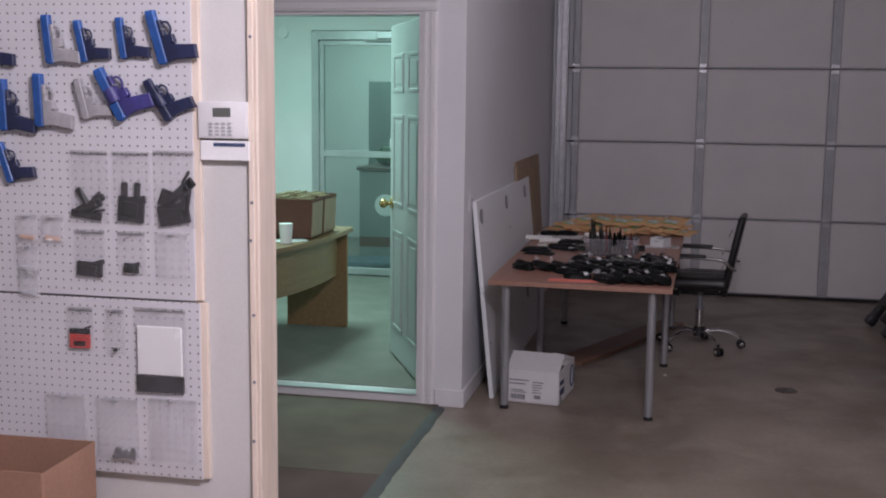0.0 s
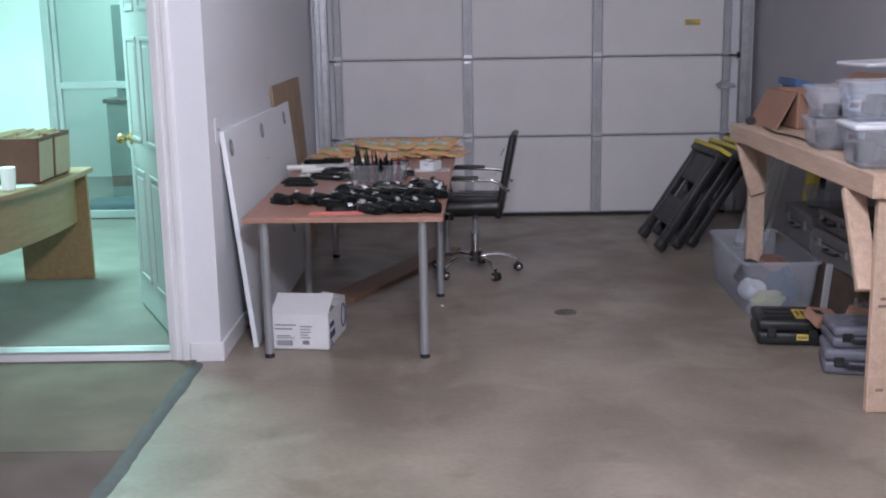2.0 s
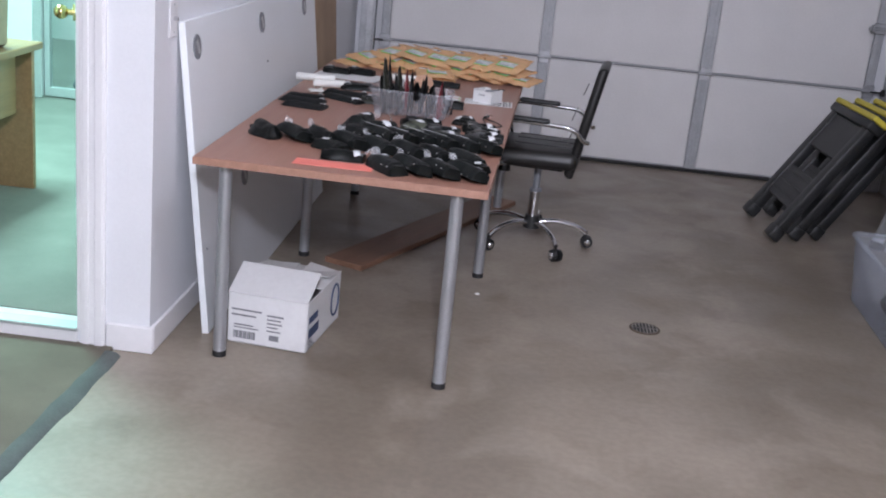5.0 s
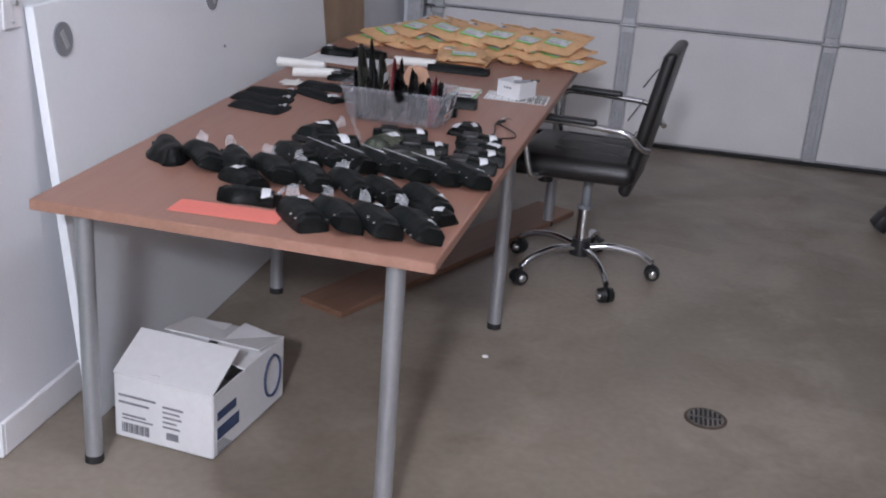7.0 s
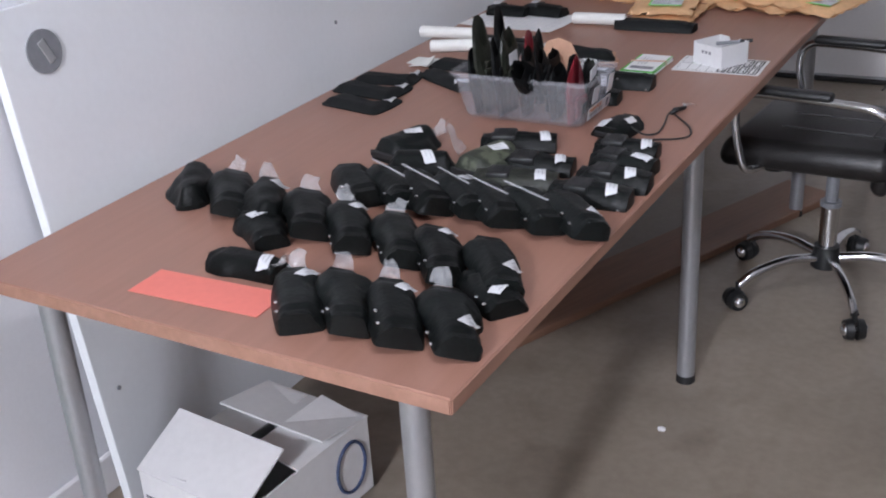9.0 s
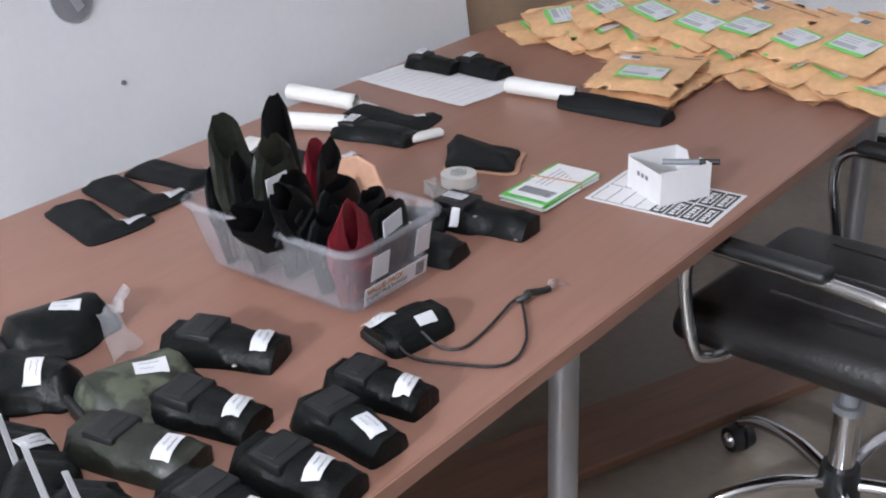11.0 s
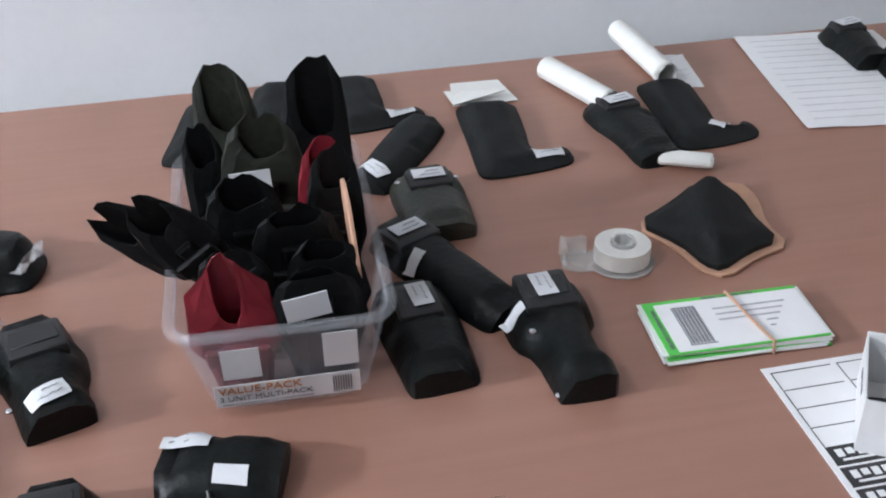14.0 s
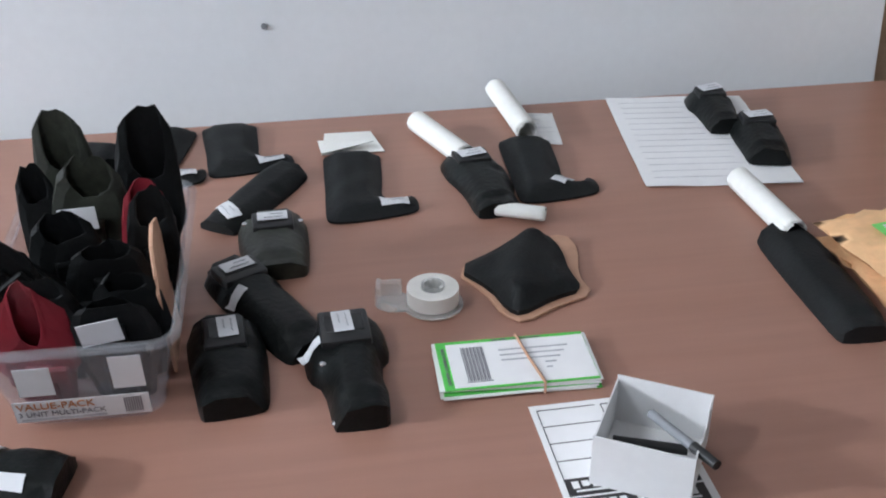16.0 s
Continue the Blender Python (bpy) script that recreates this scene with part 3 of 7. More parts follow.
def plank():
    bm = box(-0.115, 0.075, 0, 1.55, 0, 0.024, 0.002)
    solo("plank", bm, M_CARDBOARD_FLOOR, pose(-0.49, 6.56, 0.001, 0, 0, -24), "long brown board lying on the floor under the table", "board")


M_CARDBOARD_FLOOR = wood("brown_shelf_board", (0.24, 0.13, 0.085), (0.19, 0.10, 0.06))
plank()


def wall_plate():
    root = thing("wall_plate", pose(X0 + 0.001, 5.60, 1.10, 0, 0, 0), "white wall plate with a cable socket", "wall plate")
    part("plate", box(0, 0.006, -0.037, 0.037, -0.06, 0.06, 0.003), M_TRIM, root)
    bm = bmesh.new()
    rod(bm, (0.005, 0, 0.0), (0.02, 0, 0.0), 0.007, seg=10)
    part("socket", bm, M_CHROME, root, "small metal coaxial socket", smooth=True)
    for z in (-0.045, 0.045):
        bm = bmesh.new()
        rod(bm, (0.005, 0, z), (0.008, 0, z), 0.004, seg=8)
        part("screw", bm, M_ALU, root)


wall_plate()

# ---- floor things ----
def floor_drain():
    root = thing("floor_drain", pose(0.769, 6.244, 0), "round cast metal floor drain with slots", "drain")
    bm = bmesh.new()
    n = 28
    rod(bm, (0, 0, -0.004), (0, 0, 0.003), 0.062, seg=n)
    part("rim", bm, M_RUST, root, smooth=True)
    bm = bmesh.new()
    rod(bm, (0, 0, 0.002), (0, 0, 0.0045), 0.053, seg=n)
    part("grate", bm, M_GALV_OLD, root)
    for k in range(-3, 4):
        w = math.sqrt(0.049 ** 2 - (k * 0.0135) ** 2)
        for s in (-1, 1):
            # dark bars on the solid grate stand in for the shade in its slots
            part("slot", box(k * 0.0135 - 0.0035, k * 0.0135 + 0.0035, 0.006 if s > 0 else -w, w if s > 0 else -0.006, 0.0045, 0.0055), M_DARK, root)


M_RUST = mat("dull_brown_metal", (0.16, 0.12, 0.09), 0.6, metal=0.5, var=0.25)
M_GALV_OLD = mat("worn_drain_metal", (0.30, 0.28, 0.26), 0.45, metal=0.7, var=0.25, scale=20)
floor_drain()


def carton():
    m = pose(-0.585, 5.785, 0.001, 0, 0, -7)
    root = thing("carton", m, "opened white cardboard carton with printed panels on the floor", "box")
    w, d, h = 0.29, 0.385, 0.185
    bm = bmesh.new()
    shell(bm, w, d, h, 0.005, taper=0.0, r=0.004, steps=1)
    part("box_body", bm, M_WCARD, root)
    fl = bmesh.new()
    bx(fl, -w / 2, w / 2, 0, 0.15, 0, 0.004, m=pose(0, -d / 2, h, 28, 0, 0))
    part("flap_front", fl, M_WCARD, root)
    fl = bmesh.new()
    bx(fl, -w / 2, w / 2, -0.15, 0, 0, 0.004, m=pose(0, d / 2, h, -9, 0, 0))
    part("flap_back", fl, M_WCARD, root)
    fl = bmesh.new()
    bx(fl, 0, 0.13, -d / 2 + 0.01, d / 2 - 0.01, 0, 0.004, m=pose(-w / 2, 0, h, 0, -4, 0))
    part("flap_side", fl, M_WCARD, root)
    fl = bmesh.new()
    bx(fl, -0.12, 0, -d / 2 + 0.16, d / 2 - 0.01, 0, 0.004, m=pose(w / 2, 0, h, 0, 10, 0))
    part("flap_side", fl, M_WCARD, root)
    y = -d / 2 - 0.0015
    for x0, x1, z0, z1 in ((-0.13, -0.02, 0.125, 0.131), (-0.13, -0.04, 0.105, 0.111), (0.0, 0.06, 0.118, 0.124), (0.0, 0.05, 0.104, 0.109), (0.0, 0.055, 0.09, 0.095), (0.0, 0.04, 0.076, 0.081), (0.0, 0.05, 0.062, 0.067), (0.01, 0.045, 0.03, 0.05), (-0.12, -0.05, 0.07, 0.075), (-0.12, -0.03, 0.06, 0.064)):
        part("print_line", box(x0, x1, y, y + 0.001, z0, z1), M_INK, root)
    for k in range(16):
        part("barcode_bar", box(-0.122 + 0.0052 * k, -0.1195 + 0.0052 * k + 0.001 * (k % 3), y, y + 0.001, 0.022, 0.05), M_INK, root)
    x = w / 2 + 0.0005
    part("blue_panel", box(x, x + 0.001, -d / 2 + 0.02, -d / 2 + 0.13, 0.05, 0.085), M_BLUEP, root, "dark blue printed panel")
    part("blue_word", box(x, x + 0.001, -d / 2 + 0.02, -d / 2 + 0.115, 0.105, 0.13), M_BLUEP, root)
    for k in range(4):
        part("print_line", box(x, x + 0.001, -d / 2 + 0.02, -d / 2 + 0.09 - 0.012 * k, 0.012 + 0.009 * k, 0.016 + 0.009 * k), M_INK, root)
    pts = [(x + 0.001, d / 2 - 0.07 + 0.045 * math.cos(a), 0.10 + 0.06 * math.sin(a)) for a in [k * math.tau / 22 for k in range(22)]]
    bm = tube(bmesh.new(), pts, 0.004, seg=5, closed=True)
    part("printed_ring", bm, M_BLUEP, root, "dark printed oval", smooth=True)


M_BLUEP = mat("dark_blue_print", (0.045, 0.07, 0.15), 0.7, var=0.1)
carton()
bm = bmesh.new()
bmesh.ops.create_icosphere(bm, subdivisions=1, radius=0.012, matrix=Matrix.Diagonal((1, 0.8, 0.4, 1)))
solo("paper_scrap", bm, M_PAPER, pose(0.087, 6.414, 0.004), "tiny white crumpled paper scrap on concrete", "scrap")


# ---- office chair ----
def office_chair():
    root = thing("office_chair", pose(0.294, 7.26, 0, 0, 0, 84) @ Matrix.Scale(0.96, 4), "black leather office chair with chrome arms and base", "chair")
    for k in range(5):
        a = radians(-76 + 72 * k)
        c, s = math.cos(a), math.sin(a)
        bm = bmesh.new()
        pts = curve_pts([(0.03 * c, 0.03 * s, 0.115), (0.13 * c, 0.13 * s, 0.125), (0.23 * c, 0.23 * s, 0.105), (0.285 * c, 0.285 * s, 0.072)], 5)
        tube(bm, pts, 0.014, seg=10, flat=0.8)
        leg = part("base_leg", bm, M_CHROME, root, "curved chrome base leg", smooth=True)
        bm = bmesh.new()
        rod(bm, (0.285 * c, 0.285 * s, 0.05), (0.285 * c, 0.285 * s, 0.085), 0.008, seg=8)
        t = Vector((-s, c, 0))
        p = Vector((0.292 * c, 0.292 * s, 0.031))
        for e in (-1, 1):
            rod(bm, p + t * e * 0.006, p + t * e * 0.026, 0.031, 0.027, seg=20)
        ca = part("castor", bm, M_BLACK, leg, "twin-wheel black castor", smooth=True)
        bm = bmesh.new()
        for e in (-1, 1):
            bmesh.ops.create_uvsphere(bm, u_segments=14, v_segments=8, radius=0.019, matrix=Matrix.Translation(p + t * e * 0.020))
        part("castor_cap", bm, M_CHROME, leg, "domed chrome hub cap", smooth=True)
    bm = bmesh.new()
    rod(bm, (0, 0, 0.085), (0, 0, 0.15), 0.042, 0.036, seg=20)
    part("hub", bm, M_BLACK, root, smooth=True)
    bm = bmesh.new()
    rod(bm, (0, 0, 0.15), (0, 0, 0.28), 0.026, seg=18)
    part("gas_lift", bm, M_CHROME, root, smooth=True)
    bm = bmesh.new()
    rod(bm, (0, 0, 0.28), (0, 0, 0.42), 0.018, seg=16)
    rod(bm, (0, 0, 0.275), (0, 0, 0.29), 0.03, seg=18)
    part("lift_rod", bm, M_GREY_PL, root, smooth=True)
    bm = bmesh.new()
    bx(bm, -0.09, 0.09, -0.13, 0.16, 0.405, 0.455, 0.012, seg=2)
    rod(bm, (0.0, 0.17, 0.36), (0.0, 0.17, 0.45), 0.03, seg=14)
    part("tilt_mechanism", bm, M_BLACK, root, smooth=True)
    # seat cushion
    bm = box(-0.228, 0.228, -0.20, 0.265, 0.440, 0.522, 0.0405, seg=5)
    for v in bm.verts:
        if v.co.z > 0.495:
            v.co.z += 0.012 * (1 - (v.co.x / 0.25) ** 2)
        if v.co.y > 0.15:
            v.co.z -= 0.9 * (v.co.y - 0.15) ** 2 * 2
    part("seat", bm, M_LEATHER, root, smooth=True)
    for x in (-0.12, 0.0, 0.12):
        bm = tube(bmesh.new(), [(x, -0.20 + 0.04 * k, 0.5385 + 0.012 * (1 - (x / 0.25) ** 2) - 0.012) for k in range(9)], 0.003, seg=5)
        part("seam", bm, M_LEATHER, root)
    # backrest, leaning
    bm = box(-0.205, 0.205, -0.023, 0.023, 0.0, 0.55, 0.0225, seg=4)
    for v in bm.verts:
        t = v.co.z / 0.55
        v.co.y += 0.05 * math.sin(t * math.pi) * (1 if True else 0) - 0.02 * t
        v.co.x *= 1 - 0.12 * t * t
    bmesh.ops.transform(bm, matrix=pose(0, -0.165, 0.40, 9, 0, 0), verts=bm.verts)
    part("backrest", bm, M_LEATHER, root, smooth=True)
    for z in (0.15, 0.28, 0.41):
        bm = tube(bmesh.new(), [(-0.19 + 0.0475 * k, 0.024 + 0.05 * math.sin(z / 0.55 * math.pi) - 0.02 * z / 0.55, z) for k in range(9)], 0.003, seg=5)
        bmesh.ops.transform(bm, matrix=pose(0, -0.165, 0.40, 9, 0, 0), verts=bm.verts)
        part("seam", bm, M_LEATHER, root)
    for s in (-1, 1):
        x = s * 0.275
        bm = bmesh.new()
        pts = curve_pts([(s * 0.20, 0.14, 0.445), (s * 0.25, 0.155, 0.448), (x, 0.175, 0.47), (x, 0.20, 0.60), (x, 0.175, 0.66), (x, 0.10, 0.668), (x, -0.05, 0.665), (x, -0.16, 0.655), (s * 0.25, -0.21, 0.605), (s * 0.215, -0.235, 0.59)], 5)
        tube(bm, pts, 0.0115, seg=10)
        arm = part("armrest_frame", bm, M_CHROME, root, "bent chrome arm tube", smooth=True)
        bm = box(x - 0.021, x + 0.021, -0.05, 0.16, 0.668, 0.690, 0.010, seg=3)
        part("arm_pad", bm, M_BLACK, arm, "padded black arm rest", smooth=True)


office_chair()

# ---- things on the worktable ----
ZT = 0.7005


def spot(x, y, z=0.0, rz=0.0, rx=0.0, ry=0.0):
    """A place on the table top: plan coordinates of the table survey, height over the top, turn."""
    return pose(1.00509 * x + 0.01951 * y - 0.0527, -0.01951 * x + 1.00509 * y - 0.0017, ZT + z, rx, ry, rz - 1.1)


def heading(x0, y0, x1, y1):
    """The turn that points local +y from the first place to the second."""
    return math.degrees(math.atan2(-(x1 - x0), y1 - y0))


def lettering(name, words, size, material, parent, m, label=""):
    cu = bpy.data.curves.new(name, "FONT")
    cu.body, cu.size, cu.extrude = words, size, 0.0003
    tmp = new("lettering_source", cu)
    bpy.context.view_layer.update()
    me = bpy.data.meshes.new_from_object(tmp.evaluated_get(bpy.context.evaluated_depsgraph_get()))
    bpy.data.objects.remove(tmp)
    me.name = name
    me.materials.clear()
    me.materials.append(material)
    ob = new(name, me)
    ob.parent = parent
    ob.matrix_basis = m
    return tagged(ob, label)


M_KYDEX = mat("black_moulded_plastic", (0.0072, 0.0088, 0.0086), 0.42, var=0.2, scale=18, fine=140, bump=0.22, per_object=0.35, spec=0.17)
M_KYDEX_D = mat("dull_black_plastic", (0.006, 0.007, 0.0075), 0.55, var=0.2, scale=18, fine=140, bump=0.2, spec=0.2)
M_KYDEX_G = mat("dark_olive_plastic", (0.028, 0.032, 0.022), 0.45, var=0.3, scale=25, fine=120, bump=0.25)
M_SOFT = mat("black_soft_leather", (0.011, 0.0125, 0.013), 0.6, var=0.16, scale=14, fine=220, bump=0.2, spec=0.2)
M_CAMO = mat("camouflage_plastic", (0.085, 0.095, 0.065), 0.55, var=0.15, scale=28, dark=(0.025, 0.03, 0.02), spread=(0.46, 0.54))
M_RED = mat("red_plastic", (0.20, 0.012, 0.022), 0.4, var=0.1)
M_TAN = mat("tan_leather", (0.62, 0.36, 0.24), 0.65, var=0.1, bump=0.2)
M_LABEL = mat("label_paper", (0.74, 0.75, 0.77), 0.6, var=0.03, bump=0.0)
M_SILVER = mat("silver_rivet", (0.7, 0.71, 0.72), 0.25, metal=1.0, var=0.03, bump=0.0)
M_BAG = clear("poly_bag", (0.98, 0.98, 0.98), 0.20, 0.18, (0.85, 0.86, 0.88))
M_FAINT = mat("faint_grey_print", (0.48, 0.49, 0.52), 0.8, var=0.1, bump=0.0)
M_PALE = mat("pale_grey_print", (0.66, 0.66, 0.69), 0.8, var=0.15, bump=0.0)
M_ROLL = mat("cream_paper_roll", (0.84, 0.84, 0.80), 0.8, var=0.03)

def at(x, y, z=0.0, rz=0.0, rx=0.0, ry=0.0):
    """A place on the table top in the plan of the room, height over the top, turn."""
    return pose(x, y, ZT + z, rx, ry, rz)


OUTLINES = {
    "gun": [(-0.40, 0.0), (0.38, 0.0), (0.50, 0.04), (0.52, 0.30), (0.44, 0.42), (0.40, 0.60), (0.38, 0.97), (0.30, 1.0), (-0.30, 1.0), (-0.40, 0.96), (-0.42, 0.70), (-0.52, 0.56), (-0.56, 0.36), (-0.48, 0.24), (-0.47, 0.06)],
    "slab": [(-0.36, 0.0), (0.36, 0.0), (0.48, 0.05), (0.50, 0.35), (0.45, 0.72), (0.42, 0.95), (0.34, 1.0), (-0.34, 1.0), (-0.42, 0.95), (-0.46, 0.70), (-0.50, 0.32), (-0.47, 0.06)],
    "wing": [(-0.34, 0.02), (-0.16, -0.02), (0.26, 0.0), (0.42, 0.10), (0.56, 0.32), (0.60, 0.52), (0.48, 0.70), (0.34, 0.82), (0.30, 1.0), (0.08, 1.03), (-0.24, 0.98), (-0.36, 0.84), (-0.52, 0.66), (-0.60, 0.46), (-0.52, 0.22)],
    "boot": [(-0.50, 0.02), (0.0, -0.01), (0.47, 0.0), (0.50, 0.20), (0.53, 0.48), (0.52, 0.62), (0.64, 0.72), (0.86, 0.72), (0.98, 0.64), (1.10, 0.70), (1.14, 0.86), (0.62, 0.95), (0.05, 1.0), (-0.22, 1.0), (-0.31, 0.94), (-0.37, 0.58), (-0.46, 0.24)],
    "clip_head": [(-0.46, 0.0), (0.44, -0.01), (0.52, 0.06), (0.53, 0.36), (0.38, 0.44), (0.36, 0.95), (0.28, 1.0), (-0.34, 1.0), (-0.40, 0.95), (-0.42, 0.60), (-0.62, 0.50), (-0.66, 0.28), (-0.56, 0.08)],
}


def edge_distance(p, outline):
    """The distance from a point to the nearest side of an outline."""
    best = 9.0
    for i in range(len(outline)):
        a, b = outline[i - 1], outline[i]
        dx, dy = b[0] - a[0], b[1] - a[1]
        q = dx * dx + dy * dy
        t = 0.0 if q == 0 else max(0.0, min(1.0, ((p[0] - a[0]) * dx + (p[1] - a[1]) * dy) / q))
        best = min(best, math.hypot(p[0] - a[0] - dx * t, p[1] - a[1] - dy * t))
    return best


def inside(p, outline):
    odd = False
    for i in range(len(outline)):
        (ax, ay), (bx_, by_) = outline[i - 1], outline[i]
        if (ay > p[1]) != (by_ > p[1]) and p[0] < (bx_ - ax) * (p[1] - ay) / (by_ - ay) + ax:
            odd = not odd
    return odd


def rounded(outline, cuts=1):
    """An outline with its corners worn round."""
    for _ in range(cuts):
        out = []
        for i in range(len(outline)):
            a, b = outline[i], outline[(i + 1) % len(outline)]
            out += [(a[0] * 0.78 + b[0] * 0.22, a[1] * 0.78 + b[1] * 0.22), (a[0] * 0.22 + b[0] * 0.78, a[1] * 0.22 + b[1] * 0.78)]
        outline = out
    return outline


def step(t):
    t = max(0.0, min(1.0, t))
    return t * t * (3 - 2 * t)


def relief(outline, height, cell=0.0065):
    """A closed body over an outline whose top follows height(x, y, distance to the side)."""
    xs, ys = [p[0] for p in outline], [p[1] for p in outline]
    pts = [Vector(p) for p in outline]
    n = len(pts)
    i0, i1, j0, j1 = int(min(xs) / cell) - 1, int(max(xs) / cell) + 2, int(min(ys) / cell) - 1, int(max(ys) / cell) + 2
    for j in range(j0, j1):
        for i in range(i0, i1):
            p = ((i + 0.5 * (j % 2)) * cell, j * cell)
            if inside(p, outline) and edge_distance(p, outline) > cell * 0.4:
                pts.append(Vector(p))
    vs, _, fs, _, _, _ = geometry.delaunay_2d_cdt(pts, [(k, (k + 1) % n) for k in range(n)], [], 1, 1e-5)
    bm = bmesh.new()
    top = [bm.verts.new((v.x, v.y, height(v.x, v.y, edge_distance((v.x, v.y), outline)))) for v in vs]
    for f in fs:
        if len(set(f)) > 2:
            bm.faces.new([top[k] for k in f])
    rim = [e for e in bm.edges if len(e.link_faces) == 1]
    low = {}
    for e in rim:
        for v in e.verts:
            if v not in low:
                low[v] = bm.verts.new((v.co.x, v.co.y, 0.0))
    for e in rim:
        a, b = e.verts
        bm.faces.new((a, b, low[b], low[a]))
    bmesh.ops.holes_fill(bm, edges=[e for e in bm.edges if len(e.link_faces) == 1], sides=0)
    return bm


def poly_bag_tuft(seed, w, l, rise=0.012):
    """A crumpled corner of clear bag."""
    bm = bmesh.new()
    r = random.Random(seed)
    g = [[bm.verts.new((w * (i / 4 - 0.5) * (1 - 0.45 * j / 4) + r.uniform(-0.004, 0.004), l * j / 4, 0.006 + rise * (j / 4) + r.uniform(-0.006, 0.008))) for i in range(5)] for j in range(5)]
    for j in range(4):
        for i in range(4):
            bm.faces.new((g[j][i], g[j][i + 1], g[j + 1][i + 1], g[j + 1][i]))
    bm.normal_update()
    bmesh.ops.solidify(bm, geom=bm.faces[:], thickness=0.0006)
    return bm


COUNT = [0]


def holster(kind, x0, y0, x1, y1, w=0.075, h=0.03, z=0.0, material=None, labels=((0.0, 0.62, 20),), clip=None, rivets=(), flip=False, bag=None, tilt=0.0, roll=0.0,
            label="black moulded plastic holster with a white size label", group="holsters on the worktable", strip=False, lw=0.038, lh=0.021):
    """A holster from its mouth (x0, y0) to its muzzle (x1, y1)."""
    COUNT[0] += 1
    seed = COUNT[0]
    l = math.hypot(x1 - x0, y1 - y0)
    h *= 0.86
    root = thing("holster", at(x0, y0, z, heading(x0, y0, x1, y1), tilt, roll), label, "holster", group)
    jit = random.Random(seed * 7 + 1)
    soft = kind == "boot"
    j = 0.008 if soft else 0.02
    ol = [((-x if flip else x) * w + jit.uniform(-j, j) * w, y * l + jit.uniform(-j, j) * l * 0.6) for x, y in OUTLINES[kind]]
    if flip:
        ol = ol[::-1]
    ol = rounded(ol, 2 if soft or kind == "wing" else 1)
    mt = material or M_KYDEX
    off = Vector((seed * 3.7, seed * 1.3, 0))
    cw = jit.uniform(-0.06, 0.06) * w

    def height(x, y, d):
        v = y / l
        crumple = noise.noise(Vector((x * 26, y * 26, 0)) + off)
        if soft:
            q = 0.003 + (h - 0.003) * step(d / 0.026) ** 0.8 * (1.06 - 0.24 * v)
            return max(0.002, q + crumple * 0.0022 * step(d / 0.012))
        if kind == "wing":
            arch = math.exp(-((x - cw) / (w * 0.36)) ** 2)
            q = 0.004 + (h - 0.004) * step(d / 0.020) * (0.42 + 0.58 * arch) + 0.005 * step((arch - 0.62) / 0.1)
            return max(0.003, q + crumple * 0.003)
        lat = 0.42 * w - abs(x - cw)
        d = max(d, min(lat, 0.02) * max(step((v - 0.72) / 0.12), step((0.16 - v) / 0.1)))
        u = (x - cw) / w
        e = 1 - min(1.0, max(0.0, d - 0.002) / (0.30 * w))
        round_ = math.sqrt(max(0.0, 1 - e * e))
        crease = step((0.30 - abs(u)) / 0.05) * 0.0022 * step(d / 0.02)
        guard = step((0.17 - math.hypot((u + (0.34 if not flip else -0.34)), (v - 0.42) * l / w)) / 0.08)
        q = 0.003 + (h - 0.005) * round_ * (0.86 + 0.14 * step(v / 0.25)) + crease - 0.004 * guard
        if v > 0.86:
            q -= 0.003 * step((v - 0.86) / 0.03)
        return max(0.003, q + crumple * 0.0012)
    part("shell", relief(ol, height), mt, root, smooth=True)
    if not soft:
        # a dark block for the mouth's inner shade, behind its rolled lip
        part("mouth_shade", box(-w * 0.30, w * 0.30, -0.0015, 0.006, h * 0.14, h * 0.50, 0.002), M_DARK, root, "dark block for the shade inside the mouth")
    if clip:
        cx, cy, cl, cb = clip
        bm = box(w * cx - cl / 2, w * cx + cl / 2, l * cy - cb / 2, l * cy + cb / 2, h * 0.62, h + 0.0035, 0.004, seg=2)
        bx(bm, w * cx - cl / 2 + 0.006, w * cx + cl / 2 - 0.006, l * cy - cb * 0.30, l * cy + cb * 0.22, h + 0.003, h + 0.0046, 0.0008)
        part("belt_clip", bm, M_BLACK, root, smooth=True)
    for i0, (lx, ly, rz) in enumerate(labels):
        s_ = 1.0 if i0 == 0 else 0.68
        px, py = w * lx, l * ly
        over = clip and abs(px - w * clip[0]) < clip[2] * 0.6 and abs(py - l * clip[1]) < clip[3] * 0.6
        c, sn = math.cos(radians(rz)), math.sin(radians(rz))

        def lie(a, b, up):
            gx, gy = px + c * a - sn * b, py + sn * a + c * b
            zz = h + 0.0036 if over else max(height(gx, gy, edge_distance((gx, gy), ol) if inside((gx, gy), ol) else 0.0), height(px, py, edge_distance((px, py), ol)) - 0.012)
            return Vector((gx, gy, zz + up))
        bm = bmesh.new()
        g = [[bm.verts.new(lie(lw * s_ * (i / 4 - 0.5), lh * s_ * (k / 3 - 0.5), 0.0026)) for i in range(5)] for k in range(4)]
        for k in range(3):
            for i in range(4):
                bm.faces.new((g[k][i], g[k][i + 1], g[k + 1][i + 1], g[k + 1][i]))
        bm.normal_update()
        bmesh.ops.solidify(bm, geom=bm.faces[:], thickness=0.0005)
        lab = part("size_label", bm, M_LABEL, root, "white paper label with faint writing", smooth=True)
        if i0 == 0:
            for q in range(2):
                yy = (0.004 - 0.008 * q)
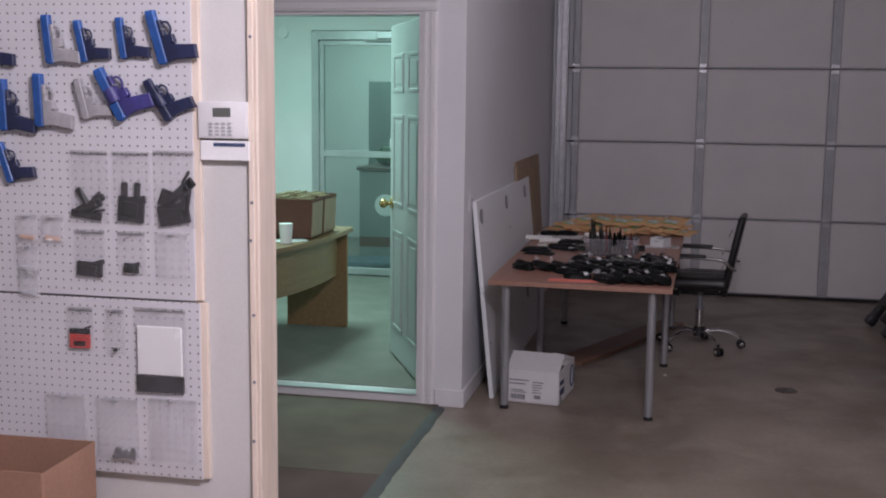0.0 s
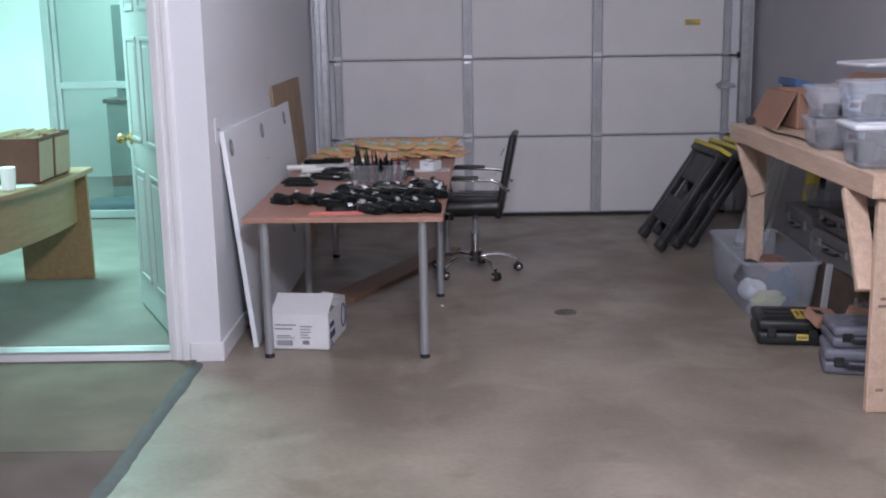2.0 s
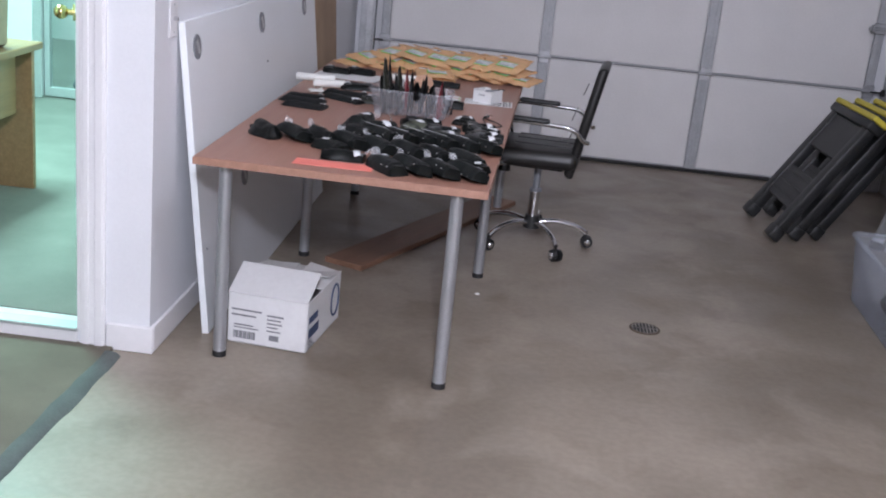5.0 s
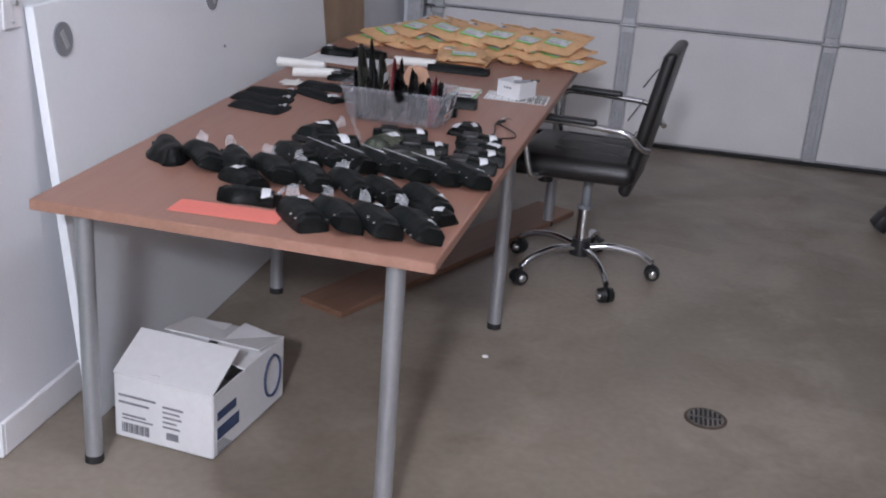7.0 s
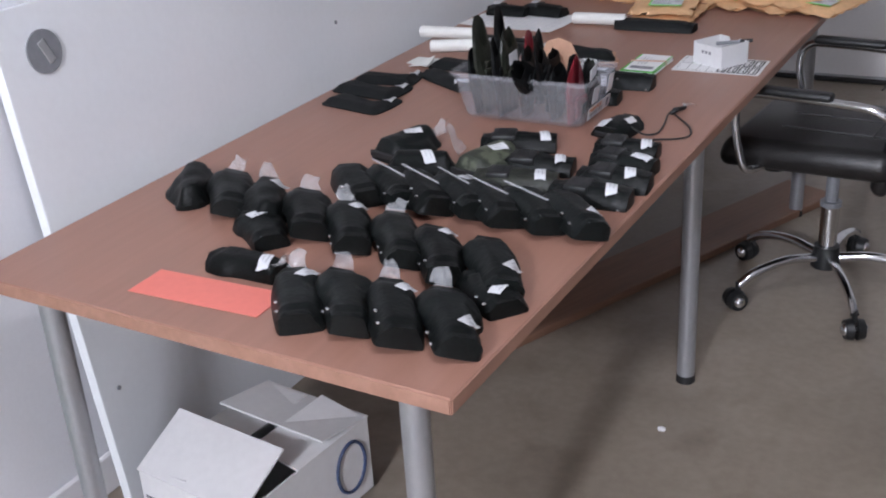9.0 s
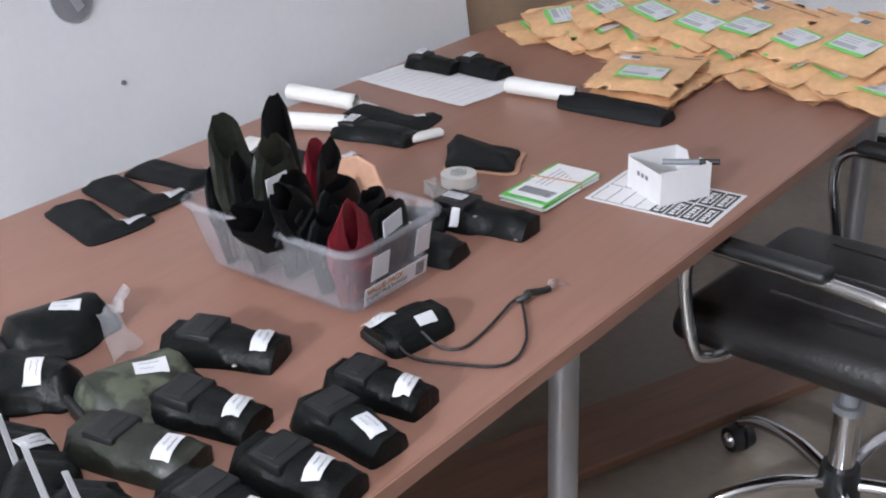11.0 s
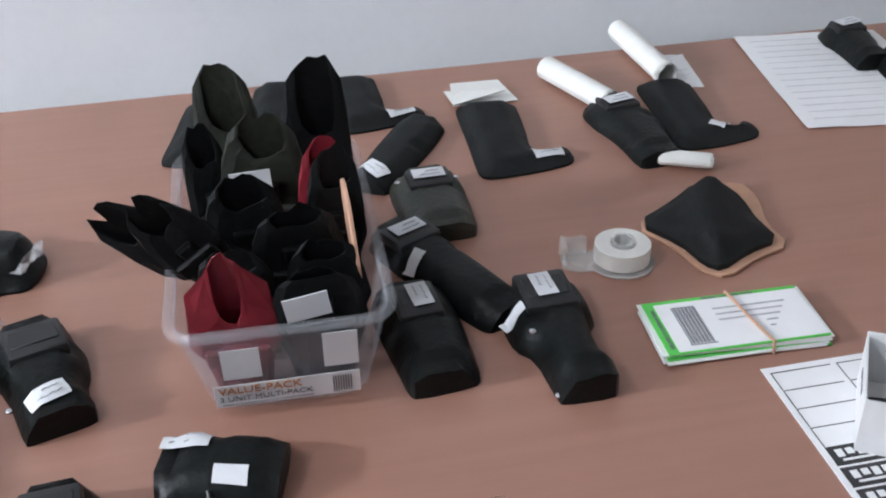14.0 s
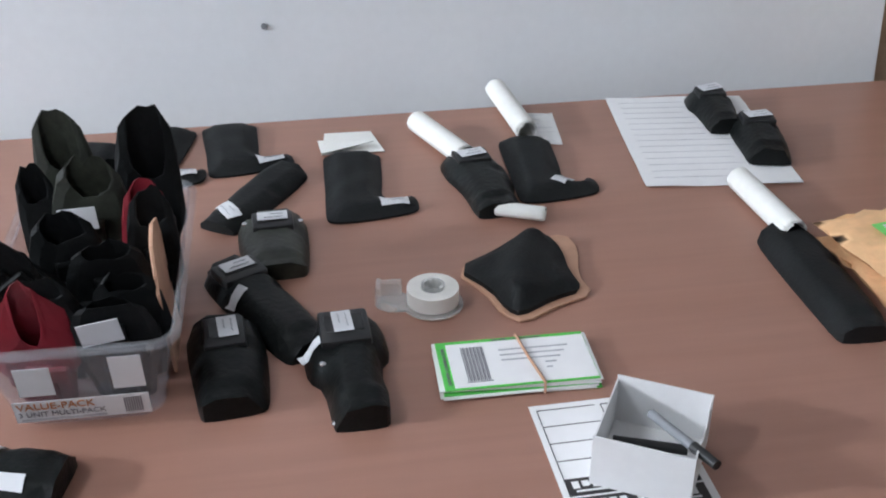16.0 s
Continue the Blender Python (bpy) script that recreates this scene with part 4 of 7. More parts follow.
                bm = tube(bmesh.new(), [lie(-lw * 0.34 + lw * (0.62 - 0.2 * q) * e / 5, yy + 0.0012 * (e % 2), 0.0030) for e in range(6)], 0.0006, seg=4)
                part("handwriting", bm, M_FAINT, lab)
    for rx, ry in rivets:
        px, py = w * rx, l * ry
        bm = bmesh.new()
        bmesh.ops.create_uvsphere(bm, u_segments=8, v_segments=5, radius=0.0042, matrix=Matrix.Translation((px, py, height(px, py, edge_distance((px, py), ol)) + 0.0008)) @ Matrix.Diagonal((1, 1, 0.55, 1)))
        part("rivet", bm, M_SILVER, root, "silver rivet", smooth=True)
    if bag:
        bm = poly_bag_tuft(seed, 0.040, 0.034)
        bmesh.ops.transform(bm, matrix=pose(w * bag[0], l * bag[1], h * 0.5, 25, 0, bag[2]), verts=bm.verts)
        part("poly_bag", bm, M_BAG, root, "crumpled clear plastic bag corner", smooth=True)
    if strip:
        bm = box(-0.0035, 0.0035, -0.075, 0.035, h + 0.001, h + 0.003, 0.0008, m=pose(-w * 0.05, l * 0.42, 0, 0, 0, 24))
        part("clear_strap", bm, M_STRIP, root, "narrow clear plastic strip")
    return root


M_STRIP = clear("clear_strip", (0.98, 0.98, 0.98), 0.32, 0.08, (0.85, 0.86, 0.88))
G2 = "flat black holsters along the panel"
SLIM = "slim black leather-look holster lying flat with a label"
# along the back of the table: soft pocket holsters with a hooked tab
holster("boot", -0.783, 6.474, -0.608, 6.418, 0.085, 0.020, flip=True, labels=((-0.72, 0.80, 25),), group=G2, label=SLIM, material=M_SOFT)
holster("boot", -0.815, 6.570, -0.630, 6.520, 0.085, 0.021, flip=True, labels=((-0.75, 0.80, 25),), group=G2, label=SLIM, material=M_SOFT, z=0.002)
holster("boot", -0.820, 6.655, -0.648, 6.652, 0.085, 0.021, flip=True, labels=((-0.72, 0.80, 20),), group=G2, label=SLIM, material=M_SOFT)
holster("slab", -0.650, 6.742, -0.490, 6.640, 0.070, 0.022, labels=((0.0, 0.84, -30),), group=G2, label=SLIM, material=M_SOFT)
holster("boot", -0.690, 6.833, -0.487, 6.806, 0.086, 0.022, flip=True, labels=((-0.74, 0.81, 14),), group=G2, label="black holster with a hooked tab, paper in its mouth", material=M_SOFT)
holster("boot", -0.700, 7.092, -0.500, 7.066, 0.080, 0.022, flip=True, labels=((-0.50, 0.76, 60),), group=G2, label="black holster with a hooked tab, rolled paper inside", material=M_SOFT)
holster("gun", -0.640, 6.992, -0.472, 7.012, 0.082, 0.030, labels=((0.0, 0.18, 8),), clip=(0.0, 0.18, 0.050, 0.040), group=G2, label="black holster with a lettered belt clip and rolled paper")
holster("slab", -0.500, 6.712, -0.362, 6.716, 0.088, 0.032, material=M_KYDEX_G, labels=((0.0, 0.26, 0),), clip=(0.0, 0.28, 0.052, 0.042), label="dark olive compact holster with a clip and label", rivets=((0.40, 0.2), (-0.40, 0.2)))
holster("slab", -0.385, 6.652, -0.198, 6.748, 0.074, 0.032, labels=((0.0, 0.18, 0), (0.35, 0.40, 20)), clip=(0.0, 0.20, 0.055, 0.044), label="long black holster with two white labels beside the tub")
holster("slab", -0.262, 6.652, -0.108, 6.664, 0.084, 0.036, labels=((-0.05, 0.28, 92),), clip=(0.0, 0.30, 0.045, 0.056), label="wide black holster with a label beside the tub")
holster("clip_head", -0.238, 6.786, -0.068, 6.790, 0.076, 0.040, labels=((0.08, 0.20, 92), (0.56, 0.34, 20)), clip=(0.06, 0.22, 0.054, 0.060), flip=True, label="glossy black pistol-shaped holster with two white labels", rivets=((0.42, 0.52), (0.36, 0.93)))
holster("gun", -0.800, 7.412, -0.665, 7.400, 0.068, 0.032, labels=((0.0, 0.22, 20),), clip=(0.0, 0.25, 0.045, 0.035), group=G2, z=0.004, label="small black holster lying on a printed sheet")
holster("slab", -0.688, 7.446, -0.552, 7.422, 0.074, 0.034, labels=((0.0, 0.24, 15),), clip=(0.0, 0.25, 0.05, 0.038), group=G2, z=0.004, label="small black holster lying on a printed sheet")
holster("slab", -0.360, 7.352, -0.125, 7.348, 0.078, 0.030, labels=(), group=G2, label="long black holster with a paper roll in its mouth", material=M_SOFT)
# between the tub and the front cluster
holster("wing", -0.438, 6.135, -0.398, 6.275, 0.118, 0.046, labels=((0.05, 0.60, 60),), label="humped black holster with a white label and bag", bag=(0.2, 0.98, 0))
holster("wing", -0.395, 6.094, -0.265, 6.128, 0.100, 0.044, labels=((0.12, 0.62, 30),), label="humped black holster with a white label")
holster("wing", -0.228, 6.098, -0.192, 6.238, 0.125, 0.048, material=M_CAMO, labels=((0.10, 0.62, 75),), label="camouflage patterned holster with a bag and label")
holster("gun", -0.275, 6.274, -0.125, 6.322, 0.084, 0.038, labels=((0.02, 0.84, 10),), clip=(-0.05, 0.30, 0.056, 0.050), rivets=((0.42, 0.7),))
holster("gun", -0.190, 6.174, -0.040, 6.202, 0.080, 0.038, labels=((0.02, 0.82, 10),), clip=(0.0, 0.34, 0.055, 0.050))
holster("slab", -0.196, 6.082, -0.038, 6.110, 0.084, 0.038, labels=((0.05, 0.80, 10),), material=M_KYDEX_G, clip=(0.0, 0.3, 0.05, 0.045))
holster("slab", -0.055, 6.412, -0.030, 6.512, 0.088, 0.034, labels=((-0.18, 0.18, 90), (0.26, 0.62, 90)), label="rounded black holster with two labels and a cord", lw=0.042)
holster("gun", -0.042, 6.326, 0.088, 6.338, 0.074, 0.038, labels=((0.02, 0.80, 10),), clip=(0.0, 0.3, 0.05, 0.045))
holster("gun", -0.022, 6.262, 0.110, 6.248, 0.074, 0.038, labels=((0.05, 0.78, 80),), clip=(0.0, 0.3, 0.05, 0.045))
holster("gun", -0.014, 6.160, 0.126, 6.166, 0.082, 0.040, labels=((0.02, 0.72, 15),), clip=(0.0, 0.35, 0.055, 0.045))
holster("gun", -0.035, 6.074, 0.118, 6.078, 0.080, 0.040, labels=((0.02, 0.76, 15),), clip=(0.0, 0.35, 0.055, 0.045), rivets=((0.40, 0.9),))
bm = poly_bag_tuft(5, 0.052, 0.030, 0.06)
solo("bag_corner", bm, M_BAG, at(-0.296, 6.222, -0.002, 100, 0, 0), "crumpled clear bag corner standing by a camouflage holster", "bag", smooth=True)
# overlapping rows at the front: each holster leans on the one before it
ROWG = "rows of overlapping black holsters"
ROWL = "black riveted holster overlapping the next in a row"
rr = random.Random(11)
for xa, ya, xb, yb, n, kinds, ax, ay in ((-0.395, 5.970, 0.046, 5.955, 7, ("slab", "clip_head"), 0.118, -0.118), (-0.700, 5.860, 0.012, 5.715, 8, ("wing", "gun"), 0.098, -0.138), (-0.232, 5.520, 0.030, 5.538, 4, ("slab", "clip_head"), 0.098, -0.134)):
    for k in range(n):
        t = k / (n - 1)
        x, y = xa + (xb - xa) * t + rr.uniform(-0.006, 0.006), ya + (yb - ya) * t + rr.uniform(-0.006, 0.006)
        first, last = k == 0, k == n - 1
        tagged_one = last or (n == 4 and k != 1) or (n == 8 and k in (2, 4, 6)) or (n == 7 and k == 3)
        holster(kinds[1] if n == 8 and k > 3 else kinds[k % 2], x - ax / 2, y - ay / 2, x + ax / 2, y + ay / 2, 0.088 if n != 8 or k > 3 else 0.098, 0.046, z=0.0 if first else 0.008,
                labels=((-0.20, 0.72 if last else 0.22, 50),) if tagged_one else (), rivets=((0.38, 0.62), (0.37, 0.82)) if n != 8 or k > 3 else (), roll=0 if first else -15 + rr.uniform(-4, 4),
                bag=(0.0, -0.02, 170 + rr.uniform(-30, 30)) if n == 4 or (n == 8 and 0 < k < 6) else None, group=ROWG, label=ROWL, strip=n == 7 and 1 <= k < 6)
holster("gun", -0.500, 5.775, -0.395, 5.690, 0.085, 0.038, labels=((0.0, 0.3, 20),), label="black holster lying beside the rows with a label")
holster("gun", -0.455, 5.612, -0.310, 5.600, 0.075, 0.036, labels=((0.1, 0.80, 20),), bag=(0.1, 0.95, 0), label="black holster lying beside the rows with a label")
holster("slab", -0.010, 5.700, 0.088, 5.618, 0.085, 0.036, labels=((0.0, 0.70, 40),), rivets=((0.38, 0.62), (0.37, 0.82)), group=ROWG, label=ROWL)


def paper_roll(name, x0, y0, x1, y1, r, label, z=0.002, squash=1.0):
    """A loosely rolled sheet with its free edge showing."""
    l = math.hypot(x1 - x0, y1 - y0)
    bm = bmesh.new()
    n = 40
    rings = []
    for k in range(n + 1):
        a = k / n * math.tau * 2.2
        q = r * (1.0 - 0.24 * k / n)
        rings.append([bm.verts.new((q * math.cos(a), yy + 0.004 * k / n * (1 if yy else -1), (r + q * math.sin(a)) * squash)) for yy in (0.0, l * 0.5, l)])
    for A, B in zip(rings, rings[1:]):
        for i in range(2):
            bm.faces.new((A[i], B[i], B[i + 1], A[i + 1]))
    bm.normal_update()
    bmesh.ops.solidify(bm, geom=bm.faces[:], thickness=0.0004)
    solo(name, bm, M_ROLL, at(x0, y0, z, heading(x0, y0, x1, y1)), label, "paper roll", "rolled papers in holsters", smooth=True)


paper_roll("paper_roll", -0.752, 6.938, -0.622, 6.988, 0.0175, "rolled white printed paper stuck into a holster")
paper_roll("paper_roll", -0.476, 7.008, -0.452, 7.062, 0.014, "flattened end of rolled white paper under a holster", squash=0.62)
paper_roll("paper_roll", -0.860, 7.082, -0.690, 7.094, 0.0175, "rolled white printed paper stuck into a holster")
paper_roll("paper_roll", -0.490, 7.345, -0.338, 7.356, 0.0175, "rolled white printed paper stuck into a holster")


def sheet(name, m, sx, sy, label, lines=0, seed=0, category="paper"):
    r = random.Random(seed)
    root = thing(name, m, label, category)
    bm = bmesh.new()
    nx, ny = 6, 8
    g = [[bm.verts.new((sx * (i / nx - 0.5), sy * (j / ny - 0.5), 0.0008 + r.uniform(0, 0.0022) * (1 if i in (0, nx) or j in (0, ny) else 0.6))) for i in range(nx + 1)] for j in range(ny + 1)]
    for j in range(ny):
        for i in range(nx):
            bm.faces.new((g[j][i], g[j][i + 1], g[j + 1][i + 1], g[j + 1][i]))
    part("page", bm, M_PAPER, root)
    for k in range(lines):
        y = sy * (0.42 - 0.84 * k / max(lines - 1, 1))
        w = sx * r.uniform(0.35, 0.8)
        part("print_line", box(-sx * 0.42, -sx * 0.42 + w, y - 0.0005, y + 0.0005, 0.0032, 0.0034), M_PALE, root)
    return root


sheet("printed_sheet", at(-0.665, 7.352, 0, 84), 0.222, 0.315, "white printed list sheet under two small holsters", 14, 2)
sheet("paper_note", at(-0.735, 7.128, 0.0, 84), 0.05, 0.115, "narrow white paper note with print", 7, 3)
fold = thing("folded_paper", at(-0.722, 6.830, 0.004, 96), "folded cream paper in the mouth of a holster", "paper")
part("leaf", prism(bmesh.new(), [(-0.045, -0.03), (0.048, -0.034), (0.040, 0.030), (-0.030, 0.034)], 0.0, 0.0012, m=pose(0, 0, 0.002, 4, 2, 0)), M_ROLL, fold)
part("leaf", prism(bmesh.new(), [(-0.050, -0.032), (0.030, -0.028), (-0.040, 0.028)], 0.0, 0.0012, m=pose(0, 0, 0.006, -7, -4, 6)), M_ROLL, fold)
solo("red_card_strip", box(-0.128, 0.128, -0.042, 0.042, 0, 0.0012), mat("salmon_card", (0.84, 0.23, 0.185), 0.75, var=0.03, bump=0.0), at(-0.400, 5.514, 0.0002, 1), "bright salmon-red card strip lying flat", "card")


def label_cards():
    root = thing("label_stack", at(-0.142, 6.957, 0, -1), "stack of green-edged mailing labels held by a rubber band", "labels")
    green = mat("bright_green_print", (0.12, 0.62, 0.10), 0.7, var=0.05, bump=0.0)
    r = random.Random(8)
    # the long side runs along local y; the top of the print faces the wall
    for k in range(7):
        part("label_card", box(-0.042, 0.042, -0.081, 0.081, 0.0016 * k, 0.0016 * k + 0.0012, m=pose(r.uniform(-0.003, 0.003), r.uniform(-0.004, 0.004), 0, 0, 0, r.uniform(-3, 3))), green if k in (0, 3) else M_PAPER, root)
    z = 0.0125
    part("card_face", box(-0.0415, 0.042, -0.0805, 0.0805, 0.0112, z), green, root)
    part("white_field", box(-0.036, 0.0395, -0.070, 0.0800, z, z + 0.0004), M_PAPER, root)
    for k in range(13):
        part("barcode_bar", box(-0.028, 0.03, -0.055 + 0.0019 * k, -0.0541 + 0.0019 * k + 0.0005 * (k % 2), z + 0.0004, z + 0.0008, m=Matrix()), M_INK, root)
    part("barcode_rule", box(0.0312, 0.0324, -0.056, -0.029, z + 0.0004, z + 0.0008), M_INK, root)
    for k in range(6):
        part("print_line", box(-0.02 + 0.009 * k, -0.018 + 0.009 * k, -0.015 if k < 3 else 0.03, 0.06 - 0.006 * k, z + 0.0004, z + 0.0008), M_FAINT, root)
    lettering("lettering", "DELIVERY CONFIRMATION", 0.0052, M_INK, root, pose(0.034, -0.0725, z + 0.0004, 0, 0, 180))
    lettering("lettering", "DELIVERY CONFIRMATION", 0.0045, M_INK, root, pose(-0.0365, -0.02, z + 0.0004, 0, 0, 90))
    bm = tube(bmesh.new(), [(-0.044, 0.006, 0.001), (-0.043, 0.008, z + 0.002), (0.0, 0.014, z + 0.002), (0.044, 0.022, z + 0.002), (0.045, 0.022, 0.001)], 0.0016, seg=6)
    part("rubber_band", bm, M_TAN, root, "tan rubber band", smooth=True)


label_cards()


def sticker_sheet():
    root = thing("sticker_sheet", spot(-0.054, 6.993, 0, 2), "letter-size sheet of black and white stickers, half peeled", "sticker sheet")
    part("backing", box(-0.108, 0.108, -0.070, 0.070, 0.0, 0.0008), M_PAPER, root)
    blk = mat("black_print", (0.03, 0.028, 0.03), 0.5, var=0.1, bump=0.0)
    for i in range(8):
        for j in range(2):
            x0, y0 = -0.100 + 0.0255 * i, -0.064 + 0.066 * j
            if i < 4:
                part("cut_outline", box(x0, x0 + 0.0009, y0, y0 + 0.06, 0.0008, 0.0012), blk, root)
                part("cut_outline", box(x0 + 0.0014, x0 + 0.024, y0, y0 + 0.0008, 0.0008, 0.0012), blk, root)
            else:
                s = part("sticker", box(x0, x0 + 0.0225, y0, y0 + 0.06, 0.0008, 0.0014), blk, root, "black sticker with white lettering bars")
                for k in range(5):
                    part("lettering_bar", box(x0 + 0.0045, x0 + 0.0135 - 0.002 * (k % 2), y0 + 0.006 + 0.0095 * k, y0 + 0.0125 + 0.0095 * k, 0.0014, 0.0018), M_PAPER, s)
                part("lettering_bar", box(x0 + 0.016, x0 + 0.0185, y0 + 0.008, y0 + 0.052, 0.0014, 0.0018), M_PAPER, s)


sticker_sheet()


def small_box():
    root = thing("small_box", spot(-0.062, 7.015, 0.0016, -29), "open small white cardboard box holding a black marker", "box")
    w, d, h, t = 0.098, 0.092, 0.056, 0.0016
    part("base", box(-w / 2, w / 2, -d / 2, d / 2, 0, t), M_WCARD, root)
    part("side", box(-w / 2, -w / 2 + t, -d / 2, d / 2, t, h), M_WCARD, root)
    part("side", box(w / 2 - t, w / 2, -d / 2, d / 2, t, h), M_WCARD, root)
    part("side", box(-w / 2 + t, w / 2 - t, -d / 2, -d / 2 + t, t, h - 0.004), M_WCARD, root)
    n = [(-w / 2 + t, t), (w / 2 - t, t), (w / 2 - t, h), (0.018, h), (0.012, h - 0.012), (0.0, h - 0.016), (-0.012, h - 0.012), (-0.018, h), (-w / 2 + t, h)]
    bm = prism(bmesh.new(), n, 0, t, m=pose(0, d / 2, 0, 90, 0, 0))
    part("notched_side", bm, M_WCARD, root)
    for k in range(3):
        part("print_block", box(-0.02 + 0.012 * k, -0.013 + 0.012 * k, -d / 2 - 0.0006, -d / 2, 0.03, 0.037), M_INK, root)
    pen = thing("marker_pen", at(0.050, 7.066, 0.0475, 20, 0, -4) @ Matrix.Scale(0.78, 4), "black marker pen lying across the box", "pen")
    bm = bmesh.new()
    rod(bm, (-0.055, 0, 0.006), (0.02, 0, 0.006), 0.006, seg=12)
    part("barrel", bm, M_GREY_PL, pen, smooth=True)
    bm = bmesh.new()
    rod(bm, (0.02, 0, 0.006), (0.06, 0, 0.006), 0.0068, 0.006, seg=12)
    part("cap", bm, M_BLACK, pen, smooth=True)
    bm = bmesh.new()
    rod(bm, (0, 0, 0), (0.0, 0.07, 0), 0.005, seg=10)
    solo("pen", bm, M_BLACK, spot(-0.085, 6.985, 0.012, -20), "black pen lying inside the small box", "pen", smooth=True)


small_box()


def tape_dispenser():
    root = thing("tape_dispenser", at(-0.280, 6.890, 0.001, 80), "clear plastic desk tape dispenser with tape roll", "tape dispenser")
    clearp = clear("clear_styrene", (0.98, 0.98, 0.98), 0.30, 0.1, (0.9, 0.9, 0.88))
    milky = mat("milky_tape", (0.86, 0.85, 0.80), 0.35, var=0.05, bump=0.0)
    n = 26

    def disc(bm, r, z0, z1, ri):
        prev = None
        ring = []
        for k in range(n):
            a = k * math.tau / n
            ring.append([bm.verts.new((q * math.cos(a), q * math.sin(a), z)) for q, z in ((ri, z0), (r, z0), (r, z1), (ri, z1))])
        for k in range(n):
            A, B = ring[k], ring[(k + 1) % n]
            for i in range(4):
                bm.faces.new((A[i], B[i], B[(i + 1) % 4], A[(i + 1) % 4]))
        return bm
    part("tape_roll", disc(bmesh.new(), 0.030, 0.004, 0.023, 0.014), milky, root, smooth=True)
    part("hub", disc(bmesh.new(), 0.0135, 0.002, 0.027, 0.010), clearp, root, smooth=True)
    out = [(0.036 * math.cos(a), 0.036 * math.sin(a)) for a in [radians(-150 + 20 * k) for k in range(16)]]
    out += [(-0.045, 0.026), (-0.062, 0.012), (-0.064, -0.012), (-0.05, -0.02)]
    part("side_wall", prism(bmesh.new(), out, 0.0, 0.0022, 0.0006), clearp, root, smooth=True)
    part("cutter_arm", box(-0.066, -0.060, -0.012, 0.014, 0.002, 0.026, 0.001), clearp, root)
    part("cutter_arm", box(-0.060, -0.034, 0.018, 0.022, 0.002, 0.024, 0.001, m=pose(0, 0, 0, 0, 0, 8)), clearp, root)


tape_dispenser()


def leather_piece():
    root = thing("leather_holster", at(-0.312, 7.020, 0.0005, 0), "black holster half on a tan leather backing, star-like outline", "holster")
    star = [(-0.030, -0.095), (-0.062, -0.040), (-0.092, 0.010), (-0.098, 0.062), (-0.058, 0.068), (0.000, 0.052), (0.046, 0.058), (0.062, 0.012), (0.090, -0.034), (0.070, -0.056), (0.024, -0.066)]
    part("tan_backing", prism(bmesh.new(), rounded(star, 1), 0.0, 0.0032, 0.0008), M_TAN, root, "tan leather backing")
    front = rounded([(-0.028, -0.092), (-0.062, -0.038), (-0.094, 0.002), (-0.092, 0.034), (-0.052, 0.044), (0.002, 0.040), (0.040, 0.046), (0.054, 0.006), (0.080, -0.036), (0.066, -0.050), (0.022, -0.060)], 1)

    def crown(x, y, d):
        fold = math.exp(-((y + 0.02 + 0.35 * x) / 0.026) ** 2)
        return 0.006 + 0.016 * step(d / 0.018) * (0.45 + 0.75 * fold) + 0.002 * noise.noise(Vector((x * 30, y * 30, 4)))
    ob = part("black_front", relief(front, crown), M_SOFT, root, smooth=True)
    ob.matrix_basis = Matrix.Translation((0, 0, 0.0033))


leather_piece()


def cord():
    pts = curve_pts([(-0.030, 6.420, 0.02), (0.000, 6.414, 0.006), (0.045, 6.428, 0.004), (0.105, 6.462, 0.004), (0.098, 6.520, 0.004), (0.058, 6.578, 0.004), (0.036, 6.606, 0.006), (0.038, 6.628, 0.008)], 6)
    pts2 = curve_pts([(-0.010, 6.450, 0.02), (0.016, 6.452, 0.005), (0.040, 6.466, 0.004), (0.040, 6.510, 0.004), (0.032, 6.560, 0.004), (0.026, 6.596, 0.005), (0.034, 6.618, 0.008)], 6)
    root = thing("cord", at(0, 0, 0), "thin black cord loop knotted to a clear bag end", "cord")
    for p in (pts, pts2):
        part("strand", tube(bmesh.new(), p, 0.0021, seg=7), M_BLACK, root, smooth=True)
    bm = tube(bmesh.new(), curve_pts([(0.030, 6.602, 0.006), (0.040, 6.612, 0.011), (0.032, 6.624, 0.008), (0.044, 6.644, 0.006), (0.046, 6.656, 0.005)], 5), 0.0048, seg=8)
    part("knot", bm, M_BLACK, root, smooth=True)
    for k in range(6):
        a = radians(-38 + 13 * k)
        bm = tube(bmesh.new(), curve_pts([(0.046, 6.654, 0.005), (0.046 - 0.015 * math.sin(a), 6.654 + 0.015 * math.cos(a), 0.009 + 0.002 * (k % 2)), (0.046 - 0.034 * math.sin(a), 6.654 + 0.034 * math.cos(a), 0.003)], 4), [0.0024, 0.003, 0.0034, 0.0036, 0.0036, 0.0034, 0.003, 0.0024, 0.0012], seg=6, flat=0.25)
        part("bag_shred", bm, M_BAG, root, "torn clear bag shred", smooth=True)


cord()


# ---- the tub and what stands in it ----
M_TUB = clear("translucent_tub", (0.96, 0.965, 0.98), 0.13, 0.12, (0.76, 0.77, 0.80))


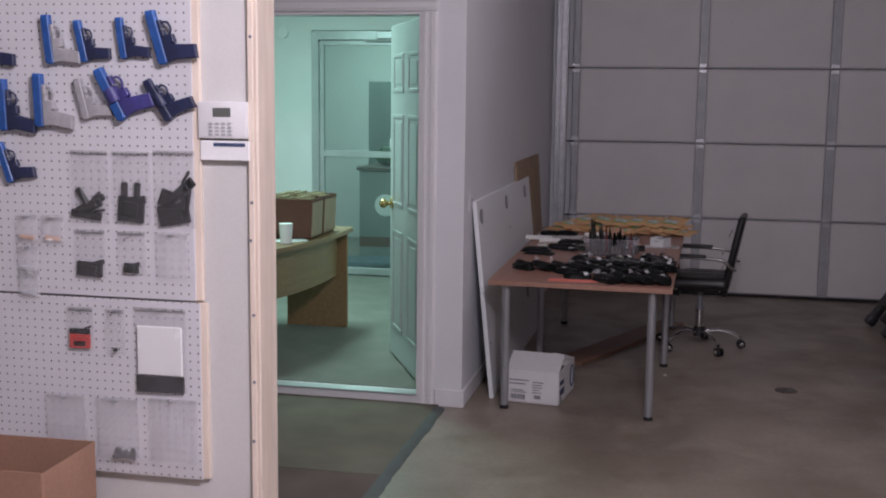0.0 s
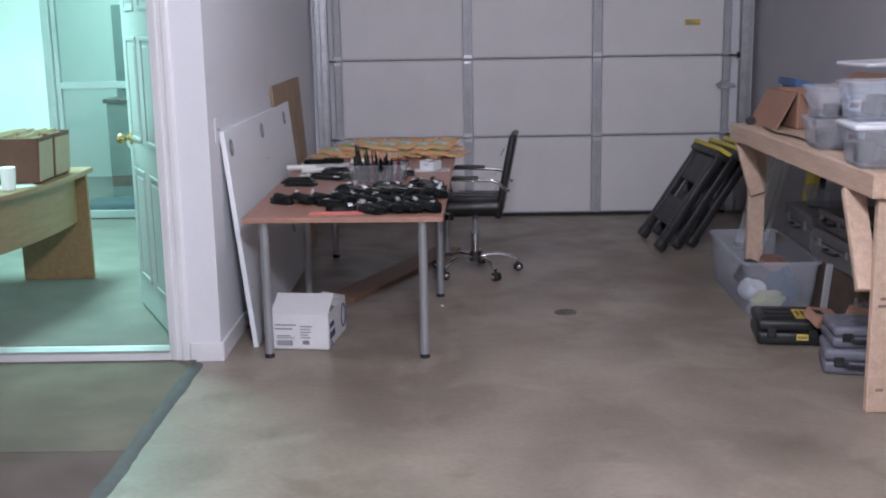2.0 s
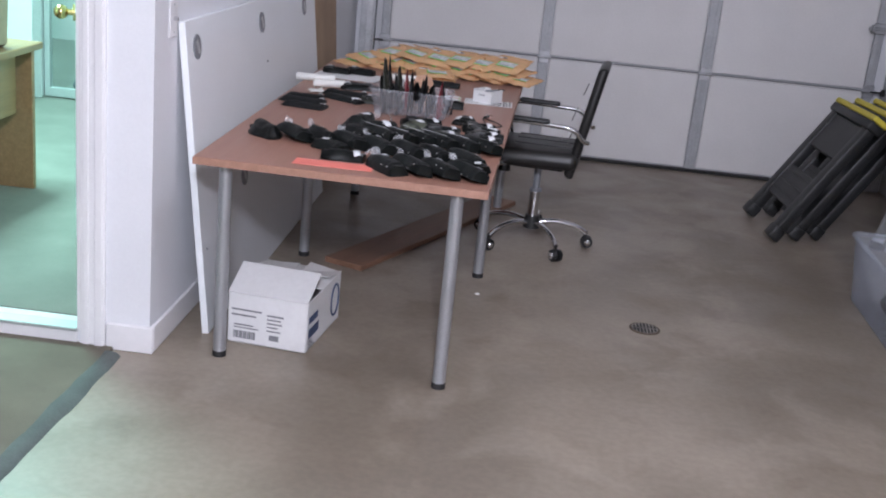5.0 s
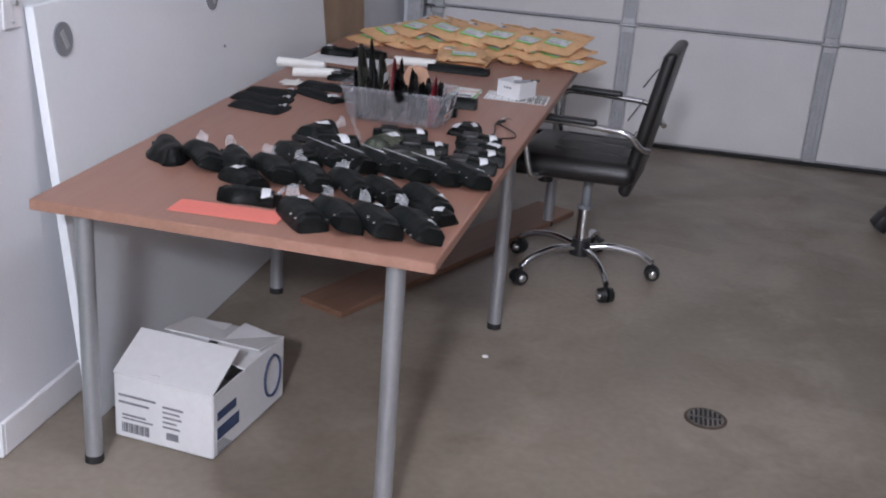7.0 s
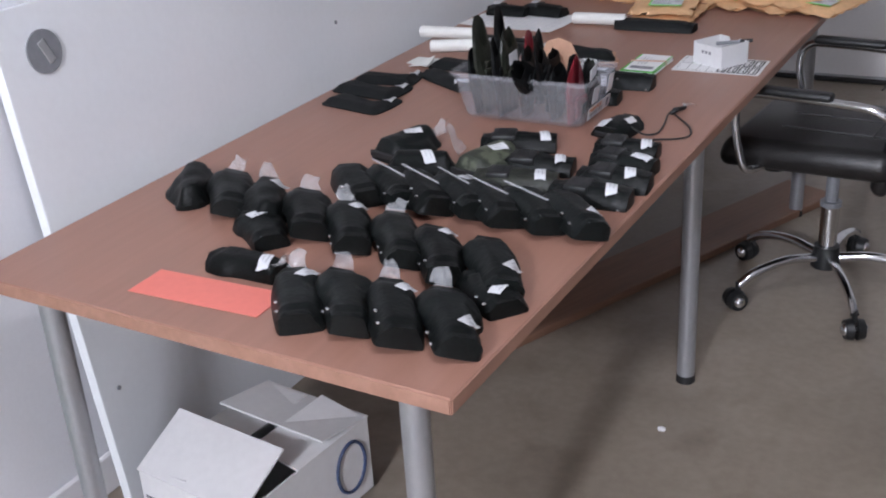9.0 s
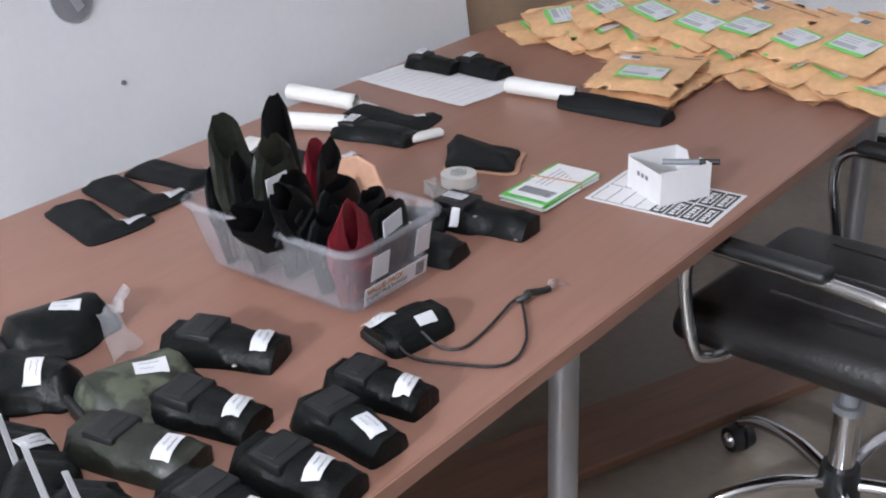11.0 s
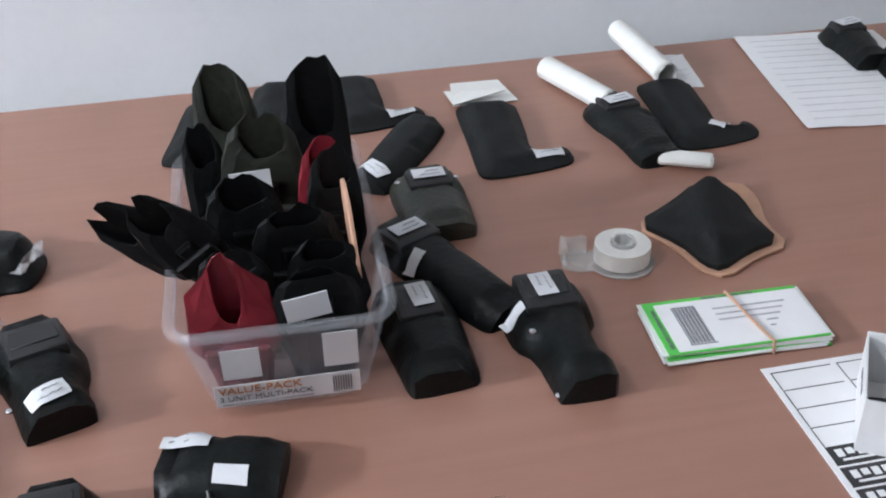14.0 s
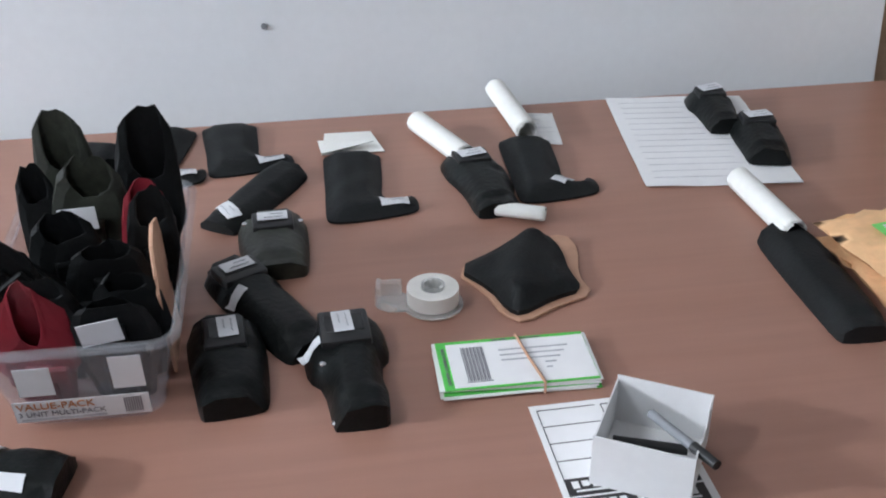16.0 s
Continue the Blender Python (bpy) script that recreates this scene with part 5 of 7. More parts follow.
def tub():
    root = thing("plastic_tub", at(-0.266, 6.527, 0.0, -1), "translucent plastic tub crammed with holsters", "tub")
    bm = shell(bmesh.new(), 0.330, 0.186, 0.104, 0.0022, taper=0.020, r=0.022)
    part("tub_body", bm, M_TUB, root, smooth=True)
    bm = bmesh.new()
    pts = []
    hx, hy, r = 0.167, 0.095, 0.024
    for cx, cy, a0 in ((1, 1, 0), (-1, 1, 90), (-1, -1, 180), (1, -1, 270)):
        for k in range(5):
            a = radians(a0 + 22.5 * k)
            pts.append((cx * (hx - r) + r * math.cos(a), cy * (hy - r) + r * math.sin(a), 0.104))
    tube(bm, pts, 0.0055, seg=8, closed=True)
    part("rim", bm, M_TUB, root, "milky rolled rim", smooth=True)
    x = 0.1475
    tilt = pose(x + 0.0045, 0, 0.006, 0, 10.5, 0)
    part("label_strip", box(0, 0.0006, -0.065, 0.062, 0.012, 0.040, m=tilt), M_LABEL, root, "white product label strip")
    o = mat("orange_print", (0.55, 0.20, 0.06), 0.6, var=0.1, bump=0.0)
    lettering("lettering", "VALUE-PACK", 0.0125, o, root, tilt @ pose(0.0010, -0.062, 0.029, 90, 0, 90))
    lettering("lettering", "3 UNIT MULTI-PACK", 0.0090, M_INK, root, tilt @ pose(0.0010, -0.062, 0.0195, 90, 0, 90))
    part("print_line", box(0.0008, 0.0012, -0.06, 0.02, 0.014, 0.0165, m=tilt), M_FAINT, root)
    for k in range(8):
        part("barcode_bar", box(0.0008, 0.0012, 0.038 + 0.0022 * k, 0.0392 + 0.0022 * k, 0.016, 0.036, m=tilt), M_INK, root)
    part("side_label", box(0.0004, 0.001, -0.055, -0.022, 0.048, 0.085, m=tilt), M_LABEL, root, "white label seen through the side")
    part("side_label", box(0.0004, 0.001, 0.032, 0.062, 0.05, 0.092, m=tilt), M_LABEL, root, "white label seen through the side")


tub()


def upright(u, v, h, w, d, turn, lean_x, lean_y, material, label, cut=0.35, lab=None, z=0.006, skew=0.0, notch=0.0, peak=1.0):
    """A holster standing in the tub: an angular folded sleeve with a tall back tongue and a low cut front."""
    COUNT[0] += 1
    r = random.Random(COUNT[0] * 13)
    d *= 0.46
    root = thing("holster", at(-0.264 + u, 6.526 + v, z, turn, lean_x, lean_y), label, "holster", "holsters standing in the tub")
    # section from the front seam round the back: front flap, side fold, back plate, side fold, front flap
    sec = [(-0.18, 0.50), (-0.40, 0.46), (-0.50, 0.14), (-0.47, -0.26), (-0.30, -0.47), (-0.10, -0.50), (0.12, -0.50), (0.32, -0.46), (0.49, -0.24), (0.50, 0.16), (0.38, 0.47), (0.16, 0.50)]
    tops = [1 - cut, 1 - cut * 0.92, 1 - cut * 0.70 + notch * 0.2, 0.93 - notch, 0.985, 1.0, 0.98 - notch * 0.5, 0.985, 0.92, 1 - cut * 0.62, 1 - cut * 0.9, 1 - cut]
    tops = [q + r.uniform(-0.025, 0.025) for q in tops]
    rows = ((0.0, 0.58, 0.60), (0.30, 0.76, 0.92), (0.55, 1.0, 0.94), (0.80, 0.90, 0.66), (0.95, 0.74 * peak, 0.46), (1.0, 0.56 * peak, 0.38))
    bm = bmesh.new()
    n = len(sec)

    def ring(f, sw, sd, inset):
        out = []
        for k, (x, y) in enumerate(sec):
            zz = h * f * (tops[k] if f > 0.5 else 1.0)
            px = (x * sw + skew * f * f) * w
            pinch = 1.0 if not notch and COUNT[0] % 2 else 0.86 if f == 1.0 and y < -0.4 else 1.0
            q = 1 - inset / (0.5 * (w + d) / 2)
            out.append(bm.verts.new(((px if pinch == 1.0 else (x * sw * pinch + skew) * w) * q, y * sd * d * q, zz)))
        return out
    outer = [ring(f, p, q, 0.0) for f, p, q in rows]
    inner = [ring(f, p, q, 0.0026) for f, p, q in rows[::-1]]
    for v0 in inner[-1]:
        v0.co.z += 0.004
    seq = outer + inner
    for A, B in zip(seq, seq[1:]):
        for k in range(n):
            bm.faces.new((A[k], A[(k + 1) % n], B[(k + 1) % n], B[k]))
    bm.faces.new(outer[0][::-1])
    bm.faces.new(inner[-1])
    part("sleeve", bm, material, root)
    part("moulded_ridge", box(-w * 0.15, w * 0.17, d * 0.30, d * 0.58, 0.05 * h, (0.86 - cut) * h, 0.004, seg=2), material, root)
    part("belt_loop", box(-w * 0.34, w * 0.34, d * 0.46, d * 0.54 + 0.005, (0.50 - cut * 0.5) * h, (0.62 - cut * 0.5) * h, 0.002), material, root)
    if lab:
        lz, tx = lab
        part("size_label", box(-0.02, 0.02, d * 0.58 + 0.004, d * 0.58 + 0.005, lz * h - 0.013, lz * h + 0.013, m=pose(tx, 0, 0, 0, 6, 0)), M_LABEL, root, "white paper label with faint writing")


UP = "black holster standing upright in the plastic tub"
OLIVE = "dark olive holster standing upright in the plastic tub"
upright(-0.100, -0.022, 0.225, 0.075, 0.050, -95, 4, 4, M_KYDEX_G, OLIVE, 0.32)
upright(-0.095, 0.050, 0.225, 0.078, 0.048, -86, 4, -3, M_KYDEX_D, UP, 0.38)
upright(-0.055, -0.008, 0.190, 0.092, 0.046, -92, 2, -3, M_KYDEX_G, OLIVE, 0.22, (0.66, 0.0))
upright(-0.060, -0.044, 0.185, 0.052, 0.042, -84, 3, 5, M_KYDEX_D, UP, 0.25, notch=0.05)
upright(-0.030, 0.052, 0.172, 0.058, 0.034, -92, 2, -2, M_RED, "dark red holster standing in the plastic tub", 0.30)
upright(-0.012, 0.060, 0.170, 0.060, 0.036, -92, 1, -2, M_KYDEX_D, UP, 0.25)
upright(-0.010, -0.020, 0.155, 0.085, 0.046, -90, -3, 2, M_KYDEX_D, UP, 0.20)
upright(0.020, -0.030, 0.155, 0.070, 0.045, -96, -6, 56, M_KYDEX_D, "black holster leaning far over the rim of the tub", 0.35, z=0.070, notch=0.22)
upright(0.045, -0.036, 0.140, 0.062, 0.040, -88, -6, 36, M_KYDEX_D, "black holster leaning over the rim of the tub", 0.30, z=0.072, notch=0.10)
upright(0.030, 0.022, 0.140, 0.095, 0.046, -90, -3, 0, M_KYDEX_D, UP, 0.12)
upright(0.072, 0.046, 0.128, 0.080, 0.040, -90, -3, 2, M_KYDEX_D, UP, 0.15)
upright(0.066, -0.030, 0.128, 0.080, 0.040, -100, -6, 4, M_KYDEX_D, UP, 0.20)
upright(0.110, -0.040, 0.150, 0.084, 0.052, -93, -5, 2, M_RED, "dark red holster standing in the plastic tub", 0.46, skew=0.02, peak=0.55)
upright(0.108, 0.034, 0.122, 0.090, 0.044, -88, -5, 2, M_KYDEX_D, "black clip holster with a label standing in the tub", 0.05, (0.80, 0.0))
upright(-0.122, 0.012, 0.150, 0.075, 0.036, -90, 4, 2, M_KYDEX_D, UP, 0.2)
upright(-0.118, -0.042, 0.150, 0.055, 0.036, -90, 4, 4, M_KYDEX_D, UP, 0.2)
# tan leather flap at the side of the tub
flap = [(-0.045, 0), (0.045, 0), (0.05, 0.10), (0.03, 0.145), (0.0, 0.155), (-0.03, 0.145), (-0.05, 0.10)]
bm = prism(bmesh.new(), flap, 0, 0.004, 0.0015, m=pose(0, 0, 0, 90, 0, 0))
solo("leather_flap", bm, M_TAN, at(-0.232, 6.606, 0.006, 0, 3, 0), "tan leather holster back standing in the tub", "leather piece")


# ---- padded envelopes ----
M_KRAFT = mat("golden_kraft_paper", (0.86, 0.52, 0.27), 0.7, var=0.08, scale=9, fine=70, bump=0.25, per_object=0.08)
M_GREENP = mat("bright_green_border", (0.22, 0.72, 0.17), 0.7, var=0.05, bump=0.0)


def mailer(m, seed, label):
    root = thing("padded_envelope", m, label, "envelope", "padded envelopes at the end of the table")
    r = random.Random(seed)
    bm = bmesh.new()
    nx, ny = 8, 10
    w, l = 0.185, 0.245

    def face(sign):
        g = []
        for j in range(ny + 1):
            row = []
            for i in range(nx + 1):
                u, v = i / nx, j / ny
                b = (math.sin(math.pi * u) * math.sin(math.pi * v)) ** 0.45
                row.append(bm.verts.new((w * (u - 0.5), l * (v - 0.5), 0.011 + sign * (0.016 if sign > 0 else 0.0095) * b + (r.uniform(-0.0035, 0.0035) if 0 < i < nx and 0 < j < ny else r.uniform(-0.004, 0.006)))))
            g.append(row)
        return g
    a, b = face(1), face(-1)
    for j in range(ny):
        for i in range(nx):
            bm.faces.new((a[j][i], a[j][i + 1], a[j + 1][i + 1], a[j + 1][i]))
            bm.faces.new((b[j][i], b[j + 1][i], b[j + 1][i + 1], b[j][i + 1]))
    bmesh.ops.remove_doubles(bm, verts=bm.verts, dist=0.0008)
    part("pouch", bm, M_KRAFT, root, smooth=True)
    part("flap_seam", box(-w * 0.48, w * 0.48, l * 0.36, l * 0.37, 0.021, 0.0225), M_CARD, root)
    turn = pose(0, 0, 0, 0, 0, r.uniform(-6, 6))
    lb = part("address_label", box(-0.040, 0.056, -0.078, -0.004, 0.0285, 0.0290, m=turn), M_GREENP, root, "address label with a bright green border")
    part("white_field", box(-0.034, 0.056, -0.067, -0.010, 0.0291, 0.0295, m=turn), M_LABEL, lb, "white address field")
    part("barcode", box(-0.030, 0.024, -0.062, -0.048, 0.0296, 0.0299, m=turn), M_FAINT, lb)
    part("postage_block", box(0.030, 0.048, -0.034, -0.016, 0.0296, 0.0299, m=turn), M_PALE, lb)
    for k in range(3):
        part("print_line", box(-0.028, 0.0 + r.uniform(0, 0.022), -0.040 + 0.009 * k, -0.0375 + 0.009 * k, 0.0296, 0.0299, m=turn), M_FAINT, lb)
    st = part("return_stamp", box(-0.074, -0.030, 0.044, 0.064, 0.0235, 0.0250), M_LABEL, root, "small white and dark return-address sticker")
    part("dark_half", box(-0.051, -0.032, 0.046, 0.062, 0.0251, 0.0254), M_INK, st)
    return root


re_ = random.Random(21)
ENV = "golden padded envelope with an address label in a pile"
for k in range(8):
    mailer(spot(-0.77 + 0.118 * k, 7.765 - 0.014 * k, 0.0005 + 0.006 * (k % 2), -24 + re_.uniform(-14, 10), 3 + re_.uniform(-2, 4), 3), 30 + k, ENV)
for k in range(7):
    mailer(spot(-0.71 + 0.118 * k, 7.775 - 0.014 * k, 0.030 + 0.006 * (k % 2), -34 + re_.uniform(-14, 12), 9 + re_.uniform(-3, 4), 4 + re_.uniform(-3, 3)), 50 + k, ENV)
for k in range(6):
    mailer(spot(-0.60 + 0.118 * k, 7.795 - 0.012 * k, 0.064 + 0.006 * (k % 2), -28 + re_.uniform(-16, 12), 9 + re_.uniform(-3, 4), 4 + re_.uniform(-4, 4)), 70 + k, ENV)
mailer(at(-0.250, 7.512, 0.0005, 2), 91, "golden padded envelope under another on the table")
mailer(at(-0.266, 7.514, 0.022, 8, 2, 0), 92, "golden padded envelope with a white and green address label")

# ---- pine workbench along the right wall ----
BX0, BX1, BY0, BY1, BZ = 1.815, 2.59, 4.60, 6.76, 0.982


def pine(name, bm, root, label=""):
    return part(name, bm, M_PINE, root, label)


def workbench():
    root = thing("workbench", pose(0, 0, 0), "home-built pine lumber workbench along the wall", "workbench")
    part("benchtop", box(BX0 + 0.004, BX1, BY0 + 0.004, BY1, BZ - 0.02, BZ - 0.001, 0.002), M_PLY, root, "plywood bench top")
    pine("front_rail", box(BX0 - 0.038, BX0, BY0 - 0.038, BY1 + 0.02, BZ - 0.095, BZ, 0.004), root)
    pine("end_rail", box(BX0, BX1, BY0 - 0.038, BY0, BZ - 0.095, BZ, 0.004), root)
    pine("end_rail", box(BX0, BX1, BY1 - 0.02, BY1 + 0.018, BZ - 0.135, BZ - 0.022, 0.004), root)
    for x, y in ((BX0 + 0.055, BY0 + 0.03), (BX1 - 0.08, BY0 + 0.03), (BX0 + 0.11, BY1 - 0.05), (BX1 - 0.08, BY1 - 0.08)):
        leg = pine("leg", box(x - 0.048, x + 0.048, y - 0.02, y + 0.02, 0.0, BZ - 0.024, 0.004), root)
    m = BX0 + 0.03
    bm = bar(bmesh.new(), (m - 0.03, BY0 + 0.055, 0.50), (m - 0.03, BY0 + 0.28, BZ - 0.10), 0.038, 0.088, 0.004, up=(1, 0, 0))
    pine("diagonal_brace", bm, root)
    bm = bar(bmesh.new(), (m + 0.075, BY1 - 0.092, 0.58), (m - 0.02, BY1 - 0.092, BZ - 0.10), 0.088, 0.038, 0.004, up=(0, 1, 0))
    pine("diagonal_brace", bm, root)
    pine("stretcher", box(BX0 + 0.10, BX1 - 0.12, BY0 + 0.052, BY0 + 0.09, 0.215, 0.305, 0.004), root)
    for z0, w in ((0.44, 0.05), (0.47, 0.035), (0.09, 0.03)):
        part("lumber_stamp", box(BX0 + 0.055 - w / 2, BX0 + 0.055 + w / 2, BY0 + 0.0085, BY0 + 0.0095, z0, z0 + 0.012), M_STAMP, root, "faded grey lumber stamp")


M_PLY = wood("plywood", (0.60, 0.45, 0.32), (0.52, 0.37, 0.25))
M_STAMP = mat("faded_stamp_ink", (0.32, 0.22, 0.18), 0.8, var=0.2)
workbench()

M_BOX = clear("clear_storage_plastic", (0.93, 0.95, 0.98), 0.20, 0.12, (0.70, 0.72, 0.76))
M_LID = mat("white_milky_lid", (0.66, 0.68, 0.71), 0.35, var=0.03, bump=0.0)
M_DKBLUE = mat("dark_blue_latch", (0.02, 0.022, 0.035), 0.4, var=0.1)
M_FILL = mat("dark_stored_parts", (0.05, 0.05, 0.055), 0.7, var=0.5, scale=30, fine=90, bump=0.5)


def storage_box(x, y, z, rz, w, d, h, lid, label):
    """Long side w faces local -y with the latch and the label in its middle."""
    root = thing("storage_box", pose(x, y, z, 0, 0, rz), label, "storage box", "clear storage boxes on the workbench")
    part("box_body", shell(bmesh.new(), w, d, h, 0.003, taper=0.022, r=0.03), M_BOX, root, smooth=True)
    r = random.Random(int(x * 100 + y * 10 + z * 1000))
    for k in range(5):
        a, b = r.uniform(-0.3, 0.3) * w, r.uniform(-0.25, 0.25) * d
        part("stored_part", box(-0.05, 0.05, -0.035, 0.035, 0, h * r.uniform(0.35, 0.62), 0.008, m=pose(a, b, 0.014, 0, 0, r.uniform(0, 180))), M_FILL, root, "dark stored part")
    bm = bmesh.new()
    pts = []
    for cx, cy, a0 in ((1, 1, 0), (-1, 1, 90), (-1, -1, 180), (1, -1, 270)):
        for k in range(5):
            a = radians(a0 + 22.5 * k)
            pts.append((cx * (w / 2 - 0.03) + 0.034 * math.cos(a), cy * (d / 2 - 0.03) + 0.034 * math.sin(a), h))
    part("rim", tube(bm, pts, 0.006, seg=6, closed=True), M_BOX, root, smooth=True)
    if lid:
        bm = box(-w / 2 - 0.012, w / 2 + 0.012, -d / 2 - 0.012, d / 2 + 0.012, h + 0.004, h + 0.03, 0.012, seg=2)
        li = part("lid", bm, M_LID, root, "milky white lid", smooth=True)
        part("lid_panel", box(-w / 2 + 0.03, w / 2 - 0.03, -d / 2 + 0.03, d / 2 - 0.03, h + 0.029, h + 0.036, 0.003), M_LID, li)
    bm = bmesh.new()
    zz = h - 0.012
    bx(bm, -0.055, 0.055, -d / 2 - 0.022, -d / 2 + 0.004, zz, zz + 0.035, 0.006)
    bx(bm, -0.045, 0.045, -d / 2 - 0.026, -d / 2 - 0.018, zz - 0.012, zz + 0.008, 0.004)
    part("latch", bm, M_DKBLUE, root, "dark blue clip latch")
    lb = part("product_label", box(-0.042, 0.042, -d / 2 + 0.006, -d / 2 + 0.0075, h * 0.16, h * 0.86, m=pose(0, -0.006, 0, -7, 0, 0)), M_LABEL, root, "white product label with dark print")
    part("label_print", box(-0.034, 0.034, -d / 2 + 0.004, -d / 2 + 0.0065, h * 0.5, h * 0.78, m=pose(0, -0.006, 0, -7, 0, 0)), M_INK, lb)
    part("label_print", box(-0.034, 0.010, -d / 2 + 0.004, -d / 2 + 0.0065, h * 0.26, h * 0.42, m=pose(0, -0.006, 0, -7, 0, 0)), M_RED, lb)
    return root


SB = "clear plastic storage box with a dark latch and label"
storage_box(1.945, 4.82, BZ, -4, 0.37, 0.27, 0.150, True, "lidded clear storage box with a dark latch and label")
storage_box(1.925, 4.84, BZ + 0.188, -5, 0.36, 0.27, 0.150, False, "open clear storage box stacked on a lidded one")
storage_box(2.345, 4.90, BZ, -3, 0.37, 0.27, 0.150, True, "lidded clear storage box with a dark latch and label")
storage_box(2.340, 4.90, BZ + 0.188, -3, 0.37, 0.27, 0.150, True, "lidded clear storage box stacked on another")
storage_box(2.330, 4.91, BZ + 0.376, -2, 0.36, 0.27, 0.130, True, "lidded clear storage box on top of the stack")
storage_box(1.985, 5.46, BZ, -3, 0.36, 0.28, 0.140, False, SB)
storage_box(1.985, 5.46, BZ + 0.142, -3, 0.36, 0.28, 0.140, False, SB)
storage_box(2.375, 5.40, BZ, -3, 0.36, 0.28, 0.150, True, SB)
bm = box(-0.25, 0.25, -0.17, 0.17, 0, 0.018, 0.006)
solo("loose_lid", bm, M_LID, pose(2.20, 5.38, BZ + 0.385, 0, -2, 3), "milky white lid lying across stacked boxes", "lid")
for x, y in ((2.375, 5.40),):
    tray = thing("black_tray", pose(x, y, BZ + 0.187, 0, 0, -3), "black plastic tray under a loose lid", "tray")
    part("tray_body", shell(bmesh.new(), 0.34, 0.26, 0.19, 0.004, taper=0.02, r=0.03), M_BLACK, tray, smooth=True)
    for k in range(3):
        part("stiffening_rib", box(-0.155, 0.155, -0.132, -0.124, 0.06 + 0.04 * k, 0.066 + 0.04 * k, 0.001), M_BLACK, tray)


def folded_carton():
    root = thing("cardboard_box", pose(2.17, 6.55, BZ, 0, 0, 4), "opened brown cardboard box with flaps out on the bench", "box")
    part("box_body", shell(bmesh.new(), 0.34, 0.46, 0.20, 0.005, r=0.005, steps=1), M_CARD, root)
    part("flap", box(0, 0.004, -0.22, 0.22, 0, 0.25, m=pose(-0.172, 0, 0.195, 0, -152, 0)), M_CARD, root)
    part("flap", box(-0.16, 0.16, 0, 0.004, 0, 0.20, m=pose(0, -0.232, 0.198, 112, 0, 0)), M_CARD, root)
    part("flap", box(0, 0.004, -0.22, 0.22, 0, 0.2, m=pose(0.168, 0, 0.198, 0, 65, 0)), M_CARD, root)


folded_carton()
bm = bmesh.new()
bmesh.ops.create_cone(bm, cap_ends=True, segments=20, radius1=0.05, radius2=0.008, depth=0.24, matrix=Matrix.Translation((0, 0, 0.12)))
solo("orange_cone", bm, mat("orange_plastic", (0.62, 0.07, 0.03), 0.5, var=0.1), pose(2.20, 5.90, BZ), "small orange-red plastic cone on the bench", "cone", smooth=True)
solo("cardboard_flat", box(-0.16, 0.16, -0.2, 0.2, 0, 0.012, 0.002), M_CARD, pose(2.36, 5.98, BZ + 0.002), "flat piece of brown cardboard on the bench", "cardboard")
bm = bmesh.new()
rod(bm, (0, 0, 0), (0, 0, 0.30), 0.022, seg=14)
rod(bm, (0, 0, 0.30), (0, 0, 0.36), 0.011, seg=10)
solo("spray_bottle", bm, mat("blue_white_bottle", (0.25, 0.38, 0.55), 0.4, var=0.1), pose(2.50, 6.25, BZ), "slim blue-capped bottle standing on the bench", "bottle", smooth=True)
bm = bmesh.new()
rod(bm, (-0.06, -0.12, 0.02), (0.03, 0.1, 0.02), 0.018, seg=12)
rod(bm, (-0.06, -0.12, 0.02), (-0.075, -0.155, 0.02), 0.026, seg=12)
solo("flashlight", bm, M_BLACK, pose(1.93, 6.80, BZ), "black hand torch lying on the bench", "torch", smooth=True)
bm = bmesh.new()
tube(bm, curve_pts([(0, -0.5, 0.006), (0.03, -0.2, 0.006), (-0.01, 0.1, 0.006), (0.02, 0.4, 0.006)], 6), 0.006, seg=6)
solo("bench_cable", bm, M_BLACK, pose(1.86, 6.05, BZ), "black cable lying along the bench edge", "cable", smooth=True)


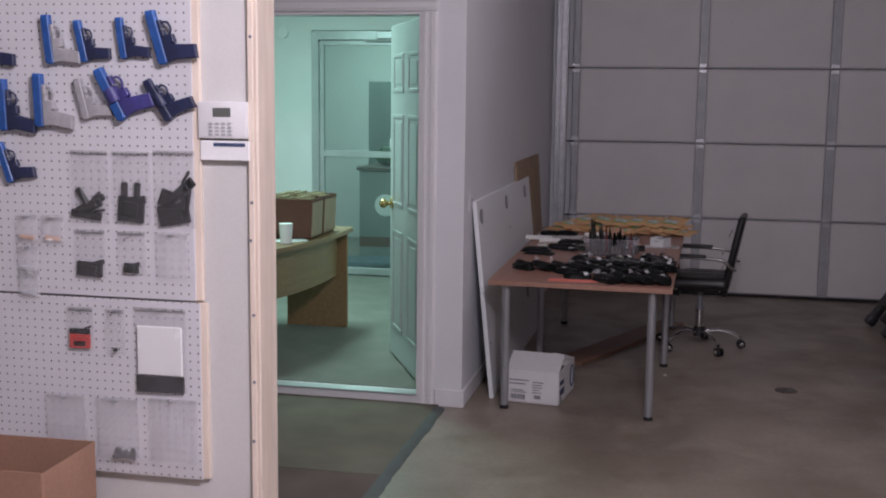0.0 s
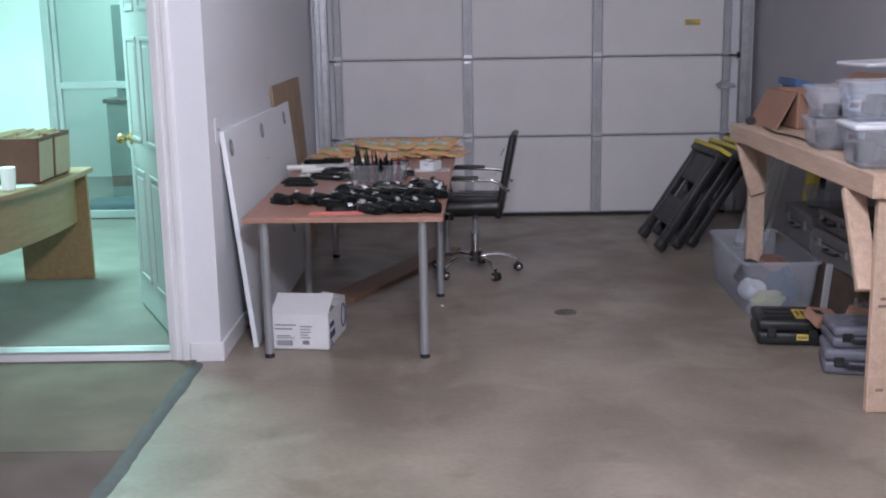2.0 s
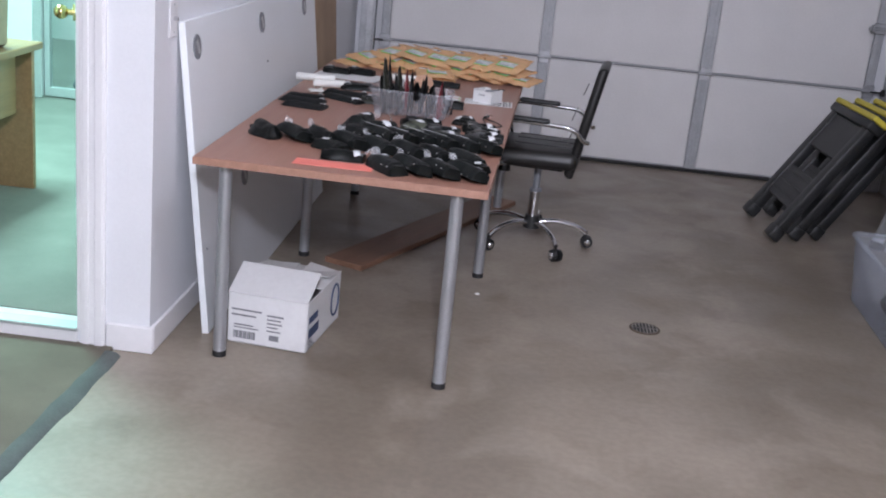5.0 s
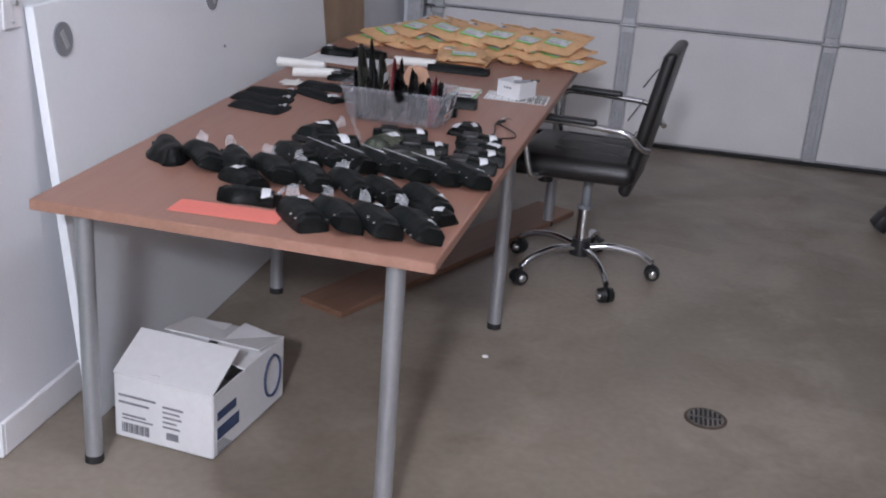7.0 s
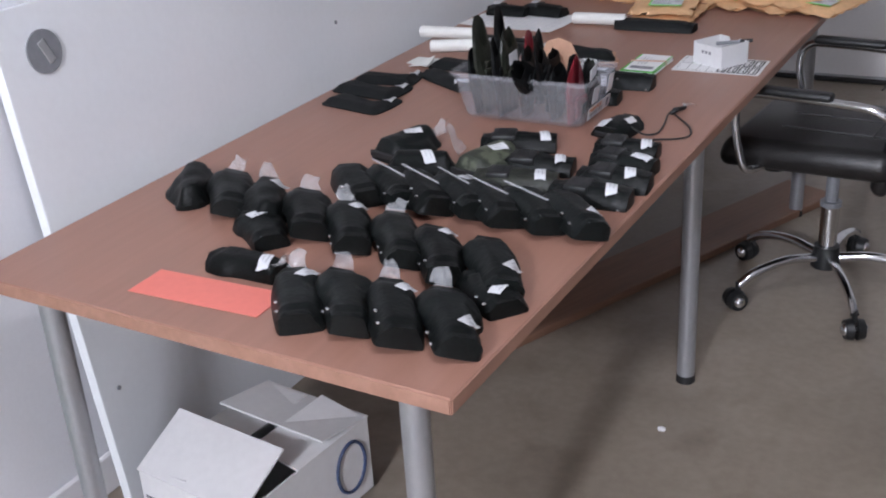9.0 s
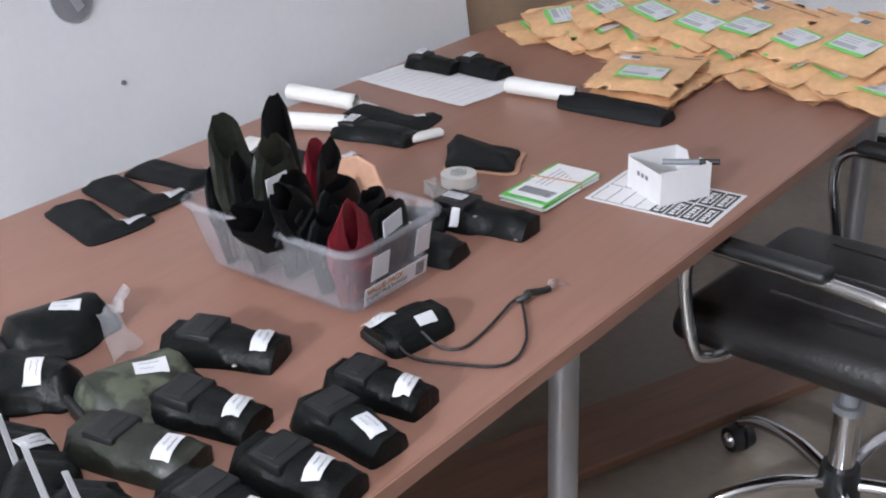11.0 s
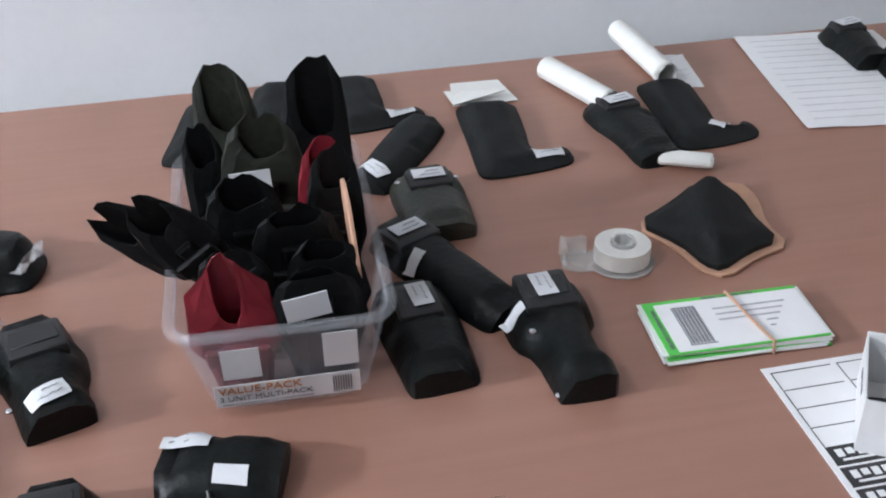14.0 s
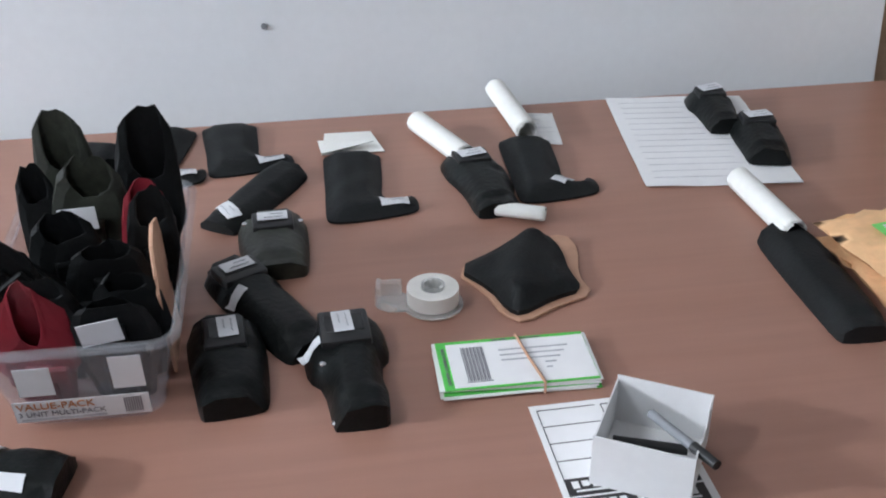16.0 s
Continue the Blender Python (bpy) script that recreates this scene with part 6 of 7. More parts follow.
# ---- folded sawhorses ----
def sawhorse(k):
    root = thing("sawhorse", pose(1.98 + 0.12 * k, 8.10 + 0.06 * k, 0.0, 0, 0, 4), "folded black plastic sawhorse with a yellow top, leaning", "sawhorse", "folded sawhorses by the door")
    lean = pose(-0.42, 0.0, 0.028, 0, 33, 0)
    # local x: thickness, y: width, z: length up to the yellow top
    w, h = 0.56, 0.74
    for y in (-w / 2 + 0.04, w / 2 - 0.04):
        bm = box(-0.03, 0.03, y - 0.042, y + 0.042, 0.0, h, 0.012, m=lean, seg=2)
        part("leg", bm, M_BLACK, root, smooth=True)
        bm = box(-0.034, 0.034, y - 0.05, y + 0.05, -0.012, 0.06, 0.012, m=lean, seg=2)
        part("foot", bm, M_BLACK, root, smooth=True)
    part("web", box(-0.02, 0.02, -w / 2 + 0.07, w / 2 - 0.07, 0.50, h - 0.02, 0.006, m=lean), M_BLACK, root)
    part("web", box(-0.02, 0.02, -w / 2 + 0.07, w / 2 - 0.07, 0.16, 0.36, 0.006, m=lean), M_BLACK, root)
    for z in (0.2, 0.26, 0.32):
        part("rib", box(-0.027, 0.027, -w / 2 + 0.08, w / 2 - 0.08, z, z + 0.012, 0.003, m=lean), M_BLACK, root)
    part("top_beam", box(-0.045, 0.045, -w / 2 - 0.02, w / 2 + 0.02, h - 0.02, h + 0.029, 0.010, m=lean, seg=2), M_BLACK, root, smooth=True)
    part("yellow_top", box(-0.047, 0.047, -w / 2 - 0.022, w / 2 + 0.022, h + 0.030, h + 0.060, 0.006, m=lean), M_YELLOW, root, "bright yellow top strip")


for k in range(3):
    sawhorse(k)


# ---- step ladder against the wall ----
def ladder():
    root = thing("step_ladder", pose(2.30, 7.72, 0.0, 0, 0, 0), "folded aluminium step ladder with a blue top cap", "ladder")
    lean = pose(-0.16, 0, 0.01, 0, 14, 0)
    for y in (-0.17, 0.17):
        part("rail", box(-0.028, 0.028, y - 0.012, y + 0.012, 0.0, 1.17, 0.003, m=lean), M_ALU, root)
        part("back_rail", box(0.05, 0.075, y * 0.9 - 0.01, y * 0.9 + 0.01, 0.0, 1.12, 0.003, m=lean), M_ALU, root)
        part("ladder_foot", box(-0.034, 0.034, y - 0.018, y + 0.018, -0.008, 0.035, 0.004, m=lean), M_DARK, root, "black rubber foot")
    for z in (0.24, 0.48, 0.72, 0.96):
        part("tread", box(-0.036, 0.036, -0.158, 0.158, z, z + 0.022, 0.003, m=lean), M_ALU, root)
    part("top_cap", box(-0.05, 0.085, -0.19, 0.19, 1.15, 1.20, 0.01, m=lean, seg=2), mat("blue_plastic", (0.07, 0.16, 0.36), 0.5, var=0.1), root, "blue plastic top cap", smooth=True)


ladder()
for k, (x, c) in enumerate(((2.36, M_YELLOW), (2.44, M_BLACK), (2.40, M_YELLOW))):
    bm = box(-0.02, 0.02, -0.035, 0.035, 0, 0.86, 0.004, m=pose(0, 0, 0, 0, 7, 0))
    solo("spirit_level", bm, c, pose(x, 7.22 + 0.10 * k, 0.004), "long spirit level leaning behind the bench" if c is M_YELLOW else "black bar clamp leaning behind the bench", "tool", "tools leaning behind the bench")


# ---- things under the bench ----
def big_bin():
    root = thing("storage_bin", pose(1.915, 6.52, 0.001, 0, 0, -2), "large clear plastic storage bin with odds and ends", "storage bin")
    part("bin_body", shell(bmesh.new(), 0.40, 0.94, 0.30, 0.004, taper=0.03, r=0.04), M_BOX, root, smooth=True)
    bm = bmesh.new()
    pts = []
    for cx, cy, a0 in ((1, 1, 0), (-1, 1, 90), (-1, -1, 180), (1, -1, 270)):
        for k in range(5):
            a = radians(a0 + 22.5 * k)
            pts.append((cx * 0.16 + 0.046 * math.cos(a), cy * 0.43 + 0.046 * math.sin(a), 0.30))
    part("rim", tube(bm, pts, 0.010, seg=8, closed=True), M_BOX, root, "thick clear rim", smooth=True)


big_bin()


def lump(name, m, sx, sy, sz, material, label, category, seed):
    bm = bmesh.new()
    bmesh.ops.create_icosphere(bm, subdivisions=3, radius=1.0)
    for v in bm.verts:
        n = noise.noise(v.co * 1.7 + Vector((seed, 0, 0)))
        v.co = Vector((v.co.x * sx, v.co.y * sy, (v.co.z + 1) * sz)) * (1 + 0.22 * n)
    return solo(name, bm, material, m, label, category, smooth=True)


lump("foam_pad", pose(1.86, 6.17, 0.012, 0, 0, 20), 0.10, 0.05, 0.06, mat("pale_yellow_foam", (0.72, 0.70, 0.38), 0.9, var=0.1), "pale yellow foam pad inside the clear bin", "foam", 2)
lump("white_cloth", pose(1.84, 6.40, 0.012), 0.08, 0.10, 0.06, M_PAPER, "crumpled white cloth inside the clear bin", "cloth", 5)
lump("blue_cloth", pose(1.98, 6.30, 0.012), 0.08, 0.12, 0.10, mat("dark_blue_cloth", (0.06, 0.13, 0.19), 0.9, var=0.2), "dark teal cloth inside the clear bin", "cloth", 7)
bm = bmesh.new()
rod(bm, (0, 0, 0), (0, 0, 0.03), 0.08, seg=24)
solo("abrasive_disc", bm, mat("reddish_disc", (0.32, 0.17, 0.12), 0.8, var=0.2), pose(1.95, 6.40, 0.215, 14, 10, 0), "round reddish sanding disc on top of the bin contents", "disc", smooth=True)
lump("dark_parts", pose(1.92, 6.62, 0.012), 0.12, 0.16, 0.09, M_FILL, "dark tools lying inside the clear bin", "tools", 9)


def hard_case(name, m, w, d, h, material, label, plates=(), handle=True, group=""):
    root = thing(name, m, label, "tool case", group)
    part("lower_shell", box(-w / 2, w / 2, -d / 2, d / 2, 0.0, h * 0.52, 0.016, seg=3), material, root, smooth=True)
    part("upper_shell", box(-w / 2, w / 2, -d / 2, d / 2, h * 0.54, h, 0.018, seg=3), material, root, smooth=True)
    for k in range(3):
        part("ridge", box(-w * 0.38, w * 0.38, -d * 0.3 + d * 0.25 * k, -d * 0.3 + d * 0.25 * k + 0.02, h, h + 0.004, 0.002), material, root)
    for x in (-w * 0.3, w * 0.3):
        part("latch", box(x - 0.022, x + 0.022, -d / 2 - 0.01, -d / 2 + 0.004, h * 0.32, h * 0.72, 0.004), M_BLACK, root)
    if handle:
        bm = tube(bmesh.new(), curve_pts([(-0.07, -d / 2, h * 0.45), (-0.065, -d / 2 - 0.03, h * 0.45), (0.065, -d / 2 - 0.03, h * 0.45), (0.07, -d / 2, h * 0.45)], 4), 0.009, seg=8)
        part("handle", bm, M_BLACK, root, "black carrying handle", smooth=True)
    for x0, x1, y0, y1, z0, z1 in plates:
        p = part("yellow_plate", box(x0, x1, y0, y1, z0, z1), M_STICKER, root, "yellow maker's plate with dark shapes")
        for q in range(4):
            a = x0 + (x1 - x0) * (0.12 + 0.21 * q)
            part("plate_shape", box(a, a + (x1 - x0) * 0.12, y0 + (y1 - y0) * 0.25 - 0.0006, y1 - (y1 - y0) * 0.25, z0 + (0 if z1 - z0 > 0.01 else 0.0005) + (z1 - z0) * 0.25, z1 + (0.0008 if z1 - z0 < 0.01 else -(z1 - z0) * 0.25)), M_BLACK, p)
    return root


hard_case("tool_case", pose(1.83, 5.70, 0.001, 0, 0, -8), 0.33, 0.30, 0.125, M_BLACK, "closed black plastic tool case with yellow plates", plates=((0.02, 0.13, -0.10, 0.08, 0.1255, 0.1290), (0.02, 0.075, -0.1515, -0.1495, 0.028, 0.058)), handle=False)
M_GREYCASE = mat("blue_grey_plastic", (0.16, 0.165, 0.20), 0.55, var=0.12, scale=12, bump=0.2)
GC = "blue-grey moulded tool case stacked on the floor"
hard_case("tool_case", pose(2.01, 5.20, 0.001, 0, 0, -14), 0.34, 0.27, 0.115, M_GREYCASE, GC, group="grey tool cases")
hard_case("tool_case", pose(2.02, 5.22, 0.1185, 0, 0, -6), 0.31, 0.25, 0.10, M_GREYCASE, GC, group="grey tool cases")
bm = prism(bmesh.new(), [(-0.07, -0.06), (0.07, -0.06), (0.07, 0.06), (-0.07, 0.06)], 0, 0.05, 0.001)
solo("brown_tray", bm, M_CARD, pose(1.93, 5.50, 0.13, 18, 12, 20), "folded brown cardboard insert on the tool cases", "cardboard")
# the insert has no real hole; a dark plate gives its shade
solo("hole_shade_plate", box(-0.025, 0.025, -0.02, 0.02, 0, 0.002), M_FILL, pose(1.905, 5.485, 0.187, 18, 12, 20), "dark plate for the shade of a square hole in a cardboard insert", "card")
solo("brown_tray", prism(bmesh.new(), [(-0.06, -0.05), (0.08, -0.03), (0.07, 0.06), (-0.05, 0.05)], 0, 0.04, 0.001), M_CARD, pose(2.08, 5.46, 0.14, 10, -20, 50), "folded brown cardboard insert on the tool cases", "cardboard")


def metal_case(m, w, d, h, label):
    root = thing("metal_case", m, label, "case", "metal cases under the bench")
    part("lower_shell", box(-w / 2, w / 2, -d / 2, d / 2, 0, h * 0.6, 0.01, seg=2), M_GREYM, root)
    part("upper_shell", box(-w / 2, w / 2, -d / 2, d / 2, h * 0.62, h, 0.01, seg=2), M_GREYM, root)
    for y in (-d * 0.3, d * 0.3):
        part("clasp", box(-w / 2 - 0.008, -w / 2 + 0.003, y - 0.02, y + 0.02, h * 0.5, h * 0.75, 0.003), M_GALV, root)
    bm = tube(bmesh.new(), curve_pts([(-w / 2, -0.07, h * 0.5), (-w / 2 - 0.035, -0.06, h * 0.5), (-w / 2 - 0.035, 0.06, h * 0.5), (-w / 2, 0.07, h * 0.5)], 4), 0.008, seg=8)
    part("handle", bm, M_BLACK, root, smooth=True)


M_GREYM = mat("dull_grey_metal", (0.23, 0.235, 0.24), 0.5, metal=0.3, var=0.15)
solo("wooden_crate", box(2.12, 2.55, 5.55, 6.95, 0.0, 0.30, 0.006), mat("dark_brown_box", (0.12, 0.08, 0.06), 0.8, var=0.2), Matrix(), "low dark brown box standing under the bench", "box")
metal_case(pose(2.33, 5.95, 0.302, 0, 0, 3), 0.42, 0.62, 0.16, "dull grey metal case lying under the bench")
metal_case(pose(2.34, 6.60, 0.302, 0, 0, -2), 0.40, 0.55, 0.20, "dull grey metal case lying under the bench")
metal_case(pose(2.33, 6.05, 0.464, 0, 0, 0), 0.38, 0.42, 0.10, "dull grey metal case lying on another")
bm = bmesh.new()
shell(bm, 0.2, 0.26, 0.12, 0.003, taper=0.02, r=0.03)
solo("clear_tray", bm, M_BOX, pose(2.32, 6.62, 0.504, 0, 0, 20), "small clear tray on a metal case", "tray", smooth=True)
solo("grey_bucket_lid", box(-0.15, 0.15, -0.2, 0.2, 0, 0.30, 0.03, seg=2), M_GREY_PL, pose(2.40, 5.28, 0.0), "grey plastic case standing under the bench", "case", smooth=True)
solo("aluminium_bar", box(-0.015, 0.015, -0.012, 0.012, 0, 0.36, 0.002, m=pose(0, 0, 0, 3, 4, 0)), M_ALU, pose(2.02, 5.78, 0.002), "short upright aluminium bar under the bench", "bar")
lump("crumpled_bag", pose(2.16, 5.58, 0.0), 0.09, 0.08, 0.11, M_BAG, "crumpled clear plastic bag under the bench", "bag", 12)
for k in range(5):
    bm = bmesh.new()
    rod(bm, (0, 0, 0), (0.02 * (k - 2), 0.02, 0.30 + 0.03 * (k % 3)), 0.028, 0.022, seg=12)
    solo("black_tube", bm, M_BLACK, pose(2.14 + 0.06 * k, 4.78 + 0.03 * (k % 2), 0.205), "black plastic tube standing in a dark tub", "tube", "black tubes under the bench", smooth=True)
solo("dark_tub", shell(bmesh.new(), 0.36, 0.28, 0.22, 0.01, taper=0.02, r=0.02), M_GREY_PL, pose(2.26, 4.82, 0.0), "dark grey plastic tub under the bench", "tub", smooth=True)


# ---- nearer bench with a hanging bag ----
def near_bench():
    root = thing("workbench", pose(0, 0, 0), "low pine lumber workbench with a hanging bag", "workbench")
    part("benchtop", box(1.86, 2.59, 1.6, 3.93, 0.585, 0.604, 0.002), M_PLY, root)
    pine("front_rail", box(1.815, 1.855, 1.58, 3.97, 0.50, 0.606, 0.004), root)
    pine("end_rail", box(1.857, 2.59, 3.932, 3.97, 0.50, 0.606, 0.004), root)
    for y in (1.7, 3.84):
        for x in (1.95, 2.5):
            pine("leg", box(x - 0.045, x + 0.045, y - 0.02, y + 0.02, 0, 0.584, 0.004), root)


near_bench()


def hanging_bag():
    root = thing("shopping_bag", pose(1.775, 3.72, 0.08, 0, 0, 0), "black printed shopping bag hanging from the bench", "bag")
    bm = bmesh.new()
    bmesh.ops.create_grid(bm, x_segments=8, y_segments=14, size=0.5)
    vs = []
    n = 20
    rows = []
    for j in range(12):
        f = j / 11
        ring = []
        for k in range(n):
            a = k * math.tau / n
            c, s = math.cos(a), math.sin(a)
            bulge = 1.0 + 0.25 * math.sin(math.pi * f) - 0.35 * f
            nn = 0.012 * noise.noise(Vector((c * 2, s * 2, f * 6)))
            ring.append(bm.verts.new((0.038 * c * bulge + nn, 0.13 * s * bulge + nn, 0.42 * f * (1 + 0.05 * s))))
        rows.append(ring)
    bmesh.ops.delete(bm, geom=[v for v in bm.verts if all(v not in r for r in rows)], context="VERTS")
    for A, B in zip(rows, rows[1:]):
        for k in range(n):
            bm.faces.new((A[k], A[(k + 1) % n], B[(k + 1) % n], B[k]))
    bm.faces.new(rows[0][::-1])
    part("bag_body", bm, M_BAGBLK, root, smooth=True)
    for s in (-0.05, 0.05):
        part("bag_handle", tube(bmesh.new(), curve_pts([(0, s, 0.40), (0.005, s * 0.6, 0.47), (0.03, 0, 0.505), (0.05, -s * 0.2, 0.507)], 4), 0.008, seg=6), M_BAGBLK, root, smooth=True)
    for i in range(3):
        for j in range(3):
            z = 0.13 + 0.055 * i
            pts = [(-0.0475 - 0.002 * i, -0.05 + 0.035 * j + 0.012 * math.cos(a), z + 0.018 * math.sin(a)) for a in [q * math.tau / 10 for q in range(10)]]
            part("printed_shape", tube(bmesh.new(), pts, 0.0022, seg=4, closed=True), M_FAINT, root, "faded grey print")


M_BAGBLK = mat("black_bag_plastic", (0.012, 0.012, 0.013), 0.35, var=0.2, scale=14, fine=50, bump=0.6)
hanging_bag()
lump("pale_glove", pose(1.84, 3.90, 0.606, 0, 0, 0), 0.05, 0.09, 0.05, mat("pale_yellow_cloth", (0.66, 0.68, 0.42), 0.9, var=0.12), "pale yellow work glove on the bench edge", "glove", 4)
lump("blue_glove", pose(1.93, 3.80, 0.605, 0, 0, 0), 0.06, 0.08, 0.035, mat("blue_cloth", (0.06, 0.10, 0.28), 0.9, var=0.2), "blue work glove lying on the bench", "glove", 8)
bm = box(-0.008, 0.008, -0.045, 0.045, -0.14, 0.02, 0.006, m=pose(0, 0, 0, 0, 12, 0), seg=2)
solo("pale_cloth", bm, mat("pale_lime_cloth", (0.68, 0.72, 0.45), 0.9, var=0.12), pose(1.795, 3.93, 0.585), "pale yellow cloth hanging over the bench edge", "cloth", smooth=True)


# ---- pegboard partition ----
def pegboard_material():
    m = mat("white_pegboard", (0.67, 0.66, 0.69), 0.5, var=0.02, scale=3, fine=80, bump=0.0)
    nt = m.node_tree
    N, L = nt.nodes, nt.links
    b = N["Principled BSDF"]
    co = next(n for n in N if n.type == "TEX_COORD")
    sep = N.new("ShaderNodeSeparateXYZ")
    L.new(co.outputs["Object"], sep.inputs[0])

    def op(kind, a, v=None):
        n = N.new("ShaderNodeMath")
        n.operation = kind
        L.new(a, n.inputs[0])
        if v is not None:
            if isinstance(v, float):
                n.inputs[1].default_value = v
            else:
                L.new(v, n.inputs[1])
        return n.outputs[0]
    sq = []
    for ax in ("X", "Z"):
        f = op("FRACT", op("MULTIPLY", sep.outputs[ax], 1 / 0.0254))
        d = op("SUBTRACT", f, 0.5)
        sq.append(op("MULTIPLY", d, d))
    r2 = op("ADD", sq[0], sq[1])
    hole = op("LESS_THAN", r2, 0.125 ** 2)
    mix = N.new("ShaderNodeMix")
    mix.data_type = "RGBA"
    L.new(hole, mix.inputs["Factor"])
    L.new(b.inputs["Base Color"].links[0].from_socket, mix.inputs["A"])
    mix.inputs["B"].default_value = (0.20, 0.18, 0.18, 1)
    L.new(mix.outputs["Result"], b.inputs["Base Color"])
    return m


M_PEG = pegboard_material()
PB = thing("pegboard", pose(0, YP, 0), "white perforated pegboard in two sheets with pine edging", "pegboard")
part("upper_sheet", box(-4.2, -1.262, -0.024, -0.018, 1.034, 2.45, 0.001), M_PEG, PB)
part("lower_sheet", box(-4.2, -1.250, -0.024, -0.018, 0.488, 1.028, 0.001), M_PEG, PB)
part("edge_batten", box(-1.280, -1.242, -0.017, -0.001, 1.034, 2.45, 0.002), M_PINE_TRIM, PB, "pale pine batten")
part("edge_batten", box(-1.268, -1.230, -0.017, -0.001, 0.49, 1.028, 0.002), M_PINE_TRIM, PB, "pale pine batten")
part("bottom_batten", box(-4.2, -1.270, -0.017, -0.001, 0.49, 0.528, 0.002), M_PINE_TRIM, PB)
bm = box(PX - 0.002, PX + 0.010, YP - 0.014, YP + 0.122, 0.0, 2.98, 0.003)
structure("trim_partition_end", bm, M_PINE_TRIM, "pale pine end board of the partition with screws")
TS = thing("trim_strip", pose(PX - 0.013, YP - 0.010, 0), "pale pine corner strip with screw heads", "trim")
part("strip", box(-0.008, 0.011, -0.008, 0.008, 0.0, 2.98, 0.003), M_PINE_TRIM, TS)
for z in (0.25, 0.42, 0.62, 0.80, 1.0, 1.22, 1.33, 1.80):
    bm = bmesh.new()
    rod(bm, (0.002 + 0.004 * math.sin(z * 40), -0.008, z), (0.002 + 0.004 * math.sin(z * 40), -0.010, z), 0.005, seg=8)
    part("screw_head", bm, M_INK, TS, "dark screw head")


def keypad():
    root = thing("alarm_keypad", pose(-1.168, YP - 0.001, 1.534), "white alarm keypad with a small display on the wall", "keypad")
    part("housing", box(-0.075, 0.075, -0.030, 0, -0.022, 0.084, 0.006, seg=2), M_TRIM, root, smooth=True)
    part("display", box(-0.028, 0.026, -0.032, -0.029, 0.040, 0.066, 0.001), mat("lcd_grey", (0.12, 0.13, 0.12), 0.3, var=0.05, bump=0.0), root, "dark grey display window")
    for i in range(4):
        for j in range(4):
            part("key", box(-0.040 + 0.019 * i, -0.027 + 0.019 * i, -0.034, -0.029, 0.018 - 0.0105 * j, 0.025 - 0.0105 * j, 0.0015), M_GREYKEY, root)
    part("instruction_card", box(-0.072, 0.078, -0.022, -0.004, -0.085, -0.028, 0.002), M_PAPER, root, "white instruction card under the keypad")
    part("card_print", box(-0.030, 0.066, -0.0235, -0.0215, -0.044, -0.034), M_BLUEP, root)


M_GREYKEY = mat("grey_keys", (0.45, 0.46, 0.48), 0.5, var=0.04, bump=0.0)
keypad()

M_BLUEGUN = mat("blue_training_plastic", (0.016, 0.10, 0.36), 0.45, var=0.15, scale=20, bump=0.1)
M_NAVY = mat("navy_training_plastic", (0.022, 0.030, 0.085), 0.45, var=0.2, scale=20, bump=0.1)
M_VIOLET = mat("violet_training_plastic", (0.06, 0.055, 0.24), 0.45, var=0.2)
M_GREYGUN = mat("grey_training_plastic", (0.42, 0.41, 0.43), 0.5, var=0.12)
SLIDE = [(-0.085, 0.0), (0.085, 0.0), (0.088, 0.028), (0.07, 0.032), (-0.08, 0.032), (-0.088, 0.02)]
GRIP = [(-0.085, 0.0), (0.05, 0.0), (0.05, -0.012), (0.0, -0.014), (-0.004, -0.040), (-0.03, -0.042), (-0.034, -0.03), (-0.055, -0.105), (-0.098, -0.10), (-0.082, -0.03)]


def dummy_gun(x, z, turn, top, low, scale=1.0, round_drum=False):
    """A moulded training dummy hanging on a peg, barrel up."""
    root = thing("training_dummy", pose(x, YP - 0.026, z, 90, 0, 0) @ pose(0, 0, 0, 0, 0, turn) @ Matrix.Scale(scale, 4), "solid plastic training pistol hanging on the pegboard", "training pistol", "training pistols on the pegboard")
    part("barrel_block", prism(bmesh.new(), SLIDE, 0.004, 0.028, 0.004), top, root, smooth=True)
    part("grip_block", prism(bmesh.new(), GRIP, 0.006, 0.026, 0.004), low, root, smooth=True)
    if round_drum:
        bm = bmesh.new()
        rod(bm, (-0.03, 0.008, 0.0), (0.015, 0.008, 0.0), 0.022, seg=14)
        bmesh.ops.translate(bm, vec=(0, 0, 0.018), verts=bm.verts)
        part("drum", bm, low, root, smooth=True)
    ring = [(0.018 + 0.022 * math.cos(a), -0.020 + 0.018 * math.sin(a), 0.016) for a in [k * math.tau / 14 for k in range(14)]]
    part("trigger_guard", tube(bmesh.new(), ring, 0.0042, seg=6, closed=True), low, root, smooth=True)
    bm = bmesh.new()
    rod(bm, (0.018, -0.014, -0.004), (0.018, -0.014, 0.034), 0.0028, seg=6)
    part("peg_hook", bm, M_GALV, root, "steel peg hook", smooth=True)


